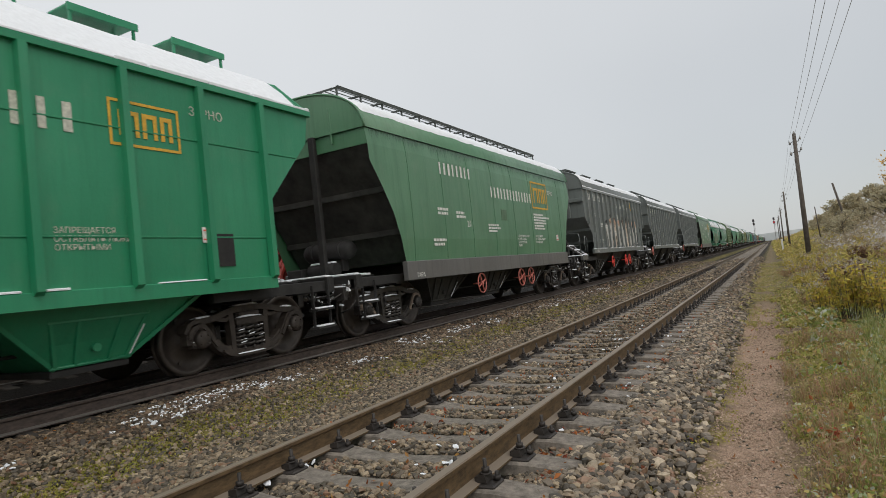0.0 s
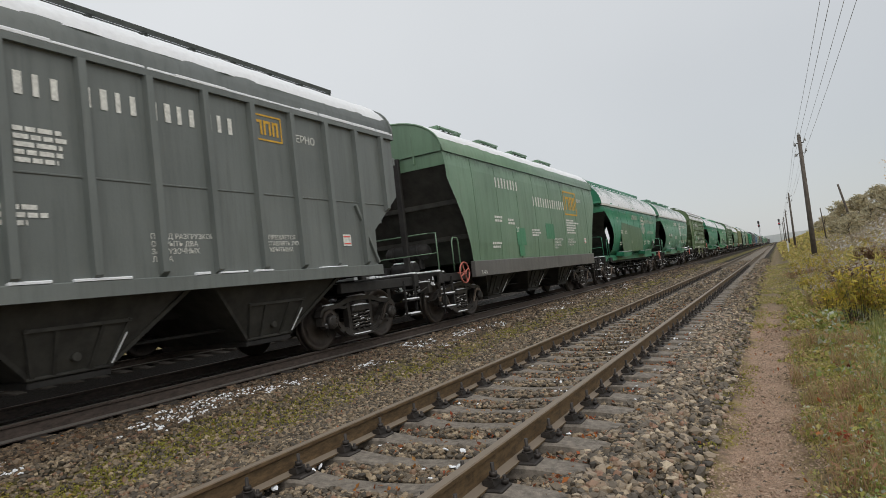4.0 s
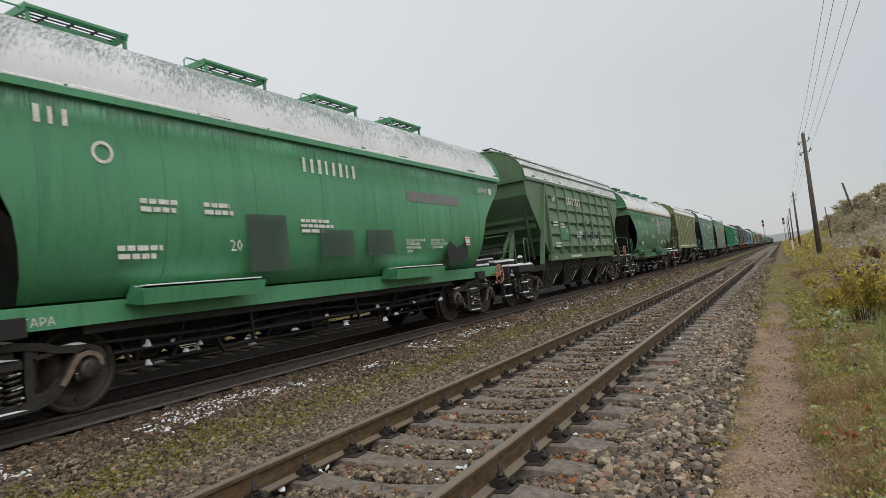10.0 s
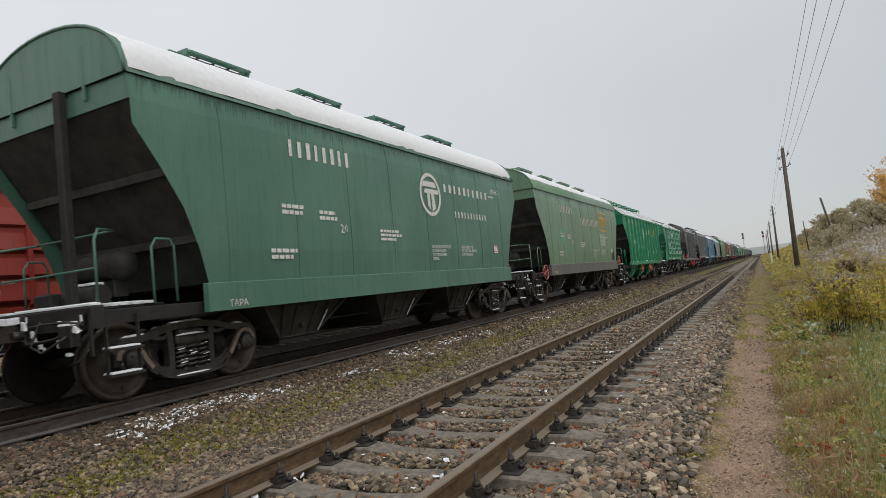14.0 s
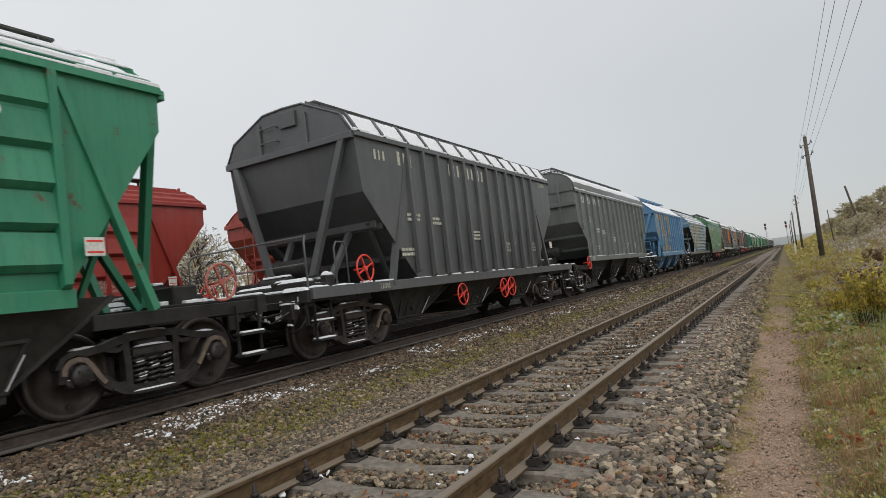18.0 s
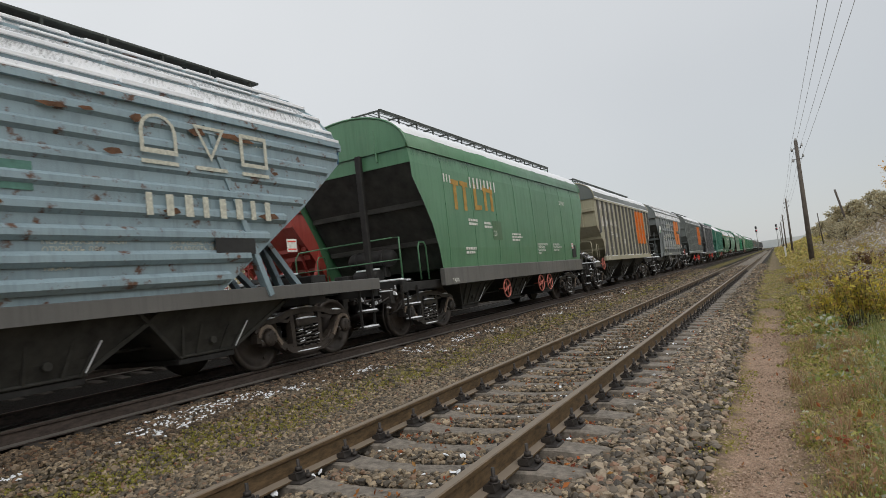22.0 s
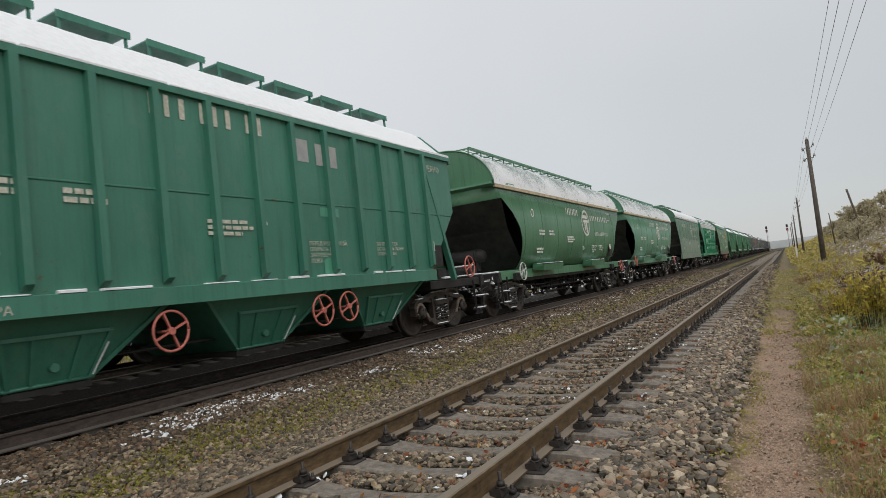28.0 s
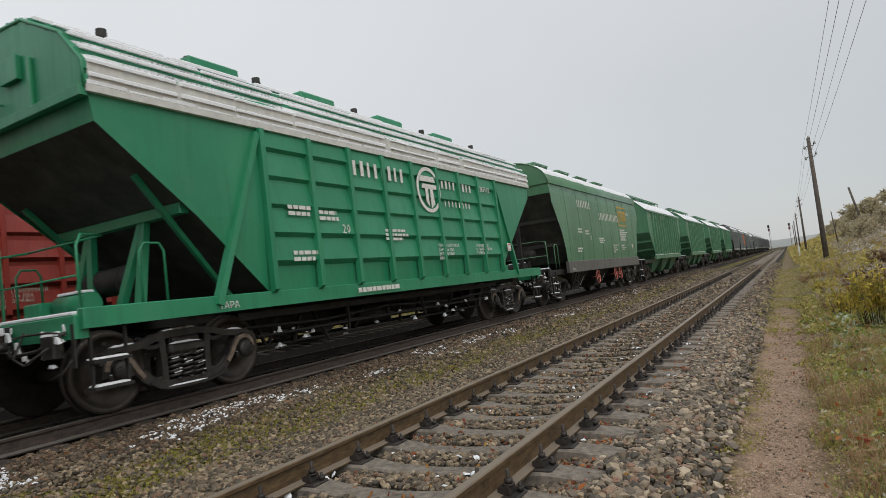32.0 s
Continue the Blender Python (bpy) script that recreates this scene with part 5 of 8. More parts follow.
    if "grid" not in kind and kind not in ("olive", "sloped", "gable", "smooth"):
        part("emblem", "ring_small", lambda: g_ring(.09, .13, 16), ink, w, at(X(2.7), 3.1 if not ribbed else 2.75, 2.85))
    block([.55, .5], .06, 3.5 if not "grid" in kind else 3.7, 2.45 if kind != "tank" else 2.30)
    block([.45, .5], .06, 4.4, 2.40 if kind != "tank" else 2.30)
    block([.7, .8, .6], .05, 6.2, 2.15)
    block([.6, .5], .06, 3.2 if not "grid" in kind else 3.72, 1.75)
    zw, sz = (1.85, .075) if kind == "tank" else (1.86, .092)
    write("ПЕРЕД РАЗГРУЗКОЙ\nОТКРЫТЬ ДВА\nЗАГРУЗОЧНЫХ\nЛЮКА", sz, ink, w, X(zw - .3) + .02 * (kind == "tank"), 9.25 if kind == "tank" else 8.25 if not ribbed else 8.12, zw, "warning_lettering")
    write("ЗАПРЕЩАЕТСЯ\nОСТАВЛЯТЬ ЛЮКИ\nОТКРЫТЫМИ", sz, ink, w, X(zw - .3) + .02 * (kind == "tank"), 10.25 if kind == "tank" else 9.75 if not ribbed else 9.92, zw, "warning_lettering")
    write("ТАРА", .13, ink, w, BODY[kind]["levels"][-1][1] + .057, 2.3 if BODY[kind]["sill"][2] < 2.2 else 3.5, BODY[kind]["sill"][0] + .04, "tare_lettering")
    if brand != "orange":
        write("20", .22, ink, w, X(2.0) + (.03 if kind == "tank" else 0), {6: 5.6, 9: 6.3, 10: 4.75}.get(k, 7.75) if kind == "tank" else {"ribbed": 4.20, "gable": 7.05, "olive": 7.55}.get(kind, 4.95), 1.72 if kind == "tank" else 2.1)
    block([1.3], .08, 5.2, BODY[kind]["sill"][0] + .06)
    part("notice_plate", "notice_plate", lambda: Geo().slab(0, .006, -.11, .11, -.10, .10, .003), WHITE, w, at(X(1.9), 11.9, 1.85), "white and red notice plate")
    for dz in (.05, -.07):
        part("notice_stripe", "notice_stripe", lambda: Geo().box(0.006, .009, -.09, .09, 0, .02), RED, w, at(X(1.9), 11.9, 1.85 + dz))
    # old repaint fields
    for i in range(r.choice((1, 2, 3))):
        y, z, a, b = r.uniform(3.6, 10.2), r.uniform(1.55, 2.7), r.uniform(.35, .9), r.uniform(.25, .55)
        if k not in (1, 2, 5, 7, 9, 15, 19, 22, 25):
            break
        if ribbed:
            a = min(a, .5)
        part("paint_patch", ("paint_patch", round(a, 1), round(b, 1)), lambda: Geo().box(0, .003, -round(a, 1) / 2, round(a, 1) / 2, -round(b, 1) / 2, round(b, 1) / 2), PATCH[k % len(PATCH)] if kind in ("tank", "smooth", "gable_long", "olive") else PATCH_GREY, w, at(X(z) - .004, y, z), "repainted field")
    if k in (0, 6, 12, 15, 22, 27, 28, 29):
        part("scorch_mark", "dark_patch", lambda: Geo().box(0, .003, -.22, .22, -.22, .22), DARK, w, at(X(1.6) - .003, 12.1, 1.65), "dark scuffed field")


SPRAY = plain("pale_pink_spray_paint", (.52, .43, .35, 1), .7, 0, .2, 6, .1, .001)
SPRAY_WHITE = plain("grey_white_spray_paint", (.50, .49, .46, 1), .7, 0, .2, 6, .1, .001)
SPRAY_PINK = plain("salmon_spray_paint", (.56, .36, .26, 1), .7, 0, .2, 6, .1, .001)
SPRAY_DARK = plain("black_spray_paint", (.02, .02, .02, 1), .6, 0, .3, 6, .1, .001)
OCHRE = plain("faded_ochre_stripe_paint", (.36, .31, .22, 1), .6, 0, .3, 5, .1, .001)
OCHRE_PALE = plain("pale_ochre_stripe_paint", (.52, .42, .21, 1), .6, 0, .2, 5, .1, .001)
RUST = plain("flaking_rust", (.13, .065, .035, 1), .9, 0, .6, 6, .6, .006)
TEAL = plain("teal_repaint", (.085, .20, .165, 1), .6, 0, .3, 6, .1, .001)
SPRAY_ORANGE = plain("orange_brown_spray_paint", (.42, .25, .06, 1), .7, 0, .3, 6, .1, .001)


SCUFF = plain("dark_grey_overpaint", (.062, .082, .072, 1), .7, 0, .3, 5, .1, .001)
PALE_COAT = plain("ash_overpaint", (.27, .29, .29, 1), .6, 0, .15, 3, .1, .001)
PALE_FIELD = plain("pale_grey_overpaint", (.36, .37, .37, 1), .7, 0, .15, 5, .1, .001)

SCUFF.node_tree.nodes["Principled BSDF"].inputs["Alpha"].default_value = .68


def row_of(w, n, h, lw, total, x, y, z, mat):
    patch_of("lettering", ("row", n, h, total), lambda: spaced(n, h, lw, total), mat, w, at(x, y, z))


def g_outline(pts, t):
    """A closed painted outline of stroke t round the points (y, z)."""
    c = (sum(p[0] for p in pts) / len(pts), sum(p[1] for p in pts) / len(pts))
    far = max(math.hypot(p[0] - c[0], p[1] - c[1]) for p in pts)
    inner = [(c[0] + (p[0] - c[0]) * (1 - 1.5 * t / far), c[1] + (p[1] - c[1]) * (1 - 1.5 * t / far)) for p in pts]
    n = len(pts)
    return Geo().add([(0, a, b) for a, b in pts + inner], [(i, (i + 1) % n, n + (i + 1) % n, n + i) for i in range(n)])


def three_marks(w, k, x, y, z, h, pitch, mat):
    """Three hollow marks in a row: an arch, a triangle on its point and a square, each with a bar below."""
    arch = [(0, 0), (h, 0), (h, h * .55)] + [(h / 2 + h / 2 * math.cos(a * math.pi / 6), h * .55 + h * .42 * math.sin(a * math.pi / 6)) for a in range(1, 6)] + [(0, h * .55)]
    for i, pts in enumerate((arch, [(h / 2, 0), (h, h * .9), (0, h * .9)], [(0, 0), (h, 0), (h, h * .9), (0, h * .9)])):
        part("emblem", ("hollow_mark", k, i), lambda: g_outline(pts, .055), mat, w, at(x, y + i * pitch, z), "painted hollow mark")
        part("emblem", ("mark_bar", k), lambda: Geo().box(0, .003, 0, h, 0, .05), mat, w, at(x, y + i * pitch, z - .13), "painted bar")


def special(w, k, X):
    """Sprayed shapes, stripes and scars that set single wagons apart."""
    def put(pts, mat, x, name="sprayed_shape"):
        ob = part(name, (name, k, tuple(pts[0]), len(pts)), lambda: g_shape(pts), mat, w, at(x, 0, 0))
        return ob
    r = random.Random(k)
    if k == 2:
        def blob(cy, cz, ry, rz, s):
            o = []
            for j in range(16):
                a = 2 * math.pi * j / 16
                q = 1 + .16 * math.sin(3 * a + s) + .10 * math.sin(5 * a + 2.3 * s)
                o.append((cy + ry * q * math.copysign(abs(math.cos(a)) ** .7, math.cos(a)), min(3.15, max(1.38, cz + rz * q * math.copysign(abs(math.sin(a)) ** .7, math.sin(a))))))
            return o
        for i in range(7):
            y, h = 5.15 + i * .98, .72 + .10 * math.sin(i * 2.1)
            put(blob(y, 1.38 + h * .96, .66, h, i * 1.3), SPRAY_DARK, X(2.0) - .004 + .0003 * i, "sprayed_outline")
            put(blob(y, 1.36 + h * .93, .58, h * .88, i * 1.3), SPRAY if i % 3 == 1 else SPRAY_WHITE, X(2.0) + .0003 * i)
            put(blob(y + .15, 2.62 + .12 * math.sin(i * 3.1), .24, .15, i * 2.7), SPRAY_PINK, X(2.0) + .003 + .0003 * i, "sprayed_highlight")
        for i in range(17):
            y, z = 4.85 + i * .40 + r.uniform(-.1, .1), r.uniform(1.55, 2.45)
            d, e, q = r.uniform(-.28, .28), r.uniform(.25, .65), r.uniform(.05, .10)
            put([(y, z), (y + q * 1.3, z - .02), (y + d + q, z + e * .55), (y + d * .3 + q * 1.2, z + e), (y + d * .3, z + e + .04), (y + d - q * .4, z + e * .5)], SPRAY_DARK, X(2.0) + .007 + .0002 * i, "sprayed_stroke")
    if k == 22:
        for y, h, f in ((2.85, .72, 1), (3.35, .72, 1), (3.95, .68, 0), (4.55, .66, 2), (4.95, .66, 2)):
            put([(y, 3.42 - h), (y + .16, 3.42 - h), (y + .18, 3.40), (y + .02, 3.42)], SPRAY_ORANGE, X(3.0))
            if f == 1:
                put([(y - .14, 3.42), (y + .3, 3.40), (y + .3, 3.28), (y - .12, 3.30)], SPRAY_ORANGE, X(3.0) + .002)
            if f == 0:
                put([(y, 2.74), (y + .42, 2.76), (y + .42, 2.88), (y, 2.86)], SPRAY_ORANGE, X(3.0) + .002)
        put([(4.5, 3.36), (5.14, 3.34), (5.14, 3.24), (4.5, 3.26)], SPRAY_ORANGE, X(3.0) + .004)
    if k in (20, 21):
        x = X(2.4) + (.0 if k == 20 else .052)
        for i in range(4 if k == 20 else 3):
            y = 1.95 + i * 1.12 if k == 20 else 3.95 + i * .92
            z0, z1 = (1.42, 3.72) if k == 20 else ((1.95, 1.55, 1.55)[i], 3.5)
            yb = y + .43 - (z1 - z0) * .52
            zl = 2.32 if i == 0 else z0
            yl = y + .9 * (zl - z0) / (z1 - z0)
            put([(yl, zl), (yl + .5, zl), (y + 1.4, z1), (y + .9, z1)] if k == 20 else [(yb, z0), (yb + .42, z0), (y + .85, z1), (y + .43, z1)], OCHRE if k == 20 else OCHRE_PALE, x + .002 * i, "ochre_stripe")
    if k == 20:
        for i in range(4):
            y0 = 1.95 + i * 1.12
            for j in range(12):
                yr = 3.2 + .7564 * j
                lo, hi = (max(1.46, min(3.70, 1.42 + 2.3 * (yr - q - y0) / .9)) for q in (.5, 0))
                if hi - lo > .06:
                    part("painted_rib", ("ochre_rib", i, j), lambda: Geo().box(-.084, .003, -.057, .057, lo, hi), OCHRE, w, at(half_width("gable", 2.6) + .086, yr, 0), "rib crossed by an ochre stripe")
        three_marks(w, k, X(3.0), 10.34, 3.10, .42, .62, WHITE)
        row_of(w, 8, .18, .15, 1.66, X(2.8), 10.36, 2.65, WHITE)
        put([(11.2, 1.50), (11.72, 1.52), (11.72, 1.93), (11.2, 1.92)], SPRAY_DARK, X(1.7), "overpainted_field")
        put([(12.2, 3.2), (12.4, 3.02), (12.5, 3.3), (12.38, 3.5), (12.24, 3.46)], OCHRE_PALE, X(3.2), "rust_stain")
        put([(6.19, 2.0), (6.65, 2.02), (6.62, 2.2), (6.19, 2.17)], SPRAY_DARK, X(2.0), "overpainted_field")
        put([(6.27, 1.52), (6.53, 1.55), (6.5, 1.75), (6.27, 1.73)], SPRAY_DARK, X(2.0), "overpainted_field")
    if k == 10:
        for q in ([(5.1, 1.42), (5.88, 1.42), (5.88, 2.24), (5.1, 2.24)], [(6.62, 1.60), (7.5, 1.60), (7.5, 2.04), (6.62, 2.04)], [(7.9, 1.60), (8.74, 1.60), (8.74, 2.06), (7.9, 2.06)]):
            put(q, SCUFF, X(2.2) + .004, "overpainted_field")
        put([(9.39, 2.66), (11.66, 2.66), (11.66, 2.88), (9.39, 2.88)], PATCH_GREY, X(2.8), "overpainted_field")
        put([(10.95, 1.30), (11.2, 1.28), (11.9, 1.5), (11.94, 1.85), (11.4, 1.7), (11.1, 1.85), (10.9, 1.65)], SPRAY_DARK, X(1.7), "scorch_mark")
    if k in (7, 9, 12):
        d = {7: -.5, 9: 0, 12: -.25}[k]
        shapes = [("scorch_mark", SOOT_SHADE, [(12.02, 1.28), (12.06, 1.46), (12.12, 1.60), (12.30, 1.66), (12.50, 1.63), (12.66, 1.64), (12.63, 1.42), (12.59, 1.26)])]
        if k == 9:
            shapes += [("torn_notice", WHITE, [(12.13, 1.62), (12.20, 1.72), (12.34, 1.82), (12.37, 1.72), (12.47, 1.74), (12.50, 1.66), (12.30, 1.68)]), ("torn_notice", RED, [(11.57, 1.54), (11.62, 1.42), (11.76, 1.38), (11.88, 1.45), (11.86, 1.56), (11.7, 1.53)]), ("torn_notice", WHITE, [(11.66, 1.56), (11.71, 1.68), (11.75, 1.70), (11.79, 1.57)]), ("scorch_mark", SCUFF, [(11.66, 1.95), (11.80, 2.12), (11.92, 2.14), (11.99, 1.98), (12.02, 1.80), (11.94, 1.82), (11.88, 2.0), (11.78, 1.97)])]
        for i, (nm, mat, pts) in enumerate(shapes):
            patch_of(nm, ("belly", k, i), lambda: g_belly("tank", [(y + d, z) for y, z in pts]), mat, w, at(.001 * i, 0, 0))
    if k == 24:
        for j in range(6):
            y = 3.43 + j * 1.0
            put([(y, 1.82), (y + .86, 1.84), (y + .86, 2.22 - .03 * (j % 2)), (y, 2.2)], PALE_COAT, X(2.0) - .002, "overpainted_field")
    if k == 27:
        put([(7.9, 3.19), (8.28, 3.19), (8.28, 3.55), (7.9, 3.55)], PALE_FIELD, X(3.3), "overpainted_field")
        put([(8.46, 3.17), (8.99, 3.17), (8.99, 3.53), (8.46, 3.53)], PALE_FIELD, X(3.3), "overpainted_field")
        put([(8.43, 2.33), (8.9, 2.33), (8.9, 2.48), (8.43, 2.48)], PATCH[0], X(2.3), "overpainted_field")
        put([(8.43, 1.40), (8.84, 1.36), (8.84, 1.6), (8.6, 1.68), (8.43, 1.62)], PATCH[0], X(1.5), "overpainted_field")
    if k == 21:
        three_marks(w, k, X(3.0) + .06, 9.40, 2.96, .52, .78, CREAM)
        row_of(w, 8, .28, .20, 2.12, X(2.5) + .06, 9.38, 2.20, CREAM)
        put([(10.4, 1.72), (11.1, 1.72), (11.1, 1.98), (10.4, 1.98)], SPRAY_DARK, X(1.7) + .06, "overpainted_field")
        for i in range(26):
            y, z = 2.3 + i * .37 + r.uniform(-.1, .1), r.choice((3.36, 3.33, 2.92, 2.26))
            d, h = r.uniform(.12, .5), r.uniform(.02, .06)
            put([(y, z), (y + d * .4, z - h), (y + d, z - h * .3), (y + d * .8, z + h), (y + d * .3, z + h * .7)], RUST, X(3.3) + .052, "rust_spot")
        put([(6.3, 2.42), (8.2, 2.40), (8.2, 2.70), (6.3, 2.68)], TEAL, X(2.5) + .003, "teal_field")
    if k == 13:
        for a, b, c, d in ((6.10, 6.70, 2.01, 2.50), (6.98, 7.60, 2.0, 2.50), (7.9, 8.45, 2.28, 2.48), (7.2, 7.68, 1.52, 1.76), (7.9, 8.36, 1.57, 1.98), (3.74, 4.14, 1.88, 2.08), (4.53, 4.88, 2.62, 2.91)):
            put([(a, c), (b, c + .01), (b, d), (a + .02, d)], TEAL, X(2.0), "teal_field")
        for y, z, q in ((4.56, 1.86, .26), (5.2, 1.95, .42)):
            put([(y + q * .1, z), (y + q * .8, z - .03), (y + q, z + .15), (y + q * .75, z + .33), (y + q * .2, z + .30), (y, z + .12)], SOOT_SHADE, X(2.0), "soot_stain")
    if k in (8, 11):
        for i in range(8 if k == 8 else 5):
            y, z, h = 7.0 + (i % 3) * .99, (1.90, 2.42, 2.84)[i // 3], (.32, .20, .20)[i // 3]
            put([(y, z), (y + .6, z + .02), (y + .64, z + h), (y + .02, z + h - .02)], SCUFF, X(2.0), "overpainted_field")
        put([(4.45, 1.88), (5.2, 1.88), (5.2, 2.3), (4.45, 2.3)], PATCH[2], X(2.0), "overpainted_field")
    if k == 17:
        for i in range(5):
            y, z = 5.4 + i * .98, 1.7 + .5 * (i % 3)
            put([(y, z), (y + .7, z), (y + .7, z + .4), (y, z + .4)], SCUFF if i % 2 else PATCH[2], X(2.0), "overpainted_field")
    if k == 6:
        put([(3.6, 1.32), (8.4, 1.35), (8.7, 1.8), (8.5, 2.55), (6.6, 2.62), (3.9, 2.75), (3.5, 2.0)], PATCH[1], X(2.2) + .002, "overpainted_field")
    if k == 30:
        top = [(12.75 - i * .0797, 2.40 + .20 * noise.noise(Vector((i * .17, 5, 0))) + .12 * noise.noise(Vector((i * .9, 9, 0))) + .08 * noise.noise(Vector((i * 2.3, 3, 0)))) for i in range(135)]
        put([(2.06, 1.37), (12.75, 1.37)] + top, WASH, X(2.0) - .004, "wash_mark")


PATCH = [paint("repaint_teal", (62, 122, 100), .5), paint("repaint_moss", (52, 84, 52), .6), paint("repaint_green", (42, 108, 74), .5)]
WASH = paint("washed_grey_green_paint", (99, 118, 105), .8)
PATCH_GREY = paint("repaint_grey", (92, 96, 94), .3)

# ---- coats of paint ----
GREEN_BRIGHT = paint("bright_green_paint", (24, 110, 76), .35)
GREEN_EMERALD = paint("emerald_green_paint", (42, 112, 84), .5)
GREEN_LEAF = paint("leaf_green_paint", (66, 106, 77), .5)
GREEN_SEA = paint("sea_green_paint", (80, 124, 102), .6)
GREEN_FADED = paint("faded_green_paint", (86, 112, 90), .6)
GREEN_GRASS = paint("grass_green_paint", (66, 126, 90), .55)
GREEN_PINE = paint("pine_green_paint", (46, 100, 84), .55, .15)
GREEN_MID = paint("mid_green_paint", (60, 98, 76), .5)
GREEN_DARK = paint("dark_sea_green_paint", (62, 98, 84), .5)
GREEN_DEEP = paint("deep_green_paint", (62, 106, 78), .6)
GREEN_TEAL = paint("peeling_teal_paint", (40, 112, 84), .55, .35)
OLIVE = paint("olive_green_paint", (80, 99, 67), .55)
MOSS = paint("moss_green_paint", (70, 96, 68), .5)
KHAKI = paint("khaki_green_paint", (110, 115, 82), .5)
GREY = paint("dark_grey_paint", (87, 92, 90), .5)
GREY_BLUE = paint("blue_grey_paint", (70, 72, 74), .4)
GREY_LIGHT = paint("ash_grey_paint", (94, 99, 99), .45)
BEIGE = paint("dusty_beige_paint", (140, 136, 116), .5)
BLUE = paint("sky_blue_paint", (74, 112, 143), .6, .35)
BLUE_WORN = paint("worn_blue_grey_paint", (116, 134, 142), .6, .75)
RED_OXIDE = paint("red_oxide_paint", (128, 42, 34), .5)
PATCHY_GREEN = patchy("thin_snow_over_green", (54, 88, 74), .555)
PATCHY_GREY = patchy("thin_snow_over_grey", (84, 88, 88), .515)
TRIM_CREAM = plain("rust_stained_cream_trim", (.50, .40, .26, 1), .6, 0, .3, 4, .2, .002)
SILL_GREY = paint("grey_sill_paint", (78, 77, 75), .45)

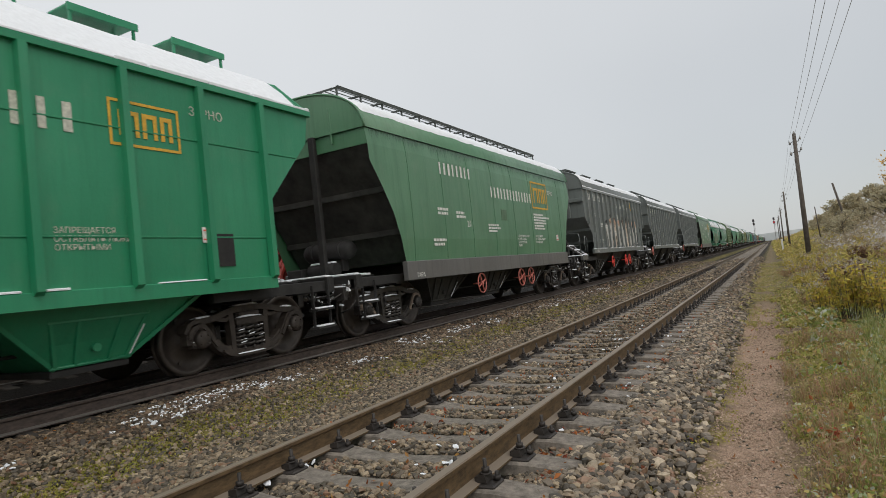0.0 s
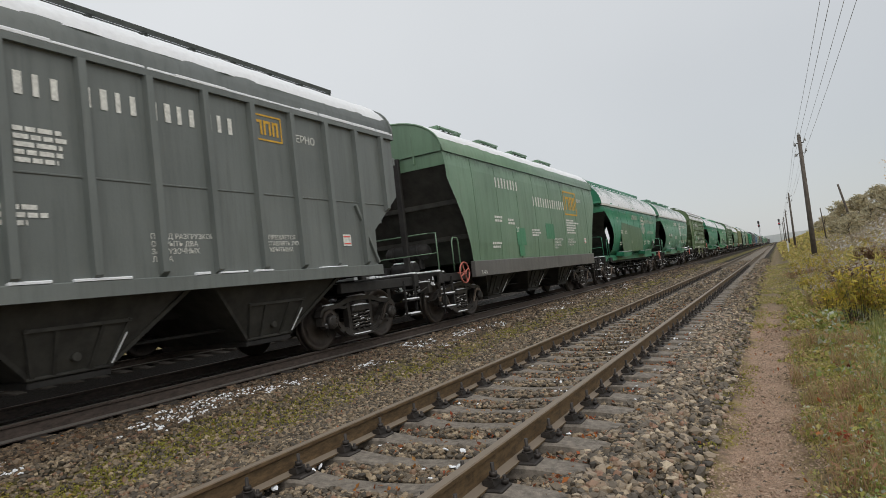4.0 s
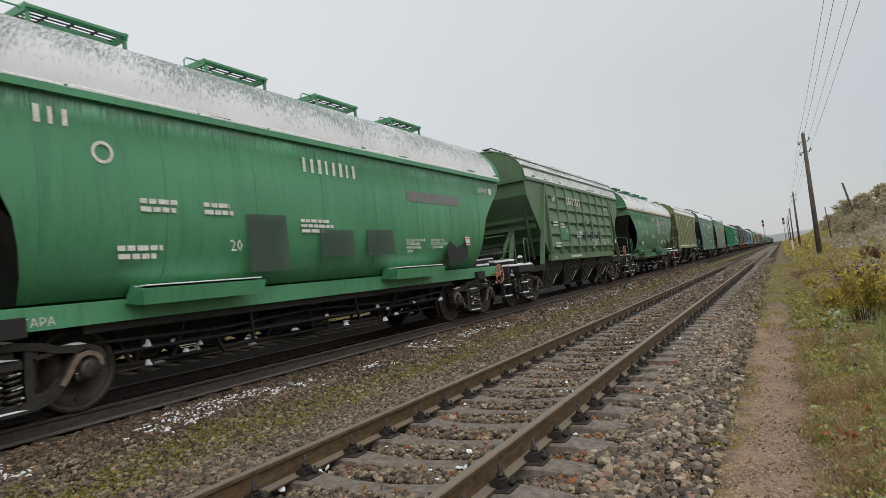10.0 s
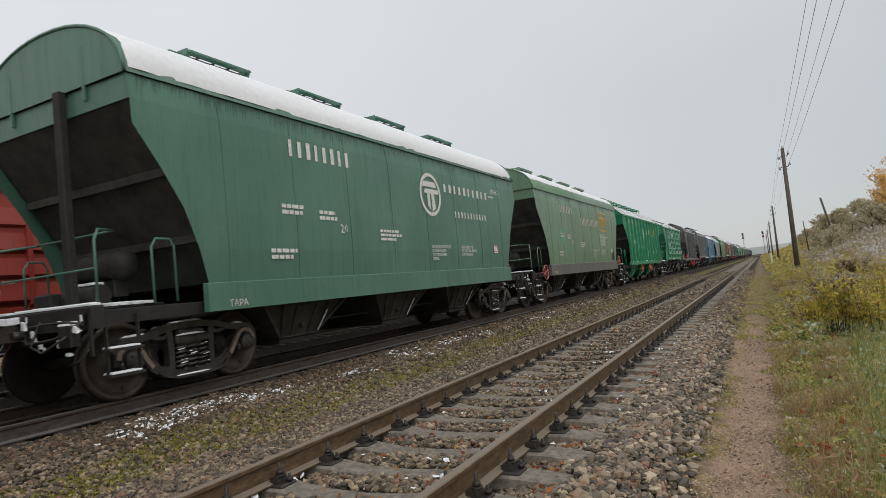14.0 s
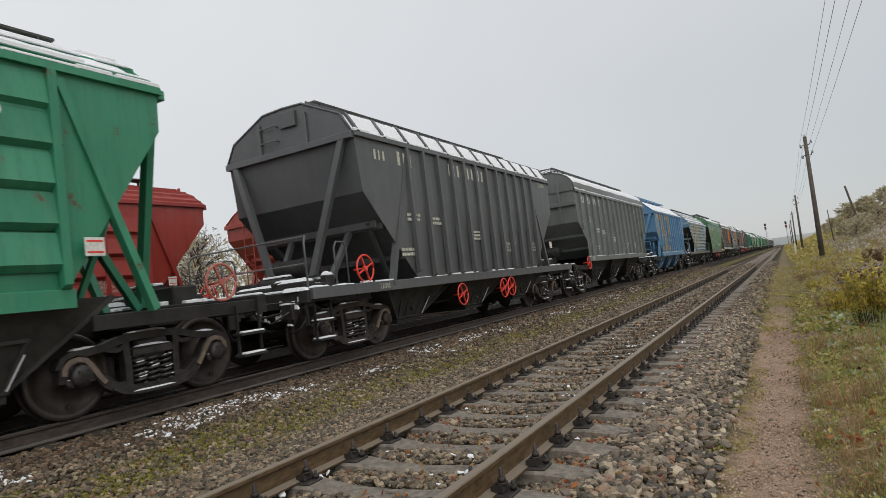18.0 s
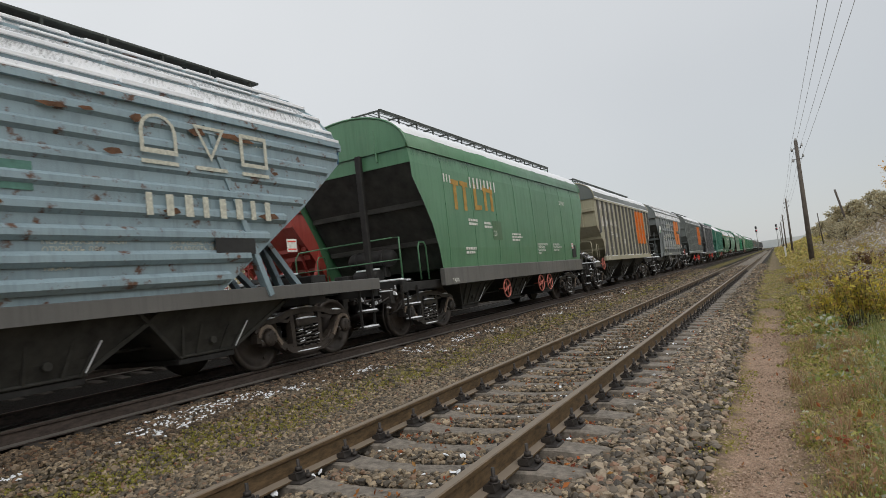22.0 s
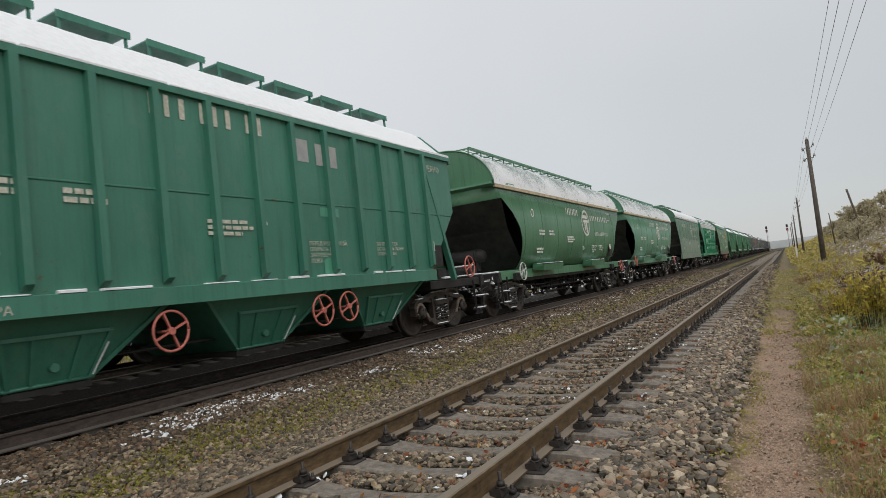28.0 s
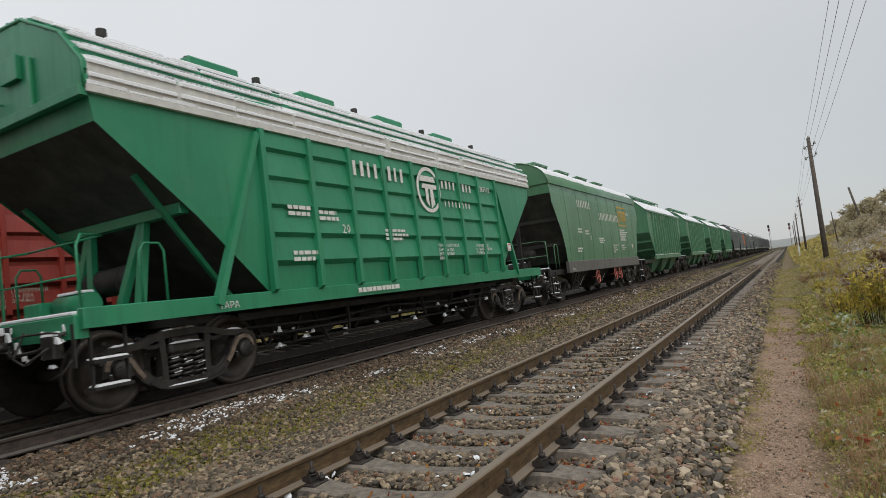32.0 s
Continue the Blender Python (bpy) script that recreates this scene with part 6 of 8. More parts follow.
# number, body, coat, label, roof, marks, snow, trim, sill, struts, handwheels
TRIO = [(5.55, .83, PINK), (8.3, .83, PINK), (8.95, .84, PINK)]
TRIO_LOW = [(5.54, .70, PINK), (8.3, .70, PINK), (9.1, .70, PINK)]
TRIO_RED = [(5.2, .80, RED), (8.0, .80, RED), (8.9, .80, RED)]
ONE = [(1.5, 1.10, PINK)]
NONE = []
PALE = [(5.4, .94, SILL_GREY), (6.02, .96, SILL_GREY), (8.6, .97, SILL_GREY)]
GREENISH = [(5.77, .92, KHAKI), (6.36, .94, KHAKI), (8.96, .95, KHAKI)]
TRAIN = [
    (0, "gable_long", GREEN_BRIGHT, "bright green ribbed grain hopper wagon with an amber emblem", "planks", "amber", SNOW, None, None, False, NONE),
    (1, "smooth", GREEN_LEAF, "green smooth-sided grain hopper wagon with a roof walkway", "walkway", "amber", SNOW, None, SILL_GREY, False, TRIO_LOW),
    (2, "ribbed", GREY, "grey ribbed grain hopper wagon with pale spray paint", "hatches", "amber", SNOW, None, None, False, TRIO_RED),
    (3, "ribbed", GREY, "grey ribbed grain hopper wagon with a roof walkway", "walkway", "amber", SNOW, None, None, False, ONE),
    (4, "ribbed", GREY, "grey ribbed grain hopper wagon with a roof walkway", "walkway", "amber", SNOW, None, None, False, ONE),
    (5, "smooth", GREEN_FADED, "faded green smooth-sided grain hopper wagon with four hatches", "hatches", "amber", SNOW, None, SILL_GREY, False, ONE),
    (6, "tank", GREEN_EMERALD, "emerald green round-bellied hopper wagon with a roof walkway", "walkway", "round", PATCHY_GREEN, GREY_TRIM, None, False, NONE),
    (7, "tank", GREEN_SEA, "sea green round-bellied hopper wagon with four hatches", "hatches", "round", PATCHY_GREEN, GREY_TRIM, None, False, NONE),
    (8, "grid", OLIVE, "olive green panelled hopper wagon on slanted struts", "rail", "", PATCHY_GREY, None, None, True, GREENISH),
    (9, "tank", GREEN_EMERALD, "emerald green round-bellied hopper wagon with scuffed patches", "hatches", "", PATCHY_GREY, None, None, False, NONE),
    (10, "tank", GREEN_GRASS, "emerald green round-bellied hopper wagon with four hatches", "hatches", "", PATCHY_GREEN, None, None, False, NONE),
    (11, "grid", MOSS, "moss green panelled hopper wagon on slanted struts", "rail", "", PATCHY_GREY, None, None, True, NONE),
    (12, "tank", GREEN_DEEP, "deep green round-bellied hopper wagon with a cream emblem", "hatches", "round", PATCHY_GREY, TRIM_CREAM, None, False, NONE),
    (13, "olive", KHAKI, "khaki green ribbed hopper wagon with open strutted ends", "rail", "round", SNOW, None, None, True, NONE),
    (14, "smooth", GREEN_DARK, "dark green smooth-sided hopper wagon with a round emblem", "hatches", "round", SNOW, None, None, False, NONE),
    (15, "smooth", GREEN_FADED, "faded green smooth-sided hopper wagon with a grey sill", "hatches", "amber", SNOW, None, SILL_GREY, False, ONE),
    (16, "gable_long", GREEN_BRIGHT, "bright green ribbed grain hopper wagon with roof boards", "planks", "amber", PATCHY_GREY, None, None, False, TRIO),
    (17, "grid_gable", GREEN_TEAL, "peeling teal panelled hopper wagon on slanted struts", "rail", "", SNOW, None, None, True, NONE),
    (18, "sloped", GREY_BLUE, "blue-grey ribbed hopper wagon with a snowy panelled roof", "rail", "", SNOW, None, None, True, [(1.94, 1.45, RED), (5.52, .74, RED), (7.87, .74, RED), (8.37, .75, RED)]),
    (19, "ribbed", GREY, "grey ribbed grain hopper wagon with an arched end", "walkway", "", SNOW, None, None, False, [(1.95, 1.18, RED)]),
    (20, "gable", BLUE, "sky blue ribbed hopper wagon with ochre stripes", "planks", "", SNOW, None, None, True, NONE),
    (21, "corrugated", BLUE_WORN, "rust-streaked blue-grey corrugated hopper wagon", "rail", "", PATCHY_GREY, None, SILL_GREY, True, NONE),
    (22, "smooth", GREEN_LEAF, "green smooth-sided hopper wagon with orange sprayed letters", "walkway", "", SNOW, None, SILL_GREY, False, TRIO_LOW),
    (23, "ribbed", BEIGE, "dusty beige ribbed hopper wagon with an orange emblem", "walkway", "orange", SNOW, None, None, False, ONE),
    (24, "grid", GREY_LIGHT, "ash grey panelled hopper wagon with an orange emblem", "rail", "orange", PATCHY_GREY, None, None, True, PALE),
    (25, "ribbed", GREY, "dark grey ribbed hopper wagon with an orange emblem", "hatches", "orange", SNOW, None, None, False, TRIO_RED),
    (26, "sloped", GREY_BLUE, "blue-grey ribbed hopper wagon with strutted ends", "rail", "", SNOW, None, None, True, TRIO_RED),
    (27, "gable", GREEN_PINE, "teal green ribbed hopper wagon with a gabled snowy roof", "planks", "", SNOW, None, None, True, TRIO),
    (28, "tank", GREEN_DEEP, "deep green round-bellied hopper wagon with a roof walkway", "walkway", "round", PATCHY_GREEN, TRIM_CREAM, None, False, [(1.95, 1.15, GREY_TRIM)]),
    (29, "tank", GREEN_SEA, "sea green round-bellied hopper wagon with a roof walkway", "walkway", "round", PATCHY_GREEN, TRIM_CREAM, None, False, [(1.95, 1.15, PINK)]),
    (30, "smooth", GREEN_MID, "green smooth-sided hopper wagon with a washed-out grey lower half", "hatches", "round", SNOW, GREY_TRIM, WASH, False, NONE),
    (31, "grid_long", GREEN_BRIGHT, "bright green panelled hopper wagon with a white roof band", "knobs", "round", PATCHY_GREY, GREY_TRIM, None, True, NONE),
    (32, "smooth", GREEN_LEAF, "green smooth-sided hopper wagon with an amber emblem", "hatches", "amber", SNOW, None, SILL_GREY, False, TRIO_LOW),
]
FAR = [("gable", GREEN_DEEP, "planks")] * 4 + [("ribbed", GREY, "walkway"), ("ribbed", GREY_LIGHT, "walkway"), ("ribbed", GREY, "hatches"), ("grid", GREY, "rail"), ("ribbed", GREY, "walkway"), ("ribbed", GREY, "walkway")] + [("ribbed", GREY_BLUE, "walkway")] * 5 + [("sloped", GREY_BLUE, "rail")] * 2
# how far a wagon stands off the even spacing
OFFSET = {0: 0.0, 1: 0.0, 2: .08, 3: -.11, 6: .0, 7: .05, 9: .05, 13: -.26, 17: -.14, 18: -.04, 19: -.66, 20: -.47, 21: .17, 22: .07, 25: .48, 27: -.19, 28: 0.0, 29: .18, 30: .59, 31: .8, 50: .8}
FLEET = []


def start_of(k):
    """Where the leading coupler of wagon k stands at the start."""
    ks = sorted(OFFSET)
    return 9.655 - 1.185 + (k - 1) * L + float(np.interp(k, ks, [OFFSET[q] for q in ks]))


for k, kind, coat, label, top, brand, snow, trim, sill_mat, struts, wheels in TRAIN:
    FLEET.append((k, wagon(k, kind, coat, label, top, brand, snow, trim, sill_mat, struts, wheels)))
for i, (kind, coat, top) in enumerate(FAR):
    tone = {"gable": "green", "grid": "grey panelled", "sloped": "blue-grey"}.get(kind, "grey ribbed")
    FLEET.append((33 + i, wagon(33 + i, kind, coat, tone + " hopper wagon towards the tail of the train", top, "orange" if i == 5 else "", SNOW, None, None, kind == "sloped", NONE, False)))


# ---- ground ----
def ground_z(x, y):
    """Height of the ground: ballast beds, path, verge, hillside."""
    pts = [(-60, .3), (-24, .1), (-17.4, -.1), (-15.9, -.10), (-12.1, -.10), (-10.2, -.14), (-9.6, -.06), (-6.6, -.08), (-5.9, -.16), (-5.2, -.27), (-4.6, -.27), (-4.2, -.23), (-3.95, -.225), (-3.75, -.27), (-3.35, -.265), (-3.1, -.246), (-2.1, -.246), (-1.85, -.27), (-1.45, -.265), (-1.22, -.215), (-1.0, -.25), (-.72, -.40), (-.55, -.455), (-.40, -.47), (.0, -.47), (.35, -.43), (1.2, -.36), (3.0, -.15), (5.0, .4), (8.0, 1.6), (12, 3.2), (18, 4.6), (40, 7.0), (90, 9.0), (400, 12.0)]
    z = float(np.interp(x, [p[0] for p in pts], [p[1] for p in pts]))
    if x > 2.0:
        z *= min(1.0, .35 + max(0, y) / 70)
        z += .25 * noise.noise(Vector((x * .3, y * .15, 0))) * min(1, (x - 2) / 4)
    return z


def build_ground():
    xs = sorted(set([-1500, -600, -250, -120, -80, -60, -45, -35, -28, -24, -20] + [round(-17 + i * .6, 2) for i in range(13)] + [round(-9.6 + i * .2, 2) for i in range(66)] + [3.8, 4.4, 5, 6, 7, 8, 10, 12, 14, 17, 20, 24, 30, 40, 60, 90, 160, 400, 900, 1800]))
    ys = [-400, -150, -60, -30, -15, -8] + [-5 + i * .25 for i in range(160)] + [35 + i * 1.0 for i in range(40)] + [76, 80, 85, 90, 97, 105, 115, 130, 150, 180, 220, 280, 360, 480, 650, 900, 1300, 2000, 3000]
    v = [(x, y, ground_z(x, y) + (.02 * noise.noise(Vector((x * 2.2, y * 2.2, 3))) if -10 < x < 4 else 0)) for y in ys for x in xs]
    n = len(xs)
    g = Geo()
    g.add(v, [(j * n + i, j * n + i + 1, (j + 1) * n + i + 1, (j + 1) * n + i) for j in range(len(ys) - 1) for i in range(n - 1)], True)
    return g


def ground_material():
    m = Mat("trackside_ground", 0.9, 0.0, 0.2)
    sep = m.n.new("ShaderNodeSeparateXYZ")
    m.l.new(m.co, sep.inputs[0])
    wob = m.mul(m.mul(m.noise(1.3, 4, 0.6), -.5, "ADD"), .55)
    x = m.mul(sep.outputs[0], wob, "ADD")
    grit = m.noise(26, 5, 0.7)
    vor = m.node("ShaderNodeTexVoronoi", Scale=17.0)
    m.l.new(m.co, vor.inputs["Vector"])
    # ground between loose stones painted near-black, as the shade of the gaps
    stone = m.mix(m.ramp(vor.outputs["Color"], .1, .9), (0.030, 0.025, 0.020, 1), (0.085, 0.070, 0.055, 1))
    stone = m.mix(m.ramp(vor.outputs["Distance"], .25, .6), stone, (0.022, 0.019, 0.016, 1))
    moss = m.mix(m.ramp(grit, .35, .65), (0.17, 0.14, 0.045, 1), (0.29, 0.25, 0.08, 1))
    fine = m.noise(120, 3, 0.6)
    earth = m.mix(m.ramp(fine, .36, .62), (0.16, 0.105, 0.074, 1), (0.50, 0.350, 0.250, 1))
    earth = m.mix(m.mul(m.ramp(m.noise(3, 5, .7), .5, .75), .55), earth, (0.22, 0.15, 0.10, 1))
    grass = m.mix(m.ramp(m.noise(34, 4, .7), .38, .62), (0.085, 0.068, 0.036, 1), (0.30, 0.24, 0.11, 1))
    grass = m.mix(m.mul(m.ramp(m.noise(4, 5, .7), .46, .58), .7), grass, (0.15, 0.105, 0.07, 1))
    hill = m.mix(m.ramp(m.noise(.5, 5, .7), .35, .65), (0.27, 0.20, 0.13, 1), (0.38, 0.31, 0.17, 1))
    band = lambda a, b: m.ramp(x, a, b)
    mossy = m.mul(m.mul(band(-6.15, -5.7), m.mul(band(-4.75, -5.2), 1.0)), m.ramp(m.noise(2.0, 5, .7), .36, .54))
    c = m.mix(m.mul(mossy, .8), stone, moss)
    fringe = m.mul(m.mul(band(-.95, -.62), band(-.30, -.45)), m.ramp(m.noise(4, 4, .7), .4, .6))
    c = m.mix(fringe, c, moss)
    c = m.mix(m.mul(band(-.66, -.48), m.ramp(m.noise(7, 5, .7), .2, .5)), c, earth)
    c = m.mix(band(-.48, -.40), c, earth)
    c = m.mix(m.mul(band(-.18, .06), m.ramp(m.noise(6, 5, .7), .28, .46)), c, grass)
    c = m.mix(m.mul(band(.12, .36), .9), c, grass)
    far = m.mul(m.mul(m.ramp(sep.outputs[1], 13.0, 21.0), m.mul(band(-.75, -.5), m.ramp(m.noise(2.5, 5, .7), .26, .5))), .9)
    c = m.mix(m.mul(far, band(3.0, 2.0)), c, m.mix(m.ramp(grit, .35, .65), (0.085, 0.07, 0.04, 1), (0.22, 0.18, 0.10, 1)))
    c = m.mix(band(3.0, 5.0), c, hill)
    # under the train and third track: near-black colour holds both oil and shade
    oil_and_shade = m.mul(m.mul(band(-6.75, -7.1), m.ramp(sep.outputs[0], -15.9, -15.5)), .85)
    c = m.mix(oil_and_shade, c, (0.010, 0.009, 0.008, 1))
    left = m.ramp(sep.outputs[0], -16.0, -18.0)
    c = m.mix(left, c, hill)
    m.colour(c).bump(m.mul(grit, m.mul(vor.outputs["Distance"], -1.2), "ADD"), .8, .03)
    return m.m


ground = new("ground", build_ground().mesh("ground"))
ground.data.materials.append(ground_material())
tagged(ground, "gravelly trackside ground with a trodden path and autumn verge", "ground", kind="structure")


# ---- tracks ----
def rail_section(g, x, y0, y1, z=0.0):
    p = [(-.075, -.18), (.075, -.18), (.075, -.168), (.012, -.150), (.009, -.045), (.036, -.030), (.037, -.006), (.028, 0), (-.028, 0), (-.037, -.006), (-.036, -.030), (-.009, -.045), (-.012, -.150), (-.075, -.168)]
    return g.prism([(x + a, z + b) for a, b in p], "y", y0, y1)


def rail_material(name, side, top):
    m = Mat(name, 0.6, 0.2)
    geo = m.n.new("ShaderNodeNewGeometry")
    sep = m.n.new("ShaderNodeSeparateXYZ")
    m.l.new(geo.outputs["Normal"], sep.inputs[0])
    streak = m.noise(1, 5, .7, m.scaled(3, 9, 30, False))
    body = m.mix(m.ramp(streak, .35, .7), tuple(c * .35 for c in side[:3]) + (1,), side)
    m.colour(m.mix(m.ramp(sep.outputs[2], .75, .95), body, top)).bump(m.noise(60, 4), .3, .003)
    return m.m


RAIL_RUST = rail_material("rusty_rail_steel", (0.185, 0.12, 0.06, 1), (0.23, 0.185, 0.14, 1))
RAIL_DARK = rail_material("dark_worn_rail_steel", (0.105, 0.078, 0.065, 1), (0.17, 0.155, 0.14, 1))
CONCRETE = plain("weathered_sleeper_concrete", (0.185, 0.16, 0.132, 1), 0.85, 0, .5, 16, .9, .008)
BOLT = plain("blackened_fastening_steel", (0.04, 0.034, 0.030, 1), .55, .3, .4, 12, .3, .003)
TIE_DARK = plain("dark_sleeper", (0.05, 0.042, 0.036, 1), .85, 0, .4, 6, .5, .006)


def g_sleeper():
    """Concrete sleeper: raised rail seats, lower waist, sloped ends."""
    g = Geo()
    rings = []
    for x, z, w in ((-1.35, -.235, .105), (-1.30, -.222, .115), (-.98, -.190, .125), (-.62, -.190, .125), (-.32, -.226, .108), (0, -.236, .104), (.32, -.226, .108), (.62, -.190, .125), (.98, -.190, .125), (1.30, -.222, .115), (1.35, -.235, .105)):
        rings.append([(x, -w - .035, -.42), (x, -w, z - .012), (x, -w + .02, z), (x, w - .02, z), (x, w, z - .012), (x, w + .035, -.42)])
    return g.loft(rings, True, True, False)


def g_fastening():
    """Base plate, clips and nutted bolts at one rail seat; the rail runs along y at x 0."""
    g = Geo()
    g.slab(-.19, .19, -.085, .085, -.196, -.172, .01)
    for s in (-1, 1):
        g.hexa([(s * .05, -.055, -.168), (s * .13, -.055, -.168), (s * .13, .055, -.168), (s * .05, .055, -.168), (s * .045, -.05, -.135), (s * .115, -.05, -.12), (s * .115, .05, -.12), (s * .045, .05, -.135)])
        g.cyl((s * .105, 0, -.17), (s * .105, 0, -.03), .013, None, 7)
        g.cyl((s * .105, 0, -.115), (s * .105, 0, -.085), .027, None, 6)
        g.lathe([(-.125, .04), (-.115, .04)], 10, "z", (s * .105, 0, 0))
        g.cyl((s * .165, .03, -.18), (s * .165, .03, -.115), .012, None, 7)
        g.cyl((s * .165, .03, -.165), (s * .165, .03, -.14), .026, None, 6)
    return g


def track(name, label, x, z, y0, y1, first, step, singles, rail_mat, tie=None):
    """A track with its rails; the sleepers of the near stretch are parts, the rest one mesh."""
    t = thing(name, label, "railway track", at(x, 0, z), kind="structure")
    tie = tie or CONCRETE
    for s in (-1, 1):
        g = rail_section(Geo(), s * GAUGE / 2, y0, y1)
        ob = new("rail", g.mesh("rail"))
        ob.data.materials.append(rail_mat)
        ob.parent = t
    i0 = int((y0 - first) / step)
    i1 = int((min(y1, 260) - first) / step)
    rest = Geo()
    model, clip = g_sleeper(), g_fastening()
    for i in range(i0, i1):
        y = first + i * step
        if singles[0] <= y <= singles[1]:
            r = random.Random(i)
            s = part("sleeper", "sleeper", g_sleeper, tie, t, at(r.uniform(-.015, .015), y, r.uniform(-.008, .004), 0, 0, r.uniform(-.5, .5)))
            for q in (-1, 1) if tie is CONCRETE else ():
                part("fastening", "fastening", g_fastening, BOLT, s, at(q * GAUGE / 2, 0, 0))
        else:
            rest.add([(a, b + y, c) for a, b, c in model.v], model.f)
            if y < 90 and tie is CONCRETE:
                for q in (-1, 1):
                    rest.add([(a + q * GAUGE / 2, b + y, c) for a, b, c in clip.v], clip.f)
    ob = new("sleeper_row", rest.mesh("sleeper_row"))
    ob.data.materials.append(tie)
    ob.parent = t
    tagged(ob, kind="stuff")
    return t


track("near_track", "rusty rails on concrete sleepers in grey ballast", X_NEAR, 0, -6, 900, 4.019, .5375, (1.0, 42.0), RAIL_RUST)
track("train_track", "dark worn rails under the passing train", X_TRAIN, Z_TRAIN, -30, 900, 4.2, .5435, (2.0, 18.0), RAIL_DARK, TIE_DARK)
track("third_track", "rails under the standing red wagon", X_THIRD, Z_TRAIN, -30, 300, 4.1, .5435, (0, 0), RAIL_DARK, TIE_DARK)


# ---- ballast ----
def stone_material(name="crushed_stone", f=(.85, .74, .57)):
    tone = lambda c: tuple(min(.9, a * b) for a, b in zip(c[:3], f)) + (1,)
    m = Mat(name, 0.6, 0.0, 0.5)
    geo = m.n.new("ShaderNodeNewGeometry")
    rp = m.n.new("ShaderNodeValToRGB")
    cr = rp.color_ramp
    cr.elements[0].position, cr.elements[0].color = 0.0, tone((0.050, 0.045, 0.040, 1))
    cr.elements[1].position, cr.elements[1].color = 1.0, tone((0.52, 0.47, 0.40, 1))
    for p, c in ((.25, (0.105, 0.095, 0.084, 1)), (.5, (0.19, 0.165, 0.138, 1)), (.68, (0.28, 0.24, 0.195, 1)), (.76, (0.25, 0.145, 0.105, 1)), (.80, (0.30, 0.275, 0.245, 1)), (.92, (0.38, 0.33, 0.27, 1))):
        e = cr.elements.new(p)
        e.color = tone(c)
    m.l.new(geo.outputs["Random Per Island"], rp.inputs[0])
    n = m.noise(45, 4, .7)
    m.colour(m.mix(m.mul(m.ramp(n, .4, .7), .35), rp.outputs[0], (0.07, 0.065, 0.055, 1))).bump(n, .5, .006)
    return m.m


def grit_material():
    m = Mat("path_grit", 0.85, 0.0, 0.25)
    geo = m.n.new("ShaderNodeNewGeometry")
    m.colour(m.mix(geo.outputs["Random Per Island"], (0.22, 0.155, 0.11, 1), (0.50, 0.375, 0.285, 1)))
    return m.m


def zs(x, y):
    return np.array([ground_z(a, b) for a, b in zip(x, y)])


GRIT = grit_material()
STONE = stone_material()
STONE_RUSTY = stone_material("brake_dust_ballast", (0.62, 0.50, 0.37))
PHI = (1 + 5 ** .5) / 2
ICO = np.array([(-1, PHI, 0), (1, PHI, 0), (-1, -PHI, 0), (1, -PHI, 0), (0, -1, PHI), (0, 1, PHI), (0, -1, -PHI), (0, 1, -PHI), (PHI, 0, -1), (PHI, 0, 1), (-PHI, 0, -1), (-PHI, 0, 1)]) / math.hypot(1, PHI)
ICO_F = np.array([(0, 11, 5), (0, 5, 1), (0, 1, 7), (0, 7, 10), (0, 10, 11), (1, 5, 9), (5, 11, 4), (11, 10, 2), (10, 7, 6), (7, 1, 8), (3, 9, 4), (3, 4, 2), (3, 2, 6), (3, 6, 8), (3, 8, 9), (4, 9, 5), (2, 4, 11), (6, 2, 10), (8, 6, 7), (9, 8, 1)])


CUBE = np.array([(x, y, z) for z in (-.72, .72) for y in (-.72, .72) for x in (-.72, .72)])
CUBE_F = np.array([(0, 2, 3), (0, 3, 1), (4, 5, 7), (4, 7, 6), (0, 1, 5), (0, 5, 4), (2, 6, 7), (2, 7, 3), (0, 4, 6), (0, 6, 2), (1, 3, 7), (1, 7, 5)])


def stones(name, label, centres, sizes, mat, flat=.7, rough=False):
    """Many small stones in one mesh."""
    n = len(centres)
    r = np.random.RandomState(len(name) * 7 + n % 97)
    base, faces = (CUBE, CUBE_F) if rough else (ICO, ICO_F)
    c = len(base)
    v = base[None] * (1 + r.uniform(-.20, .20, (n, c, 1))) + r.uniform(-.15, .15, (n, c, 3))
    v = v * np.stack([r.uniform(.75, 1.3, n), r.uniform(.75, 1.3, n), r.uniform(.55, .95, n) * flat / .7], -1)[:, None]
    a, b = r.uniform(0, 6.283, n), r.uniform(-.9, .9, n)
    ca, sa, cb, sb = np.cos(a)[:, None], np.sin(a)[:, None], np.cos(b)[:, None], np.sin(b)[:, None]
    y = v[..., 1] * cb - v[..., 2] * sb
    z = v[..., 1] * sb + v[..., 2] * cb
    v = np.stack([v[..., 0] * ca - y * sa, v[..., 0] * sa + y * ca, z], -1) * np.asarray(sizes)[:, None, None] + np.asarray(centres)[:, None]
    f = (faces[None] + (np.arange(n) * c)[:, None, None]).reshape(-1, 3)
    me = bpy.data.meshes.new(name)
    me.vertices.add(n * c)
    me.vertices.foreach_set("co", v.astype(np.float32).ravel())
    me.loops.add(len(f) * 3)
    me.loops.foreach_set("vertex_index", f.astype(np.int32).ravel())
    me.polygons.add(len(f))
    me.polygons.foreach_set("loop_start", np.arange(0, len(f) * 3, 3, dtype=np.int32))
    me.update(calc_edges=True)
    me.validate()
    me.shade_flat()
    me.materials.append(mat)
    return tagged(new(name, me), label, "gravel", kind="stuff")


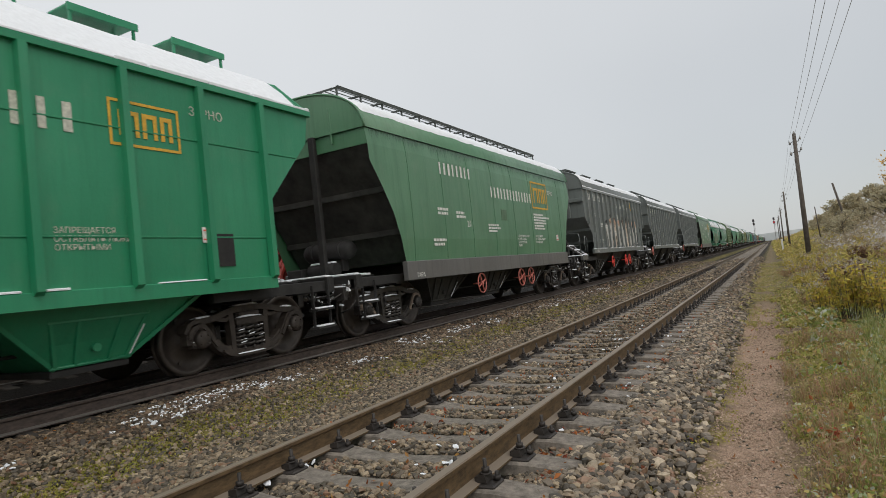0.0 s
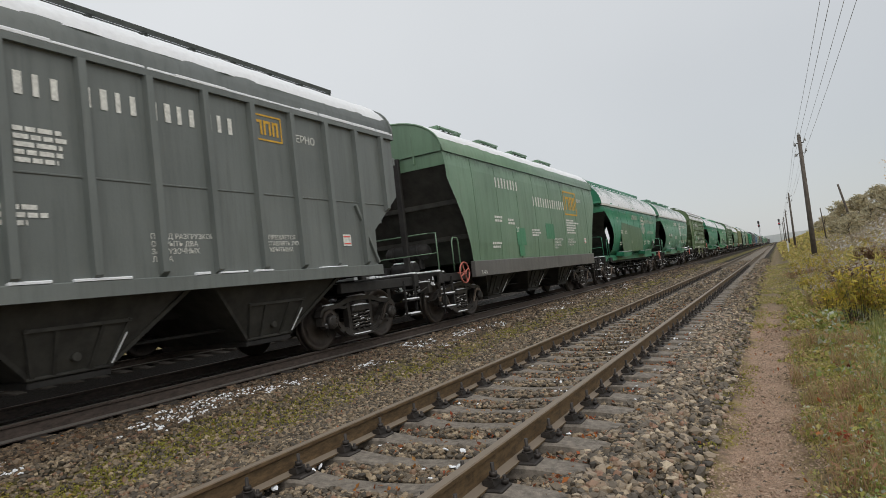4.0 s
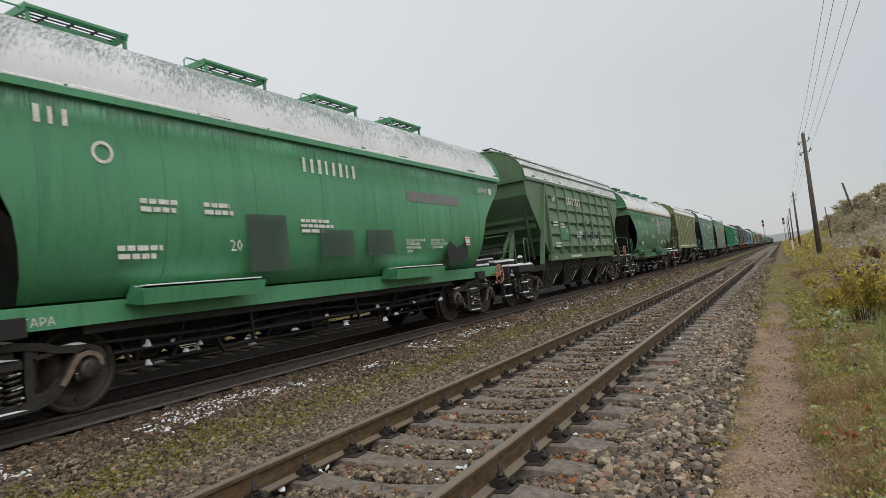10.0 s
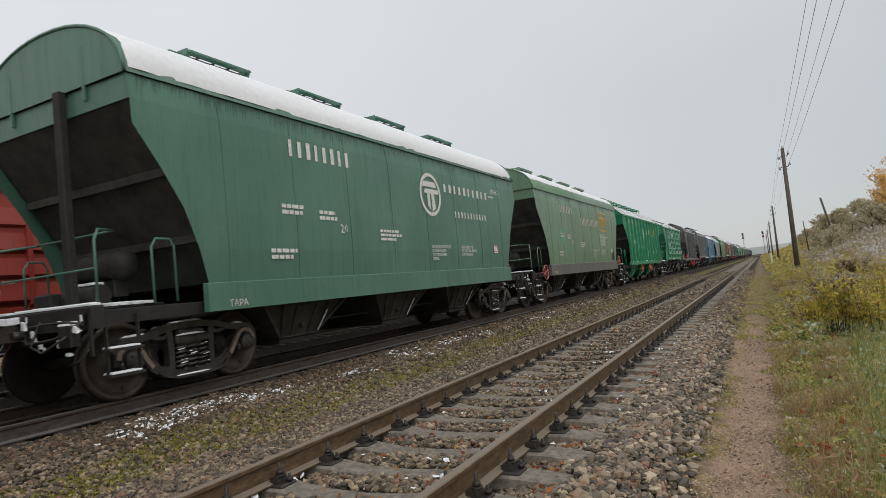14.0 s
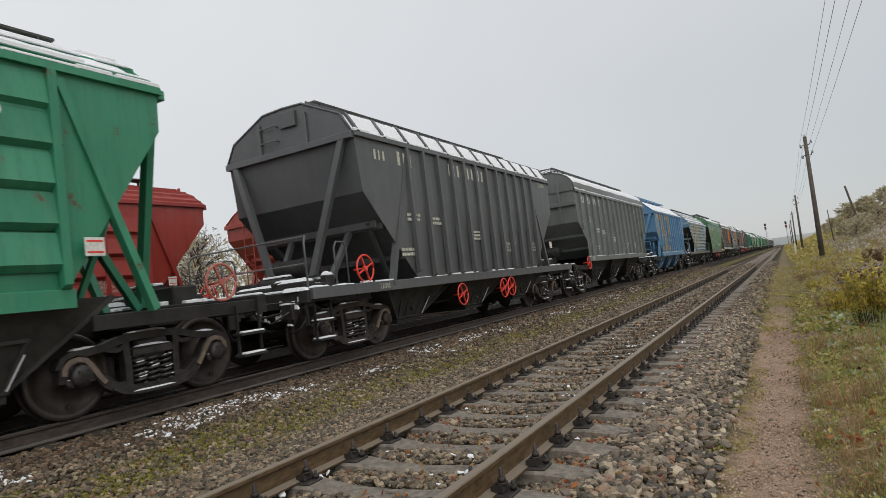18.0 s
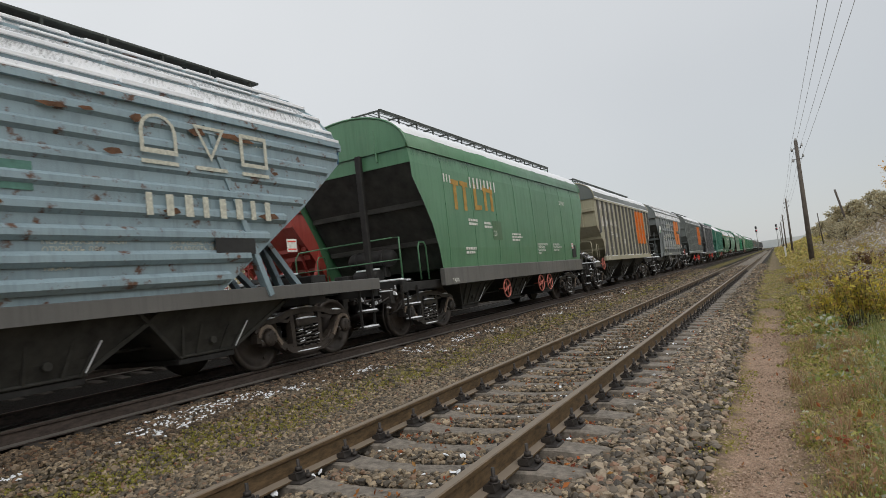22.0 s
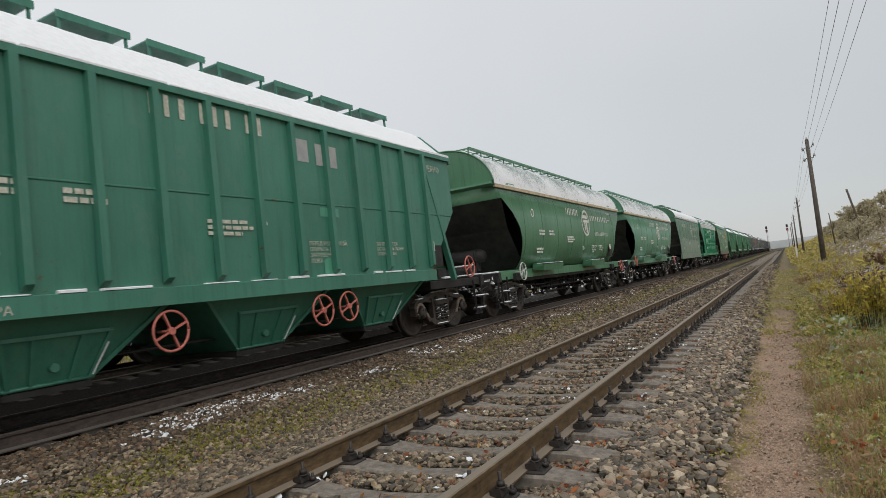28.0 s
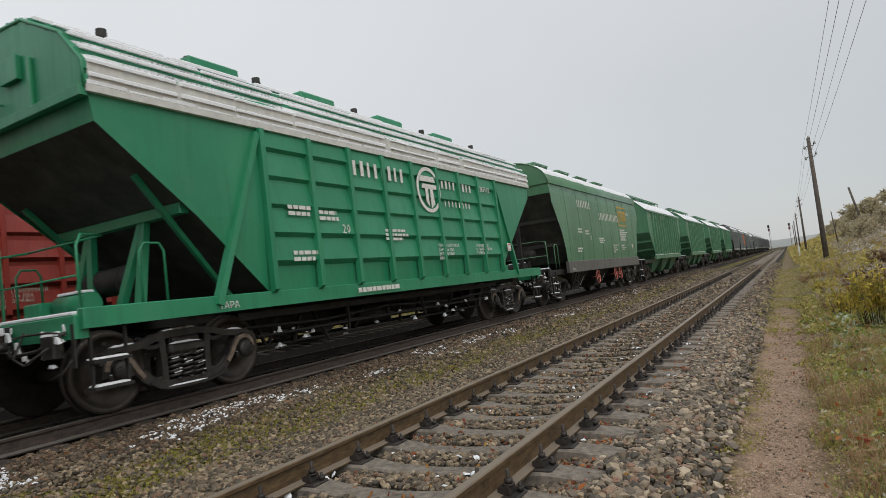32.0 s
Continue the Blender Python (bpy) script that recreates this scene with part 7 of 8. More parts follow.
def scatter(n, x0, x1, y0, y1, seed, power=1.0):
    r = np.random.RandomState(seed)
    x = r.uniform(x0, x1, n)
    y = y0 + (y1 - y0) * r.uniform(0, 1, n) ** power
    return r, x, y


def on_sleeper(x, y):
    """Whether a spot of the near track lies on a sleeper."""
    d = (y - 4.019 + .5375 / 2) % .5375 - .5375 / 2
    return (abs(x - X_NEAR) < 1.37) & (abs(d) < .125)


def ballast():
    cs, ss = [], []
    for n, a, b, y0, y1, size, seed in ((52000, -7.1, -.58, 2.6, 7.5, .0235, 1), (29000, -7.1, -.58, 7.5, 13, .0255, 4), (24000, -7.1, -.58, 13, 26, .034, 2), (14000, -7.1, -.58, 26, 60, .05, 3)):
        r, x, y = scatter(n, a, b, y0, y1, seed)
        z = np.array([ground_z(p, 5) for p in np.linspace(-8, 0, 400)])
        zz = np.interp(x, np.linspace(-8, 0, 400), z)
        inside = (x > X_NEAR - .75) & (x < X_NEAR + .75)
        zz = np.where(inside, zz + r.uniform(-.012, .022, n), zz + r.uniform(-.014, .014, n))
        keep = ~on_sleeper(x, y)
        thin = (x > -.95) & (r.uniform(0, 1, n) < (x + .95) / .33)
        moss = (x > -5.95) & (x < -5.0) & (r.uniform(0, 1, n) < .62)
        rail = (abs(abs(x - X_NEAR) - GAUGE / 2) < .09)
        keep &= ~thin & ~moss & ~rail
        s = size * r.uniform(.55, 1.35, n)
        cs.append(np.stack([x, y, zz + s * .25], -1)[keep])
        ss.append(s[keep])
    return np.concatenate(cs), np.concatenate(ss)


C_ST, S_ST = ballast()
dusty_ = C_ST[:, 0] < -6.05 + .18 * np.sin(C_ST[:, 1] * 1.7)
stones("dusty_ballast", "crushed ballast browned by brake dust beside the train's rail", C_ST[dusty_], S_ST[dusty_], STONE_RUSTY, .7, True)
C_ST, S_ST = C_ST[~dusty_], S_ST[~dusty_]
k_ = C_ST[:, 1] < 9
stones("ballast_stones", "loose grey and brown crushed track ballast", C_ST[k_], S_ST[k_], STONE)
stones("far_ballast", "loose grey and brown crushed track ballast", C_ST[~k_], S_ST[~k_], STONE, .7, True)
r_, x_, y_ = scatter(14000, -7.1, -.58, -7, 2.6, 24)
k_ = ~on_sleeper(x_, y_)
stones("rear_ballast", "loose grey and brown crushed track ballast", np.stack([x_, y_, zs(x_, y_) + .01], -1)[k_], .036 * r_.uniform(.5, 1.3, 14000)[k_], STONE, .7, True)
r_, x_, y_ = scatter(9000, -6.80, -5.75, 1.6, 30, 21, 1.6)
clump = np.array([noise.noise(Vector((a * 1.6, b * .7, 2))) for a, b in zip(x_, y_)]) + .6 * np.array([noise.noise(Vector((a * 5, b * 5, 8))) for a, b in zip(x_, y_)]) - 1.3 * abs(x_ + 6.2)
k_ = clump + np.clip((5.4 - y_) * .2, 0, .2) > .03
stones("snow_flecks", "patches of fresh snow caught between the ballast stones", np.stack([x_, y_, np.interp(x_, [-6.6, -5.9, -5.2], [-.05, -.13, -.24])], -1)[k_], .019 * r_.uniform(.3, 1.3, len(x_))[k_], SNOW, .4)
r_, x_, y_ = scatter(700, X_NEAR - .75, X_NEAR + 1.3, 2.2, 12, 22)
k_ = ~on_sleeper(x_, y_) & (np.array([noise.noise(Vector((a * 2.5, b * 2.5, 4))) for a, b in zip(x_, y_)]) > .15)
stones("sleeper_snow", "small remnants of snow beside the sleepers", np.stack([x_, y_, np.full(700, -.20)], -1)[k_], .022 * r_.uniform(.4, 1.2, 700)[k_], SNOW, .4)
r_, x_, y_ = scatter(15000, -.62, .30, 3.8, 15, 23, 1.4)
stones("path_grit", "fine pale brown grit on the trodden path", np.stack([x_, y_, zs(x_, y_) + .002], -1), .0055 * r_.uniform(.4, 1.7, 15000) ** 1.3, GRIT, .7, True)


STONE_PALE = stone_material("clean_ballast", (1.05, .95, .80))
r_, x_, y_ = scatter(3400, -1.42, -.62, 2.6, 15, 26, 1.1)
k_ = ~on_sleeper(x_, y_) & (r_.uniform(0, 1, 3400) > np.clip((x_ + 1.0) * 1.6, 0, .75)) & (abs(x_ - X_NEAR - GAUGE / 2) > .13)
stones("shoulder_stones", "larger clean crushed stones on the ballast shoulder beside the path", np.stack([x_, y_, zs(x_, y_) + .018], -1)[k_], .037 * r_.uniform(.55, 1.3, 3400)[k_], STONE_PALE, .6)


# ---- leaves ----
def leaf_material(name, cols):
    m = Mat(name, .8, 0, .25)
    geo = m.n.new("ShaderNodeNewGeometry")
    rp = m.n.new("ShaderNodeValToRGB")
    cr = rp.color_ramp
    cr.elements[0].color, cr.elements[1].color = cols[0] + (1,), cols[-1] + (1,)
    for i, c in enumerate(cols[1:-1]):
        e = cr.elements.new((i + 1) / (len(cols) - 1))
        e.color = c + (1,)
    m.l.new(geo.outputs["Random Per Island"], rp.inputs[0])
    m.colour(rp.outputs[0])
    thin = m.n.new("ShaderNodeBsdfTranslucent")
    m.l.new(rp.outputs[0], thin.inputs["Color"])
    both = m.node("ShaderNodeMixShader", Fac=0.35)
    m.l.new(m.b.outputs[0], both.inputs[1])
    m.l.new(thin.outputs[0], both.inputs[2])
    m.l.new(both.outputs[0], m.n["Material Output"].inputs["Surface"])
    return m.m


LEAF_BROWN = leaf_material("fallen_leaf_brown", [(.16, .05, .03), (.36, .12, .05), (.48, .21, .06), (.26, .11, .055), (.55, .32, .10)])
LEAF_RED = leaf_material("fallen_leaf_russet", [(.30, .06, .035), (.42, .12, .05), (.50, .19, .06), (.22, .07, .045), (.36, .10, .06)])
COVER = leaf_material("low_ground_cover_leaf", [(.24, .26, .06), (.36, .36, .09), (.52, .46, .15), (.42, .27, .14), (.60, .52, .28), (.28, .30, .08), (.16, .12, .07)])
HERB = leaf_material("low_herb_leaf", [(.16, .22, .06), (.26, .32, .08), (.42, .42, .12), (.54, .43, .17), (.42, .24, .12), (.20, .27, .07), (.62, .64, .58), (.30, .35, .11)])
GREEN_BLADE = leaf_material("green_grass_blade", [(.20, .24, .08), (.28, .32, .11), (.36, .37, .14), (.52, .48, .26), (.25, .28, .10), (.34, .36, .16)])
MOSSY = leaf_material("moss_cushion", [(.20, .21, .04), (.30, .29, .06), (.40, .36, .09), (.33, .27, .08), (.23, .24, .05), (.36, .26, .10)])
GRASS_MIX = leaf_material("autumn_grass", [(.26, .28, .07), (.36, .36, .10), (.48, .42, .16), (.56, .46, .22), (.30, .31, .09)])
WEED_YELLOW = leaf_material("yellowing_weed_leaf", [(.30, .31, .07), (.54, .46, .08), (.74, .57, .10), (.40, .38, .10), (.56, .36, .12), (.25, .28, .08)])
WEED_RED = leaf_material("reddish_weed_leaf", [(.36, .20, .13), (.46, .30, .18), (.40, .33, .17), (.30, .27, .12)])
FROST = leaf_material("frosted_seed_head", [(.33, .27, .21), (.46, .41, .36), (.60, .57, .54), (.30, .24, .18)])
SILVER = leaf_material("silvery_frosted_twig", [(.42, .38, .34), (.56, .54, .53), (.70, .70, .71), (.50, .46, .42)])
DOCK = leaf_material("dry_dock_seed", [(.12, .07, .04), (.18, .10, .06), (.24, .15, .09)])
BRUSH = leaf_material("frosted_brushwood", [(.30, .26, .14), (.38, .34, .22), (.46, .43, .34), (.36, .31, .16), (.56, .55, .50)])
BRUSH_YELLOW = leaf_material("faded_yellow_brush", [(.36, .35, .12), (.50, .43, .12), (.60, .49, .17), (.44, .34, .16), (.31, .31, .11)])
BRUSH_PINK = leaf_material("pinkish_brown_brush", [(.30, .24, .17), (.38, .32, .22), (.46, .41, .33), (.34, .31, .19)])
CROWN_ORANGE = leaf_material("orange_autumn_leaf", [(.66, .38, .13), (.78, .48, .17), (.70, .52, .20), (.54, .33, .15)])
# hillside crowns: tones paled and greyed so the colour carries distance haze
CROWN_HAZY = leaf_material("hazy_autumn_leaf", [(.40, .37, .26), (.47, .43, .28), (.54, .48, .32), (.44, .42, .31), (.56, .43, .27)])
TWIG = plain("grey_brown_bark", (0.075, 0.062, 0.052, 1), .9, 0, .4, 12, .5, .006)


def leaves(name, label, pts, size, mat, seed, stretch=1.6, parent=None, category="leaves", upright=0.0):
    """Small four-cornered leaves, each at its own angle, in one mesh."""
    n = len(pts)
    r = np.random.RandomState(seed)
    a = r.normal(0, 1, (n, 3))
    a[:, 2] = a[:, 2] * (1 - upright) + upright * 1.6
    a /= np.linalg.norm(a, axis=1)[:, None]
    b = np.cross(a, r.normal(0, 1, (n, 3)))
    b /= np.linalg.norm(b, axis=1)[:, None]
    s = (np.asarray(size) * r.uniform(.5, 1.4, n))[:, None]
    p = np.asarray(pts, float)
    bend = np.cross(a, b) * s * r.uniform(-.3, .3, n)[:, None]
    v = np.stack([p - a * s * stretch, p - b * s * .55 + bend, p + a * s * stretch, p + b * s * .55 + bend], 1).reshape(-1, 3)
    i = np.arange(n) * 4
    f = np.concatenate([np.stack([i, i + 1, i + 2], -1), np.stack([i, i + 2, i + 3], -1)])
    me = bpy.data.meshes.new(name)
    me.from_pydata(v.tolist(), [], f.tolist())
    me.materials.append(mat)
    ob = new(name, me)
    if parent is not None:
        ob.parent = parent
        return tagged(ob, kind="stuff")
    return tagged(ob, label, category, kind="stuff")


def blades(name, label, spots, height, mat, seed, width=.005, lean=.35):
    """Grass blades, two bent strips each."""
    r = np.random.RandomState(seed)
    n = len(spots)
    p = np.asarray(spots, float)
    h = height * r.uniform(.4, 1.25, n)
    d = r.uniform(0, 6.283, n)
    k = np.stack([np.cos(d), np.sin(d), np.zeros(n)], -1)
    o = np.stack([-np.sin(d), np.cos(d), np.zeros(n)], -1) * np.reshape(width, (-1, 1))
    e = r.uniform(.1, 1.0, n)[:, None] * lean * h[:, None]
    up = np.array([0, 0, 1.0])
    mid = p + up * h[:, None] * .55 + k * e * .35
    tip = p + up * h[:, None] * .95 + k * e
    v = np.stack([p - o, p + o, mid - o * .8, mid + o * .8, tip], 1).reshape(-1, 3)
    i = np.arange(n) * 5
    f = [tuple(q) for q in np.stack([i, i + 1, i + 3, i + 2], -1).tolist()] + [tuple(q) for q in np.stack([i + 2, i + 3, i + 4], -1).tolist()]
    me = bpy.data.meshes.new(name)
    me.from_pydata(v.tolist(), [], f)
    me.materials.append(mat)
    return tagged(new(name, me), label, "grass", kind="stuff")


r_, x_, y_ = scatter(1500, X_NEAR - 1.0, X_NEAR + 1.35, 2.0, 18, 31, 1.3)
k_ = np.array([noise.noise(Vector((a * 1.8, b * 1.8, 9))) for a, b in zip(x_, y_)]) > -.05
leaves("fallen_leaves", "fallen orange and brown leaves between the sleepers", np.stack([x_, y_, np.full(1500, -.215)], -1)[k_], .022, LEAF_BROWN, 32, 1.0)
r_, x_, y_ = scatter(420, -7, .6, 2.0, 18, 33, 1.2)
r2_, x2_, y2_ = scatter(1500, .02, .42, 3.4, 16, 35, 1.3)
x2_ = X_NEAR + np.where(r2_.uniform(0, 1, 1500) < .3, -1, 1) * GAUGE / 2 + np.where(r2_.uniform(0, 1, 1500) < .6, 1, -1) * (.07 + x2_)
k_ = ~on_sleeper(x2_, y2_) & (np.array([noise.noise(Vector((a * 2.2, b * 1.1, 19))) for a, b in zip(x2_, y2_)]) > -.05)
leaves("rail_leaves", "russet fallen leaves caught beside the rails", np.stack([x2_, y2_, zs(x2_, y2_) + r2_.uniform(.02, .05, 1500)], -1)[k_], .026, LEAF_RED, 36, 1.0)
leaves("scattered_leaves", "scattered yellow and brown leaves on the gravel", np.stack([x_, y_, zs(x_, y_) + .03], -1), .02, LEAF_BROWN, 34, 1.0)


# ---- verge ----
def patchy_field(x, y, f, s, seed):
    """Uneven growth: low where the noise is low."""
    return np.array([noise.noise(Vector((a * f, b * f * .7, seed))) + .5 * noise.noise(Vector((a * s, b * s, seed + 4))) for a, b in zip(x, y)])


r_, x_, y_ = scatter(46000, -.22, 1.9, 3.6, 21, 41, 1.35)
k_ = patchy_field(x_, y_, 1.6, 6, 3) + np.clip((x_ - .08) * 2.2, -.5, .6) > -.05
leaves("ground_cover", "low patchy green and yellow ground cover beside the path", np.stack([x_, y_, zs(x_, y_) + r_.uniform(.0, .055, 46000)], -1)[k_], .0030 * y_[k_] ** .9, COVER, 42, 1.1)
r_, x_, y_ = scatter(15000, .0, 1.9, 3.6, 14, 38, 1.2)
k_ = patchy_field(x_, y_, 1.3, 4, 61) + np.clip((x_ - .2) * 1.2, -.5, .3) > .0
leaves("low_herbs", "broad low herb leaves, green, yellowed and frosted", np.stack([x_, y_, zs(x_, y_) + r_.uniform(.01, .12, 15000)], -1)[k_], .0065 * y_[k_] ** .8, HERB, 39, .95, upright=.15)
r_, x_, y_ = scatter(15000, .02, 1.3, 3.9, 16, 40, 1.3)
k_ = patchy_field(x_, y_, 2.2, 7, 9) + np.clip((x_ - .2) * 1.2, -.4, .3) > .1
blades("short_grass", "short mossy grass beside the path", np.stack([x_, y_, zs(x_, y_) - .01], -1)[k_], .08, GRASS_MIX, 43, .0006 * y_[k_], 1.2)
r_, x_, y_ = scatter(11000, .30, 3.6, 4.4, 14.5, 44, 1.0)
k_ = (x_ > .50 + .095 * (y_ - 5.6) + .10 * np.sin(y_ * 2.3)) & (patchy_field(x_, y_, 1.1, 5, 14) > -.30)
blades("tall_grass", "leaning green grass with straw-coloured blades on the verge", np.stack([x_, y_, zs(x_, y_) - .02], -1)[k_], .36, GREEN_BLADE, 45, .00042 * y_[k_], .9)
r_, x_, y_ = scatter(9000, -.98, -.40, 3.4, 26, 45, 1.3)
k_ = np.array([noise.noise(Vector((a * 3, b * 1.6, 6))) + .4 * noise.noise(Vector((a * 9, b * 9, 2))) for a, b in zip(x_, y_)]) > .10
leaves("gravel_moss", "moss and small leaves between the stones", np.stack([x_, y_, zs(x_, y_) + r_.uniform(.005, .03, 9000)], -1)[k_], .013, MOSSY, 46, 1.0)
r_, x_, y_ = scatter(60000, -6.0, -4.75, 2.2, 60, 47, 1.7)
k_ = np.array([noise.noise(Vector((a * 1.7, b * .7, 16))) + .6 * noise.noise(Vector((a * 6, b * 5, 1))) - 1.0 * abs(a + 5.35) for a, b in zip(x_, y_)]) > -.36
leaves("moss_strip", "low yellow-green moss between the two tracks", np.stack([x_, y_, zs(x_, y_) + r_.uniform(.0, .034, 60000)], -1)[k_], .015, MOSSY, 48, 1.0)
r_, x_, y_ = scatter(6000, -.05, .95, 4.3, 10.5, 49)
k_ = (patchy_field(x_, y_, 1.9, 5, 27) > .16) & (x_ < .02 + .10 * y_)
p_ = np.stack([x_, y_, zs(x_, y_) + r_.uniform(.01, .22, 6000)], -1)[k_]
leaves("dry_weeds", "reddish dry weeds at the path's edge", p_, .012, WEED_RED, 50, 2.0, upright=.2)
blades("weed_stalks", "thin reddish weed stalks", np.stack([x_, y_, zs(x_, y_) - .01], -1)[k_], .24, WEED_RED, 51, .0005 * y_[k_], .7)
r_, x_, y_ = scatter(120, .12, .9, 4.2, 8.6, 52)
k_ = patchy_field(x_, y_, 1.5, 4, 33) > -.05
leaves("verge_leaves", "broad fallen russet leaves on the verge", np.stack([x_, y_, zs(x_, y_) + r_.uniform(.03, .10, 120)], -1)[k_], .030, LEAF_BROWN, 53, 1.0)
r_, x_, y_ = scatter(160, .05, 1.3, 3.6, 16, 54)
leaves("frosted_leaves", "frosted leaves on the verge", np.stack([x_, y_, zs(x_, y_) + .06], -1), .024, FROST, 55, 1.0)
r_, x_, y_ = scatter(700, -.5, .15, 3.8, 20, 97, 1.3)
stones("path_crumbs", "dark crumbs of earth and gravel on the path", np.stack([x_, y_, zs(x_, y_) + .004], -1), .010 * r_.uniform(.4, 1.5, 700), STONE, .6, True)


r_, x_, y_ = scatter(16000, -.85, .6, 13, 48, 95, 1.2)
k_ = patchy_field(x_, y_, 1.2, 4, 41) + np.clip((y_ - 17) * .05, -.3, .25) > .02
leaves("path_moss", "moss and low leaves closing over the far path", np.stack([x_, y_, zs(x_, y_) + r_.uniform(0, .05, 16000)], -1)[k_], .02, COVER, 96, 1.1)


def weed_bush(x, y, h, spread, n, seed, mat, heads, foot=.3):
    """A clump of tall weeds: stalks, leaves up their length, seed heads on top."""
    z = ground_z(x, y)
    w = thing("weed_clump", "tall yellowing weeds with brown seed heads on the verge", "weeds", at(x, y, z), "weed clumps along the verge")
    r = np.random.RandomState(seed)
    g = Geo()
    pl, ph = [], []
    for i in range(n):
        a, q = r.uniform(0, 6.283), spread * r.uniform(0, 1) ** .6
        b = Vector((q * math.cos(a) * .5, q * math.sin(a) * .5, -.05))
        t = Vector((q * math.cos(a), q * math.sin(a), h * r.uniform(.65, 1.0)))
        g.cyl(b, t, .006, .003, 4)
        for j in range(26):
            u = r.uniform(foot, .97)
            pl.append(tuple(b.lerp(t, u) + Vector(r.normal(0, .035, 3))))
        if r.uniform() < heads:
            for j in range(14):
                ph.append(tuple(t + Vector(r.normal(0, .03, 3))))
    ob = tagged(new("stalk_tuft", g.mesh("stalk_tuft")), kind="stuff")
    ob.data.materials.append(TWIG)
    ob.parent = w
    leaves("foliage", "", pl, .027, mat, seed + 1, 1.9, w)
    if ph:
        leaves("seed_tuft", "", ph, .018, FROST, seed + 2, 1.0, w)
    return w


weed_bush(1.02, 11.9, 1.05, .36, 44, 60, WEED_YELLOW, .35, .42)
weed_bush(1.45, 11.6, .80, .36, 26, 61, WEED_YELLOW, .2, .4)
weed_bush(1.75, 12.6, .95, .40, 26, 66, WEED_YELLOW, .3, .4)
weed_bush(.75, 14.6, .70, .32, 18, 62, WEED_YELLOW, .8)
for x, y, h in ((1.35, 17.2, .75), (1.75, 18.5, .7), (2.6, 24, .8)):
    weed_bush(x, y, h, .5, 30, int(y * 10), DOCK, .9, .5)
for x, y in ((.30, 5.25), (.68, 4.95)):
    r_ = np.random.RandomState(int(x * 100))
    p_ = np.stack([x + r_.normal(0, .07, 60), y + r_.normal(0, .09, 60), np.full(60, ground_z(x, y)) + r_.uniform(.02, .16, 60)], -1)
    leaves("russet_leaves", "cluster of russet leaves on the verge", p_, .022, LEAF_RED, 58, 1.3, upright=.2)
rnd = random.Random(4)
for i in range(46):
    y = 15.5 + 34 * (i / 46) ** 1.2
    off = rnd.uniform(0, 1)
    weed_bush(.50 + off * (1.3 + y * .07), y, rnd.uniform(.30, .50) + .45 * off, rnd.uniform(.3, .6), 16, 70 + i * 3, WEED_YELLOW if rnd.random() < .6 else WEED_RED, .7, .15)
r_, x_, y_ = scatter(15000, .5, 9, 17, 75, 56, 1.3)
k_ = (x_ < .6 + y_ * .11) & (patchy_field(x_, y_, .5, 2, 71) > -.15)
p_ = np.stack([x_, y_, zs(x_, y_) + r_.uniform(0, 1, 15000) * np.clip(.15 + (x_ - .4) * .3, .1, .6)], -1)[k_]
leaves("verge_brush", "yellow and brown weeds spreading along the verge", p_, .06, BRUSH_YELLOW, 57, 2.0, upright=.4)
r_, x_, y_ = scatter(8000, 2.6, 12, 34, 90, 58, 1.0)
k_ = (x_ > 1.5 + y_ * .028) & (x_ < y_ * .15)
leaves("frosted_brush", "frosted grey-brown brush at the foot of the hill", np.stack([x_, y_, zs(x_, y_) + r_.uniform(0, .7, 8000)], -1)[k_], .07, SILVER, 59, 1.8, upright=.3)
r_, x_, y_ = scatter(12000, 2.6, 16, 36, 110, 64, 1.0)
k_ = (x_ > 1.2 + y_ * .03)
leaves("brown_brush", "reddish brown brush at the foot of the hill", np.stack([x_, y_, zs(x_, y_) + r_.uniform(0, .9, 12000)], -1)[k_], .08, BRUSH_PINK, 65, 1.8, upright=.3)


r_, x_, y_ = scatter(16000, .2, 12, 55, 240, 66, 1.2)
k_ = (x_ < 3.0 + y_ * .04) & (patchy_field(x_, y_, .2, 1, 5) > -.25)
leaves("far_verge_brush", "yellow-brown weeds along the far verge", np.stack([x_, y_, zs(x_, y_) + r_.uniform(0, .7, 16000)], -1)[k_], .0022 * y_[k_], BRUSH_YELLOW, 67, 1.6, upright=.4)


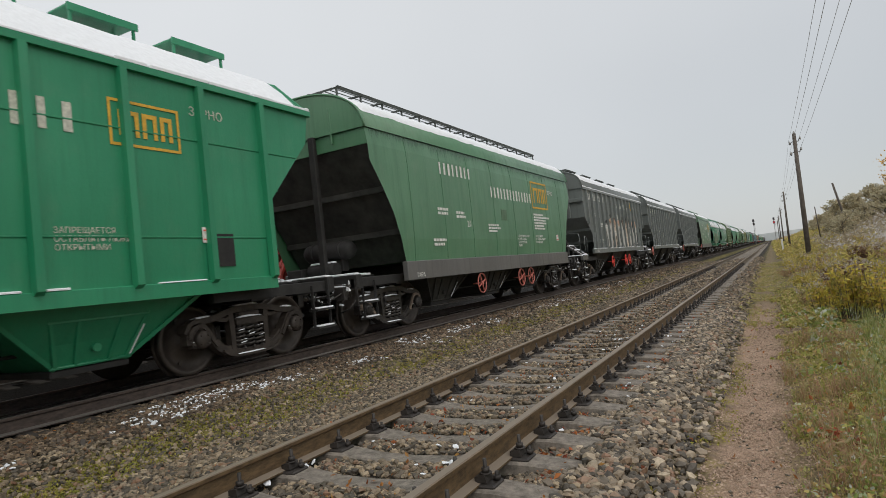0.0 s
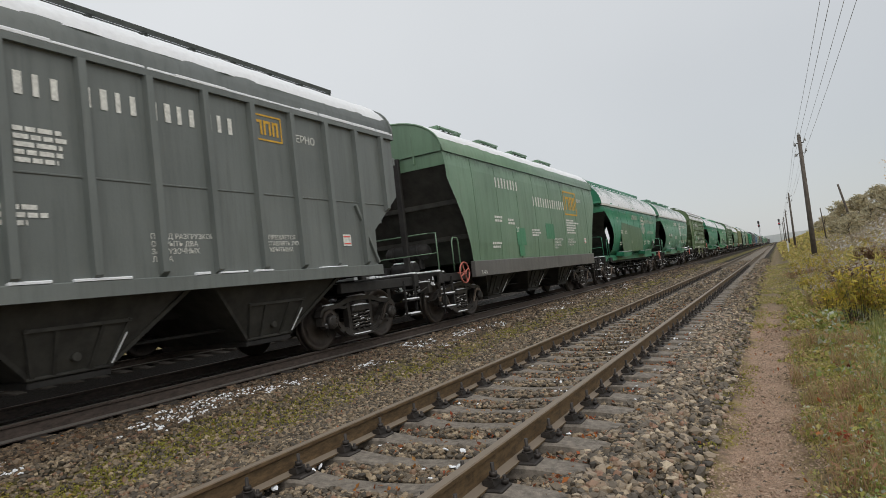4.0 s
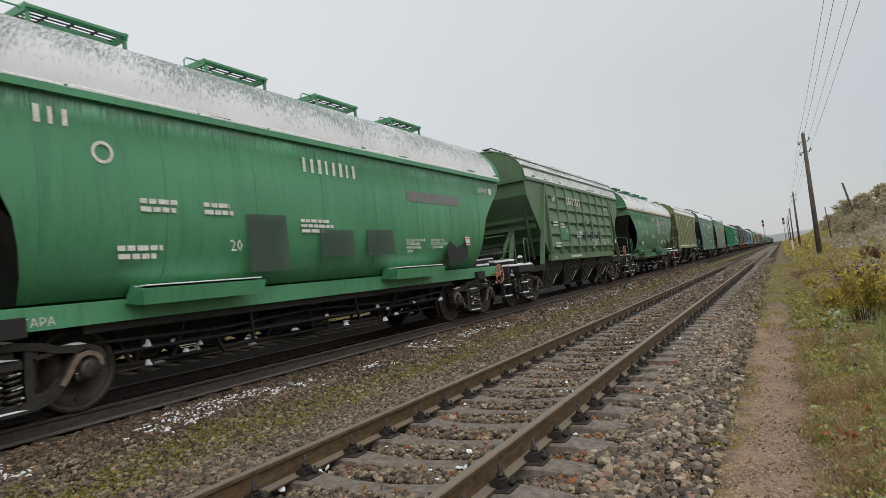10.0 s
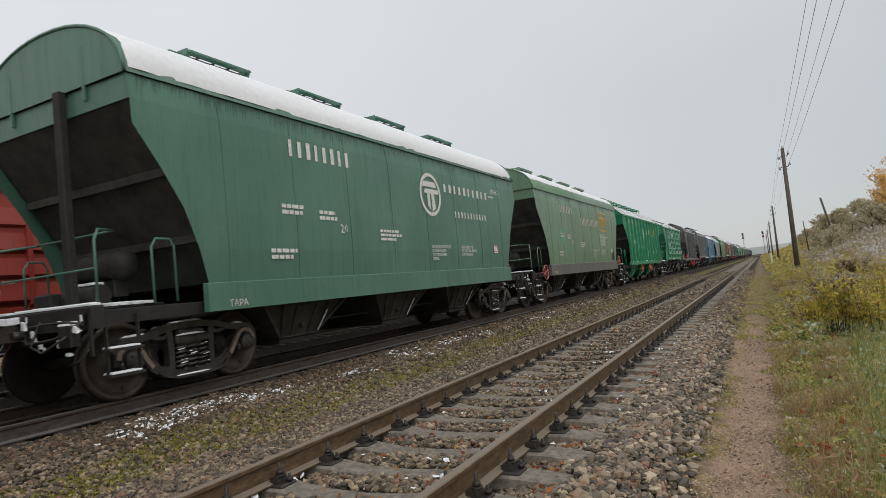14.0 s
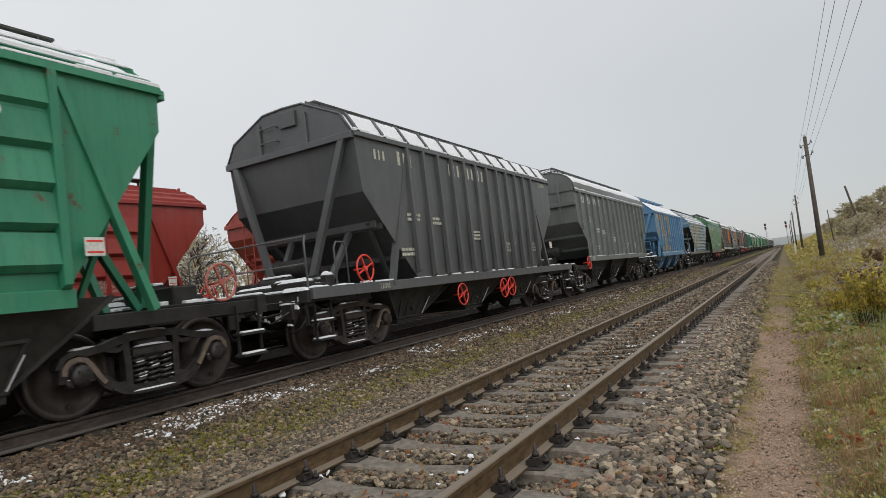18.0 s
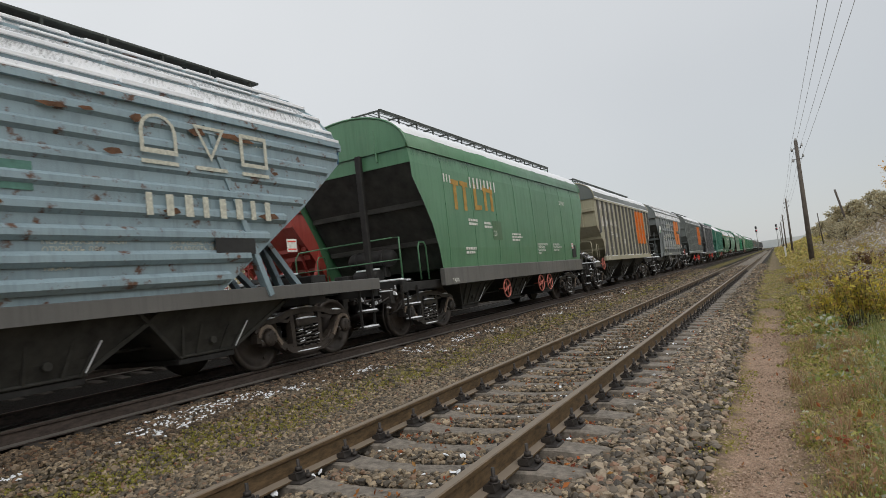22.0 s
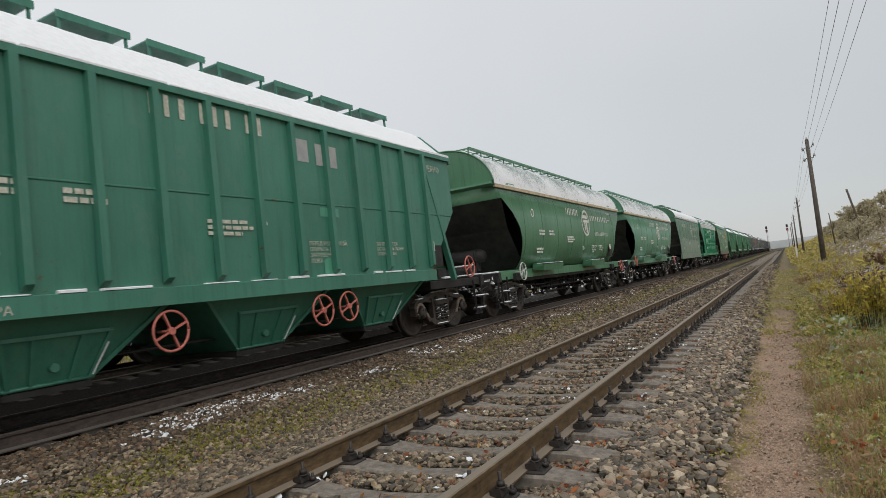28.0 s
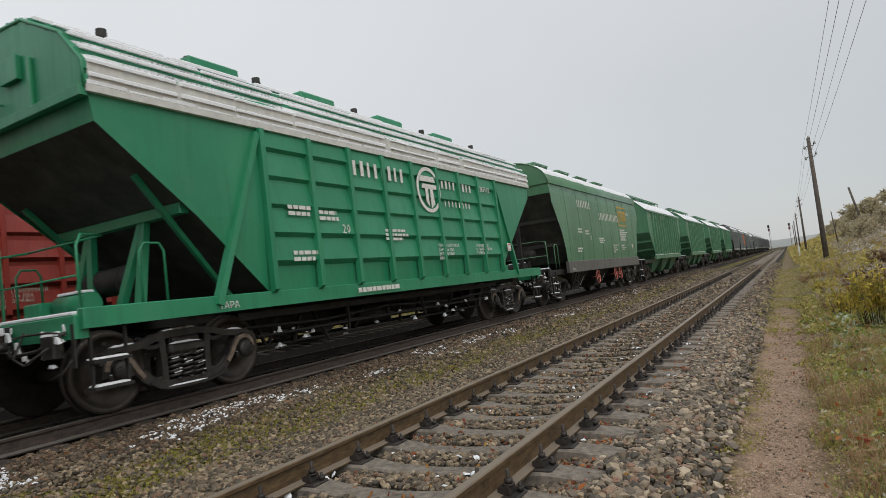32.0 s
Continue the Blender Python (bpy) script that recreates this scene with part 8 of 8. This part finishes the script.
# ---- trees ----
def tree_model(name, label, h, crown_mat, n_leaf, seed, bare=False, group="", size=.09):
    r = np.random.RandomState(seed)
    t = thing(name, label, "tree", None, group)
    g = Geo()
    tips = []
    g.tube([(0, 0, -.3), (.03, .02, h * .25), (.08, -.03, h * .55), (.05, .03, h * .8), (.08, .0, h)], .012 * h, 7)
    for i in range(26 if bare else 18):
        z = h * r.uniform(.22, .95)
        a = r.uniform(0, 6.283)
        l = (h - z) * r.uniform(.35, .65) + .35
        e = Vector((math.cos(a) * l, math.sin(a) * l, z + l * r.uniform(.4, 1.1)))
        b = Vector((.05, 0, z))
        m_ = b.lerp(e, .5) + Vector((0, 0, .08 * l))
        g.tube([b, m_, e], .004 * h * (1 - z / h) + .012, 5)
        for j in range(7 if bare else 4):
            q = b.lerp(e, r.uniform(.3, 1.0))
            f = q + Vector(r.normal(0, 1, 3)) * .12 * h * .35 + Vector((0, 0, .05 * h))
            g.cyl(q, f, .010, .004, 4)
            tips += [q.lerp(f, .6), f]
        tips += [m_, e]
    ob = new("trunk", g.mesh("trunk"))
    ob.data.materials.append(TWIG)
    ob.parent = t
    tips = np.array([tuple(p) for p in tips])
    p = tips[r.randint(0, len(tips), n_leaf)] + r.normal(0, .045 * h, (n_leaf, 3))
    leaves("crown", "", p, size, crown_mat, seed + 1, 1.2, t)
    return t


def plant(model, spots, seed):
    r = random.Random(seed)
    for i, (x, y) in enumerate(spots):
        s = r.uniform(.75, 1.2)
        m = at(x, y, ground_z(x, y) - .05, 0, 0, r.uniform(0, 360)) @ Matrix.Diagonal((s, s, s * r.uniform(.9, 1.1), 1))
        if i == 0:
            model.matrix_basis = m
        else:
            c = copy_thing(model, m)
            c.matrix_basis = m


orange = tree_model("autumn_tree", "orange autumn birch on the hillside", 4.6, CROWN_ORANGE, 1700, 81, False, "orange trees on the hillside")
plant(orange, [(9.6, 60), (11.0, 66), (12.6, 74), (14.5, 92), (10.8, 62)], 1)
dull = tree_model("hillside_tree", "dull olive and brown tree on the hillside", 3.1, CROWN_HAZY, 1500, 83, False, "trees on the hillside", .10)
rnd = random.Random(9)
spots = []
while len(spots) < 95:
    y = rnd.uniform(95, 380)
    x = rnd.uniform(.03 * y + 4.5, .14 * y + 8)
    spots.append((x, y))
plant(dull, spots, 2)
shrub = tree_model("hillside_shrub", "low yellow-brown shrub on the slope", 1.8, CROWN_HAZY, 700, 85, False, "shrubs on the slope", .08)
spots = []
while len(spots) < 70:
    y = rnd.uniform(50, 230)
    x = rnd.uniform(.025 * y + 2.6, .15 * y + 3)
    spots.append((x, y))
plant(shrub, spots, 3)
bare = tree_model("bare_tree", "bare frosted tree beyond the tracks", 4.0, FROST, 900, 87, True, "bare trees beyond the tracks", .05)
spots = [(rnd.uniform(-34, -20), rnd.uniform(16, 60)) for i in range(26)] + [(rnd.uniform(-60, -26), rnd.uniform(60, 240)) for i in range(18)]
plant(bare, spots, 4)
r_, x_, y_ = scatter(30000, -34, -18.5, 0, 60, 91)
leaves("far_undergrowth", "dense frosted brushwood beyond the tracks", np.stack([x_, y_, zs(x_, y_) + 4.4 * r_.uniform(0, 1, 30000) ** 1.2], -1), .10, BRUSH, 92, 1.6)
r_, x_, y_ = scatter(9000, -22, -15.6, 0, 60, 93)
blades("far_grass", "rough yellow grass beyond the tracks", np.stack([x_, y_, zs(x_, y_)], -1), .5, GRASS_MIX, 94, .012, .6)


def far_ridge():
    """A low wooded ridge far down the line."""
    g = Geo()
    top = []
    for i in range(121):
        x = -700 + i * 1400 / 120
        z = 16 + 9 * noise.noise(Vector((x * .006, 2, 0))) + 3 * noise.noise(Vector((x * .05, 7, 0))) + max(0, x) * .05
        top.append((x, 1500 + 60 * math.sin(x * .01), z))
    rings = [[(x, y, -5), (x, y, z), (x, y + 120, z), (x, y + 120, -5)] for x, y, z in top]
    return g.loft(rings, True, True, False)


# pale blue-grey puts the haze into the wood's base colour
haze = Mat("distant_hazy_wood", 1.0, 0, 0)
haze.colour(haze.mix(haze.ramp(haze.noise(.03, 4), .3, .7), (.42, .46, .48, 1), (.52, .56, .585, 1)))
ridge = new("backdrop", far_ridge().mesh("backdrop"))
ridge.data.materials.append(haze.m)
tagged(ridge, "hazy wooded ridge on the horizon", "distant hills", kind="structure")


# ---- poles and signals ----
POLE = plain("weathered_pole_timber", (0.10, 0.085, 0.072, 1), .9, 0, .35, 5, .5, .008)
INSUL = plain("glazed_insulator", (.35, .35, .34, 1), .3, 0, .2)
POLES = [(1.72, 40, -.3), (1.9, 90, -.2), (2.0, 140, .0), (2.1, 190, .2), (2.2, 240, .3)]
POLE_H = 7.25


def utility_pole(x, y, z, h, lean):
    p = thing("utility_pole", "tall weathered telegraph pole with two hooked crossarms", "utility pole", at(x, y, z, 0, lean, 0), "poles along the line")
    part("shaft", "pole_shaft", lambda: Geo().cyl((0, 0, -.5), (0, 0, h), .15, .095, 12), POLE, p)
    for k, q in ((.45, 0), (1.05, 1)):
        a = part("crossarm", ("pole_arm", q), lambda: Geo().tube([(-.28, 0, -.04), (-.27, 0, -.15), (-.22, 0, -.16), (-.20, 0, -.05), (-.15, 0, 0), (.15, 0, 0), (.20, 0, -.01), (.23, 0, .12), (.28, 0, .14), (.30, 0, .05)], .02, 6), BOLT, p, at(0, 0, h - k))
        for s in (-.25, .27):
            part("insulator", "insulator", lambda: Geo().lathe([(-.02, .02), (0, .05), (.05, .055), (.08, .035), (.11, .045), (.14, .02)], 10, "z", (0, 0, 0)), INSUL, a, at(s, 0, .10 if s > 0 else -.10))
    part("insulator", "insulator", None, INSUL, p, at(0, 0, h))
    return p


for x, y, z in POLES:
    utility_pole(x, y, z, POLE_H, .4)

WIRE = plain("dull_wire", (.30, .31, .32, 1), .6, .2)
for dx, dz in ((-.25, -.4), (.27, -.3), (-.25, -1.0), (.27, -.9)):
    g = Geo()
    pts = []
    ends = [(1.72, -10, -.3)] + POLES
    for (xa, ya, za), (xb, yb, zb) in zip(ends, ends[1:]):
        for i in range(12):
            t = i / 12
            pts.append((xa + (xb - xa) * t + dx, ya + (yb - ya) * t, za + (zb - za) * t + POLE_H + dz - 3.2 * t * (1 - t) * .35))
    g.tube(pts, .006, 4)
    ob = new("overhead_wire", g.mesh("overhead_wire"))
    ob.data.materials.append(WIRE)
    tagged(ob, "thin overhead wire strung between the poles", "wire", "overhead wires")

broken = thing("leaning_pole", "old leaning pole with a low crossarm on the slope", "utility pole", at(6.45, 70, 1.7, 0, -10, 0))
part("shaft", "leaning_shaft", lambda: Geo().cyl((0, 0, -.5), (0, 0, 4.3), .12, .09, 10), POLE, broken)
arm = part("crossarm", "leaning_arm", lambda: Geo().slab(-.75, .75, -.05, .05, -.05, .05, .01), POLE, broken, at(.1, -.12, 1.2, 0, 6, 0))
for s in (-.65, -.2, .25, .65):
    part("insulator", "insulator", None, INSUL, arm, at(s, 0, .05))
post = thing("hill_post", "thin bare post on the slope", "post", at(4.15, 70, 1.0, 0, -3, 0))
part("shaft", "hill_post_shaft", lambda: Geo().cyl((0, 0, -.4), (0, 0, 2.9), .06, .04, 8), POLE, post)

RED_LIGHT = Mat("red_signal_light", .4)
RED_LIGHT.b.inputs["Base Color"].default_value = (.8, .05, .05, 1)
RED_LIGHT.b.inputs["Emission Color"].default_value = (1.0, .06, .08, 1)
RED_LIGHT.b.inputs["Emission Strength"].default_value = 2.2
SIGNAL_BLACK = plain("signal_black_paint", (.02, .02, .022, 1), .5, 0, .2)
MAST = plain("grey_mast_paint", (.30, .31, .31, 1), .6, 0, .15)


def signal_mast(x, y, z, h):
    s = thing("signal_mast", "railway signal mast showing a red light", "railway signal", at(x, y, z), "red signals down the line")
    part("mast", ("mast", h), lambda: Geo().cyl((0, 0, -.3), (0, 0, h), .10, .08, 10), MAST, s)
    for k in (0, 1):
        hd = part("head", "signal_head", lambda: Geo().slab(-.32, .32, -.10, .12, -.48, .48, .10), SIGNAL_BLACK, s, at(0, -.12, h - .45 - k * 1.25))
        part("visor", "signal_visor", lambda: Geo().lathe([(-.35, .17), (-.10, .17)], 14, "y", (0, 0, .08)), SIGNAL_BLACK, hd)
        if k:
            part("lens", "signal_lens", lambda: Geo().lathe([(-.13, .02), (-.12, .18), (-.10, .19)], 16, "y", (0, 0, .08)), RED_LIGHT.m, hd, None, "glowing red lens")
    part("ladder", ("signal_ladder", h), lambda: g_ladder(h - .5), MAST, s, at(.2, .15, 0))
    return s


signal_mast(-5.25, 250, .2, 9.0)
signal_mast(1.25, 250, .4, 8.6)
marker = thing("marker_post", "short white and black kilometre post beside the track", "marker post", at(.75, 62, .1))
part("post", "marker_shaft", lambda: Geo().slab(-.07, .07, -.07, .07, -.3, 1.0, .01), WHITE, marker)

# ---- the standing red wagon on the third track ----
red = wagon(90, "box_grid", RED_OXIDE, "red oxide panelled grain wagon standing on the third track", "rail", "none", PATCHY_GREY, None, None, True, [(12.9, 1.45, RED)], True, "standing_wagon", at(X_THIRD, -2.5, Z_TRAIN))
write("ЗЕРНО", .16, WHITE, red, 1.60, 9.95, 3.06, "grain_lettering")
copy_thing(red, at(X_THIRD, -2.5 + L, Z_TRAIN)).matrix_basis = at(X_THIRD, -2.5 + L, Z_TRAIN)


# ---- what moves ----
def motions():
    """The train rolls past at an even pace, its wheels turning while they are near."""
    for k, w in FLEET:
        y = start_of(k)
        walk(w, [(t, pose(X_TRAIN, y - SPEED * t, Z_TRAIN)) for t in (0.0, 16.0, 32.0)])
    for w, dy, k in WHEELSETS:
        if k >= 90:
            continue
        base = w.parent.matrix_basis.translation.y + dy
        y = start_of(k) + base
        a = max(0, int((y - 34) / SPEED * FPS))
        b = min(32 * FPS, int((y + 4) / SPEED * FPS))
        if b <= a:
            continue
        step = math.degrees(SPEED / FPS / .4785)
        spin = lambda i: pose(0, dy, .4785, (step * (min(max(i, a), b) - a)) % 360)
        ids = sorted(set([0, *range(a, b + 1), 32 * FPS]))
        walk(w, [(i / FPS, spin(i)) for i in ids])


motions()
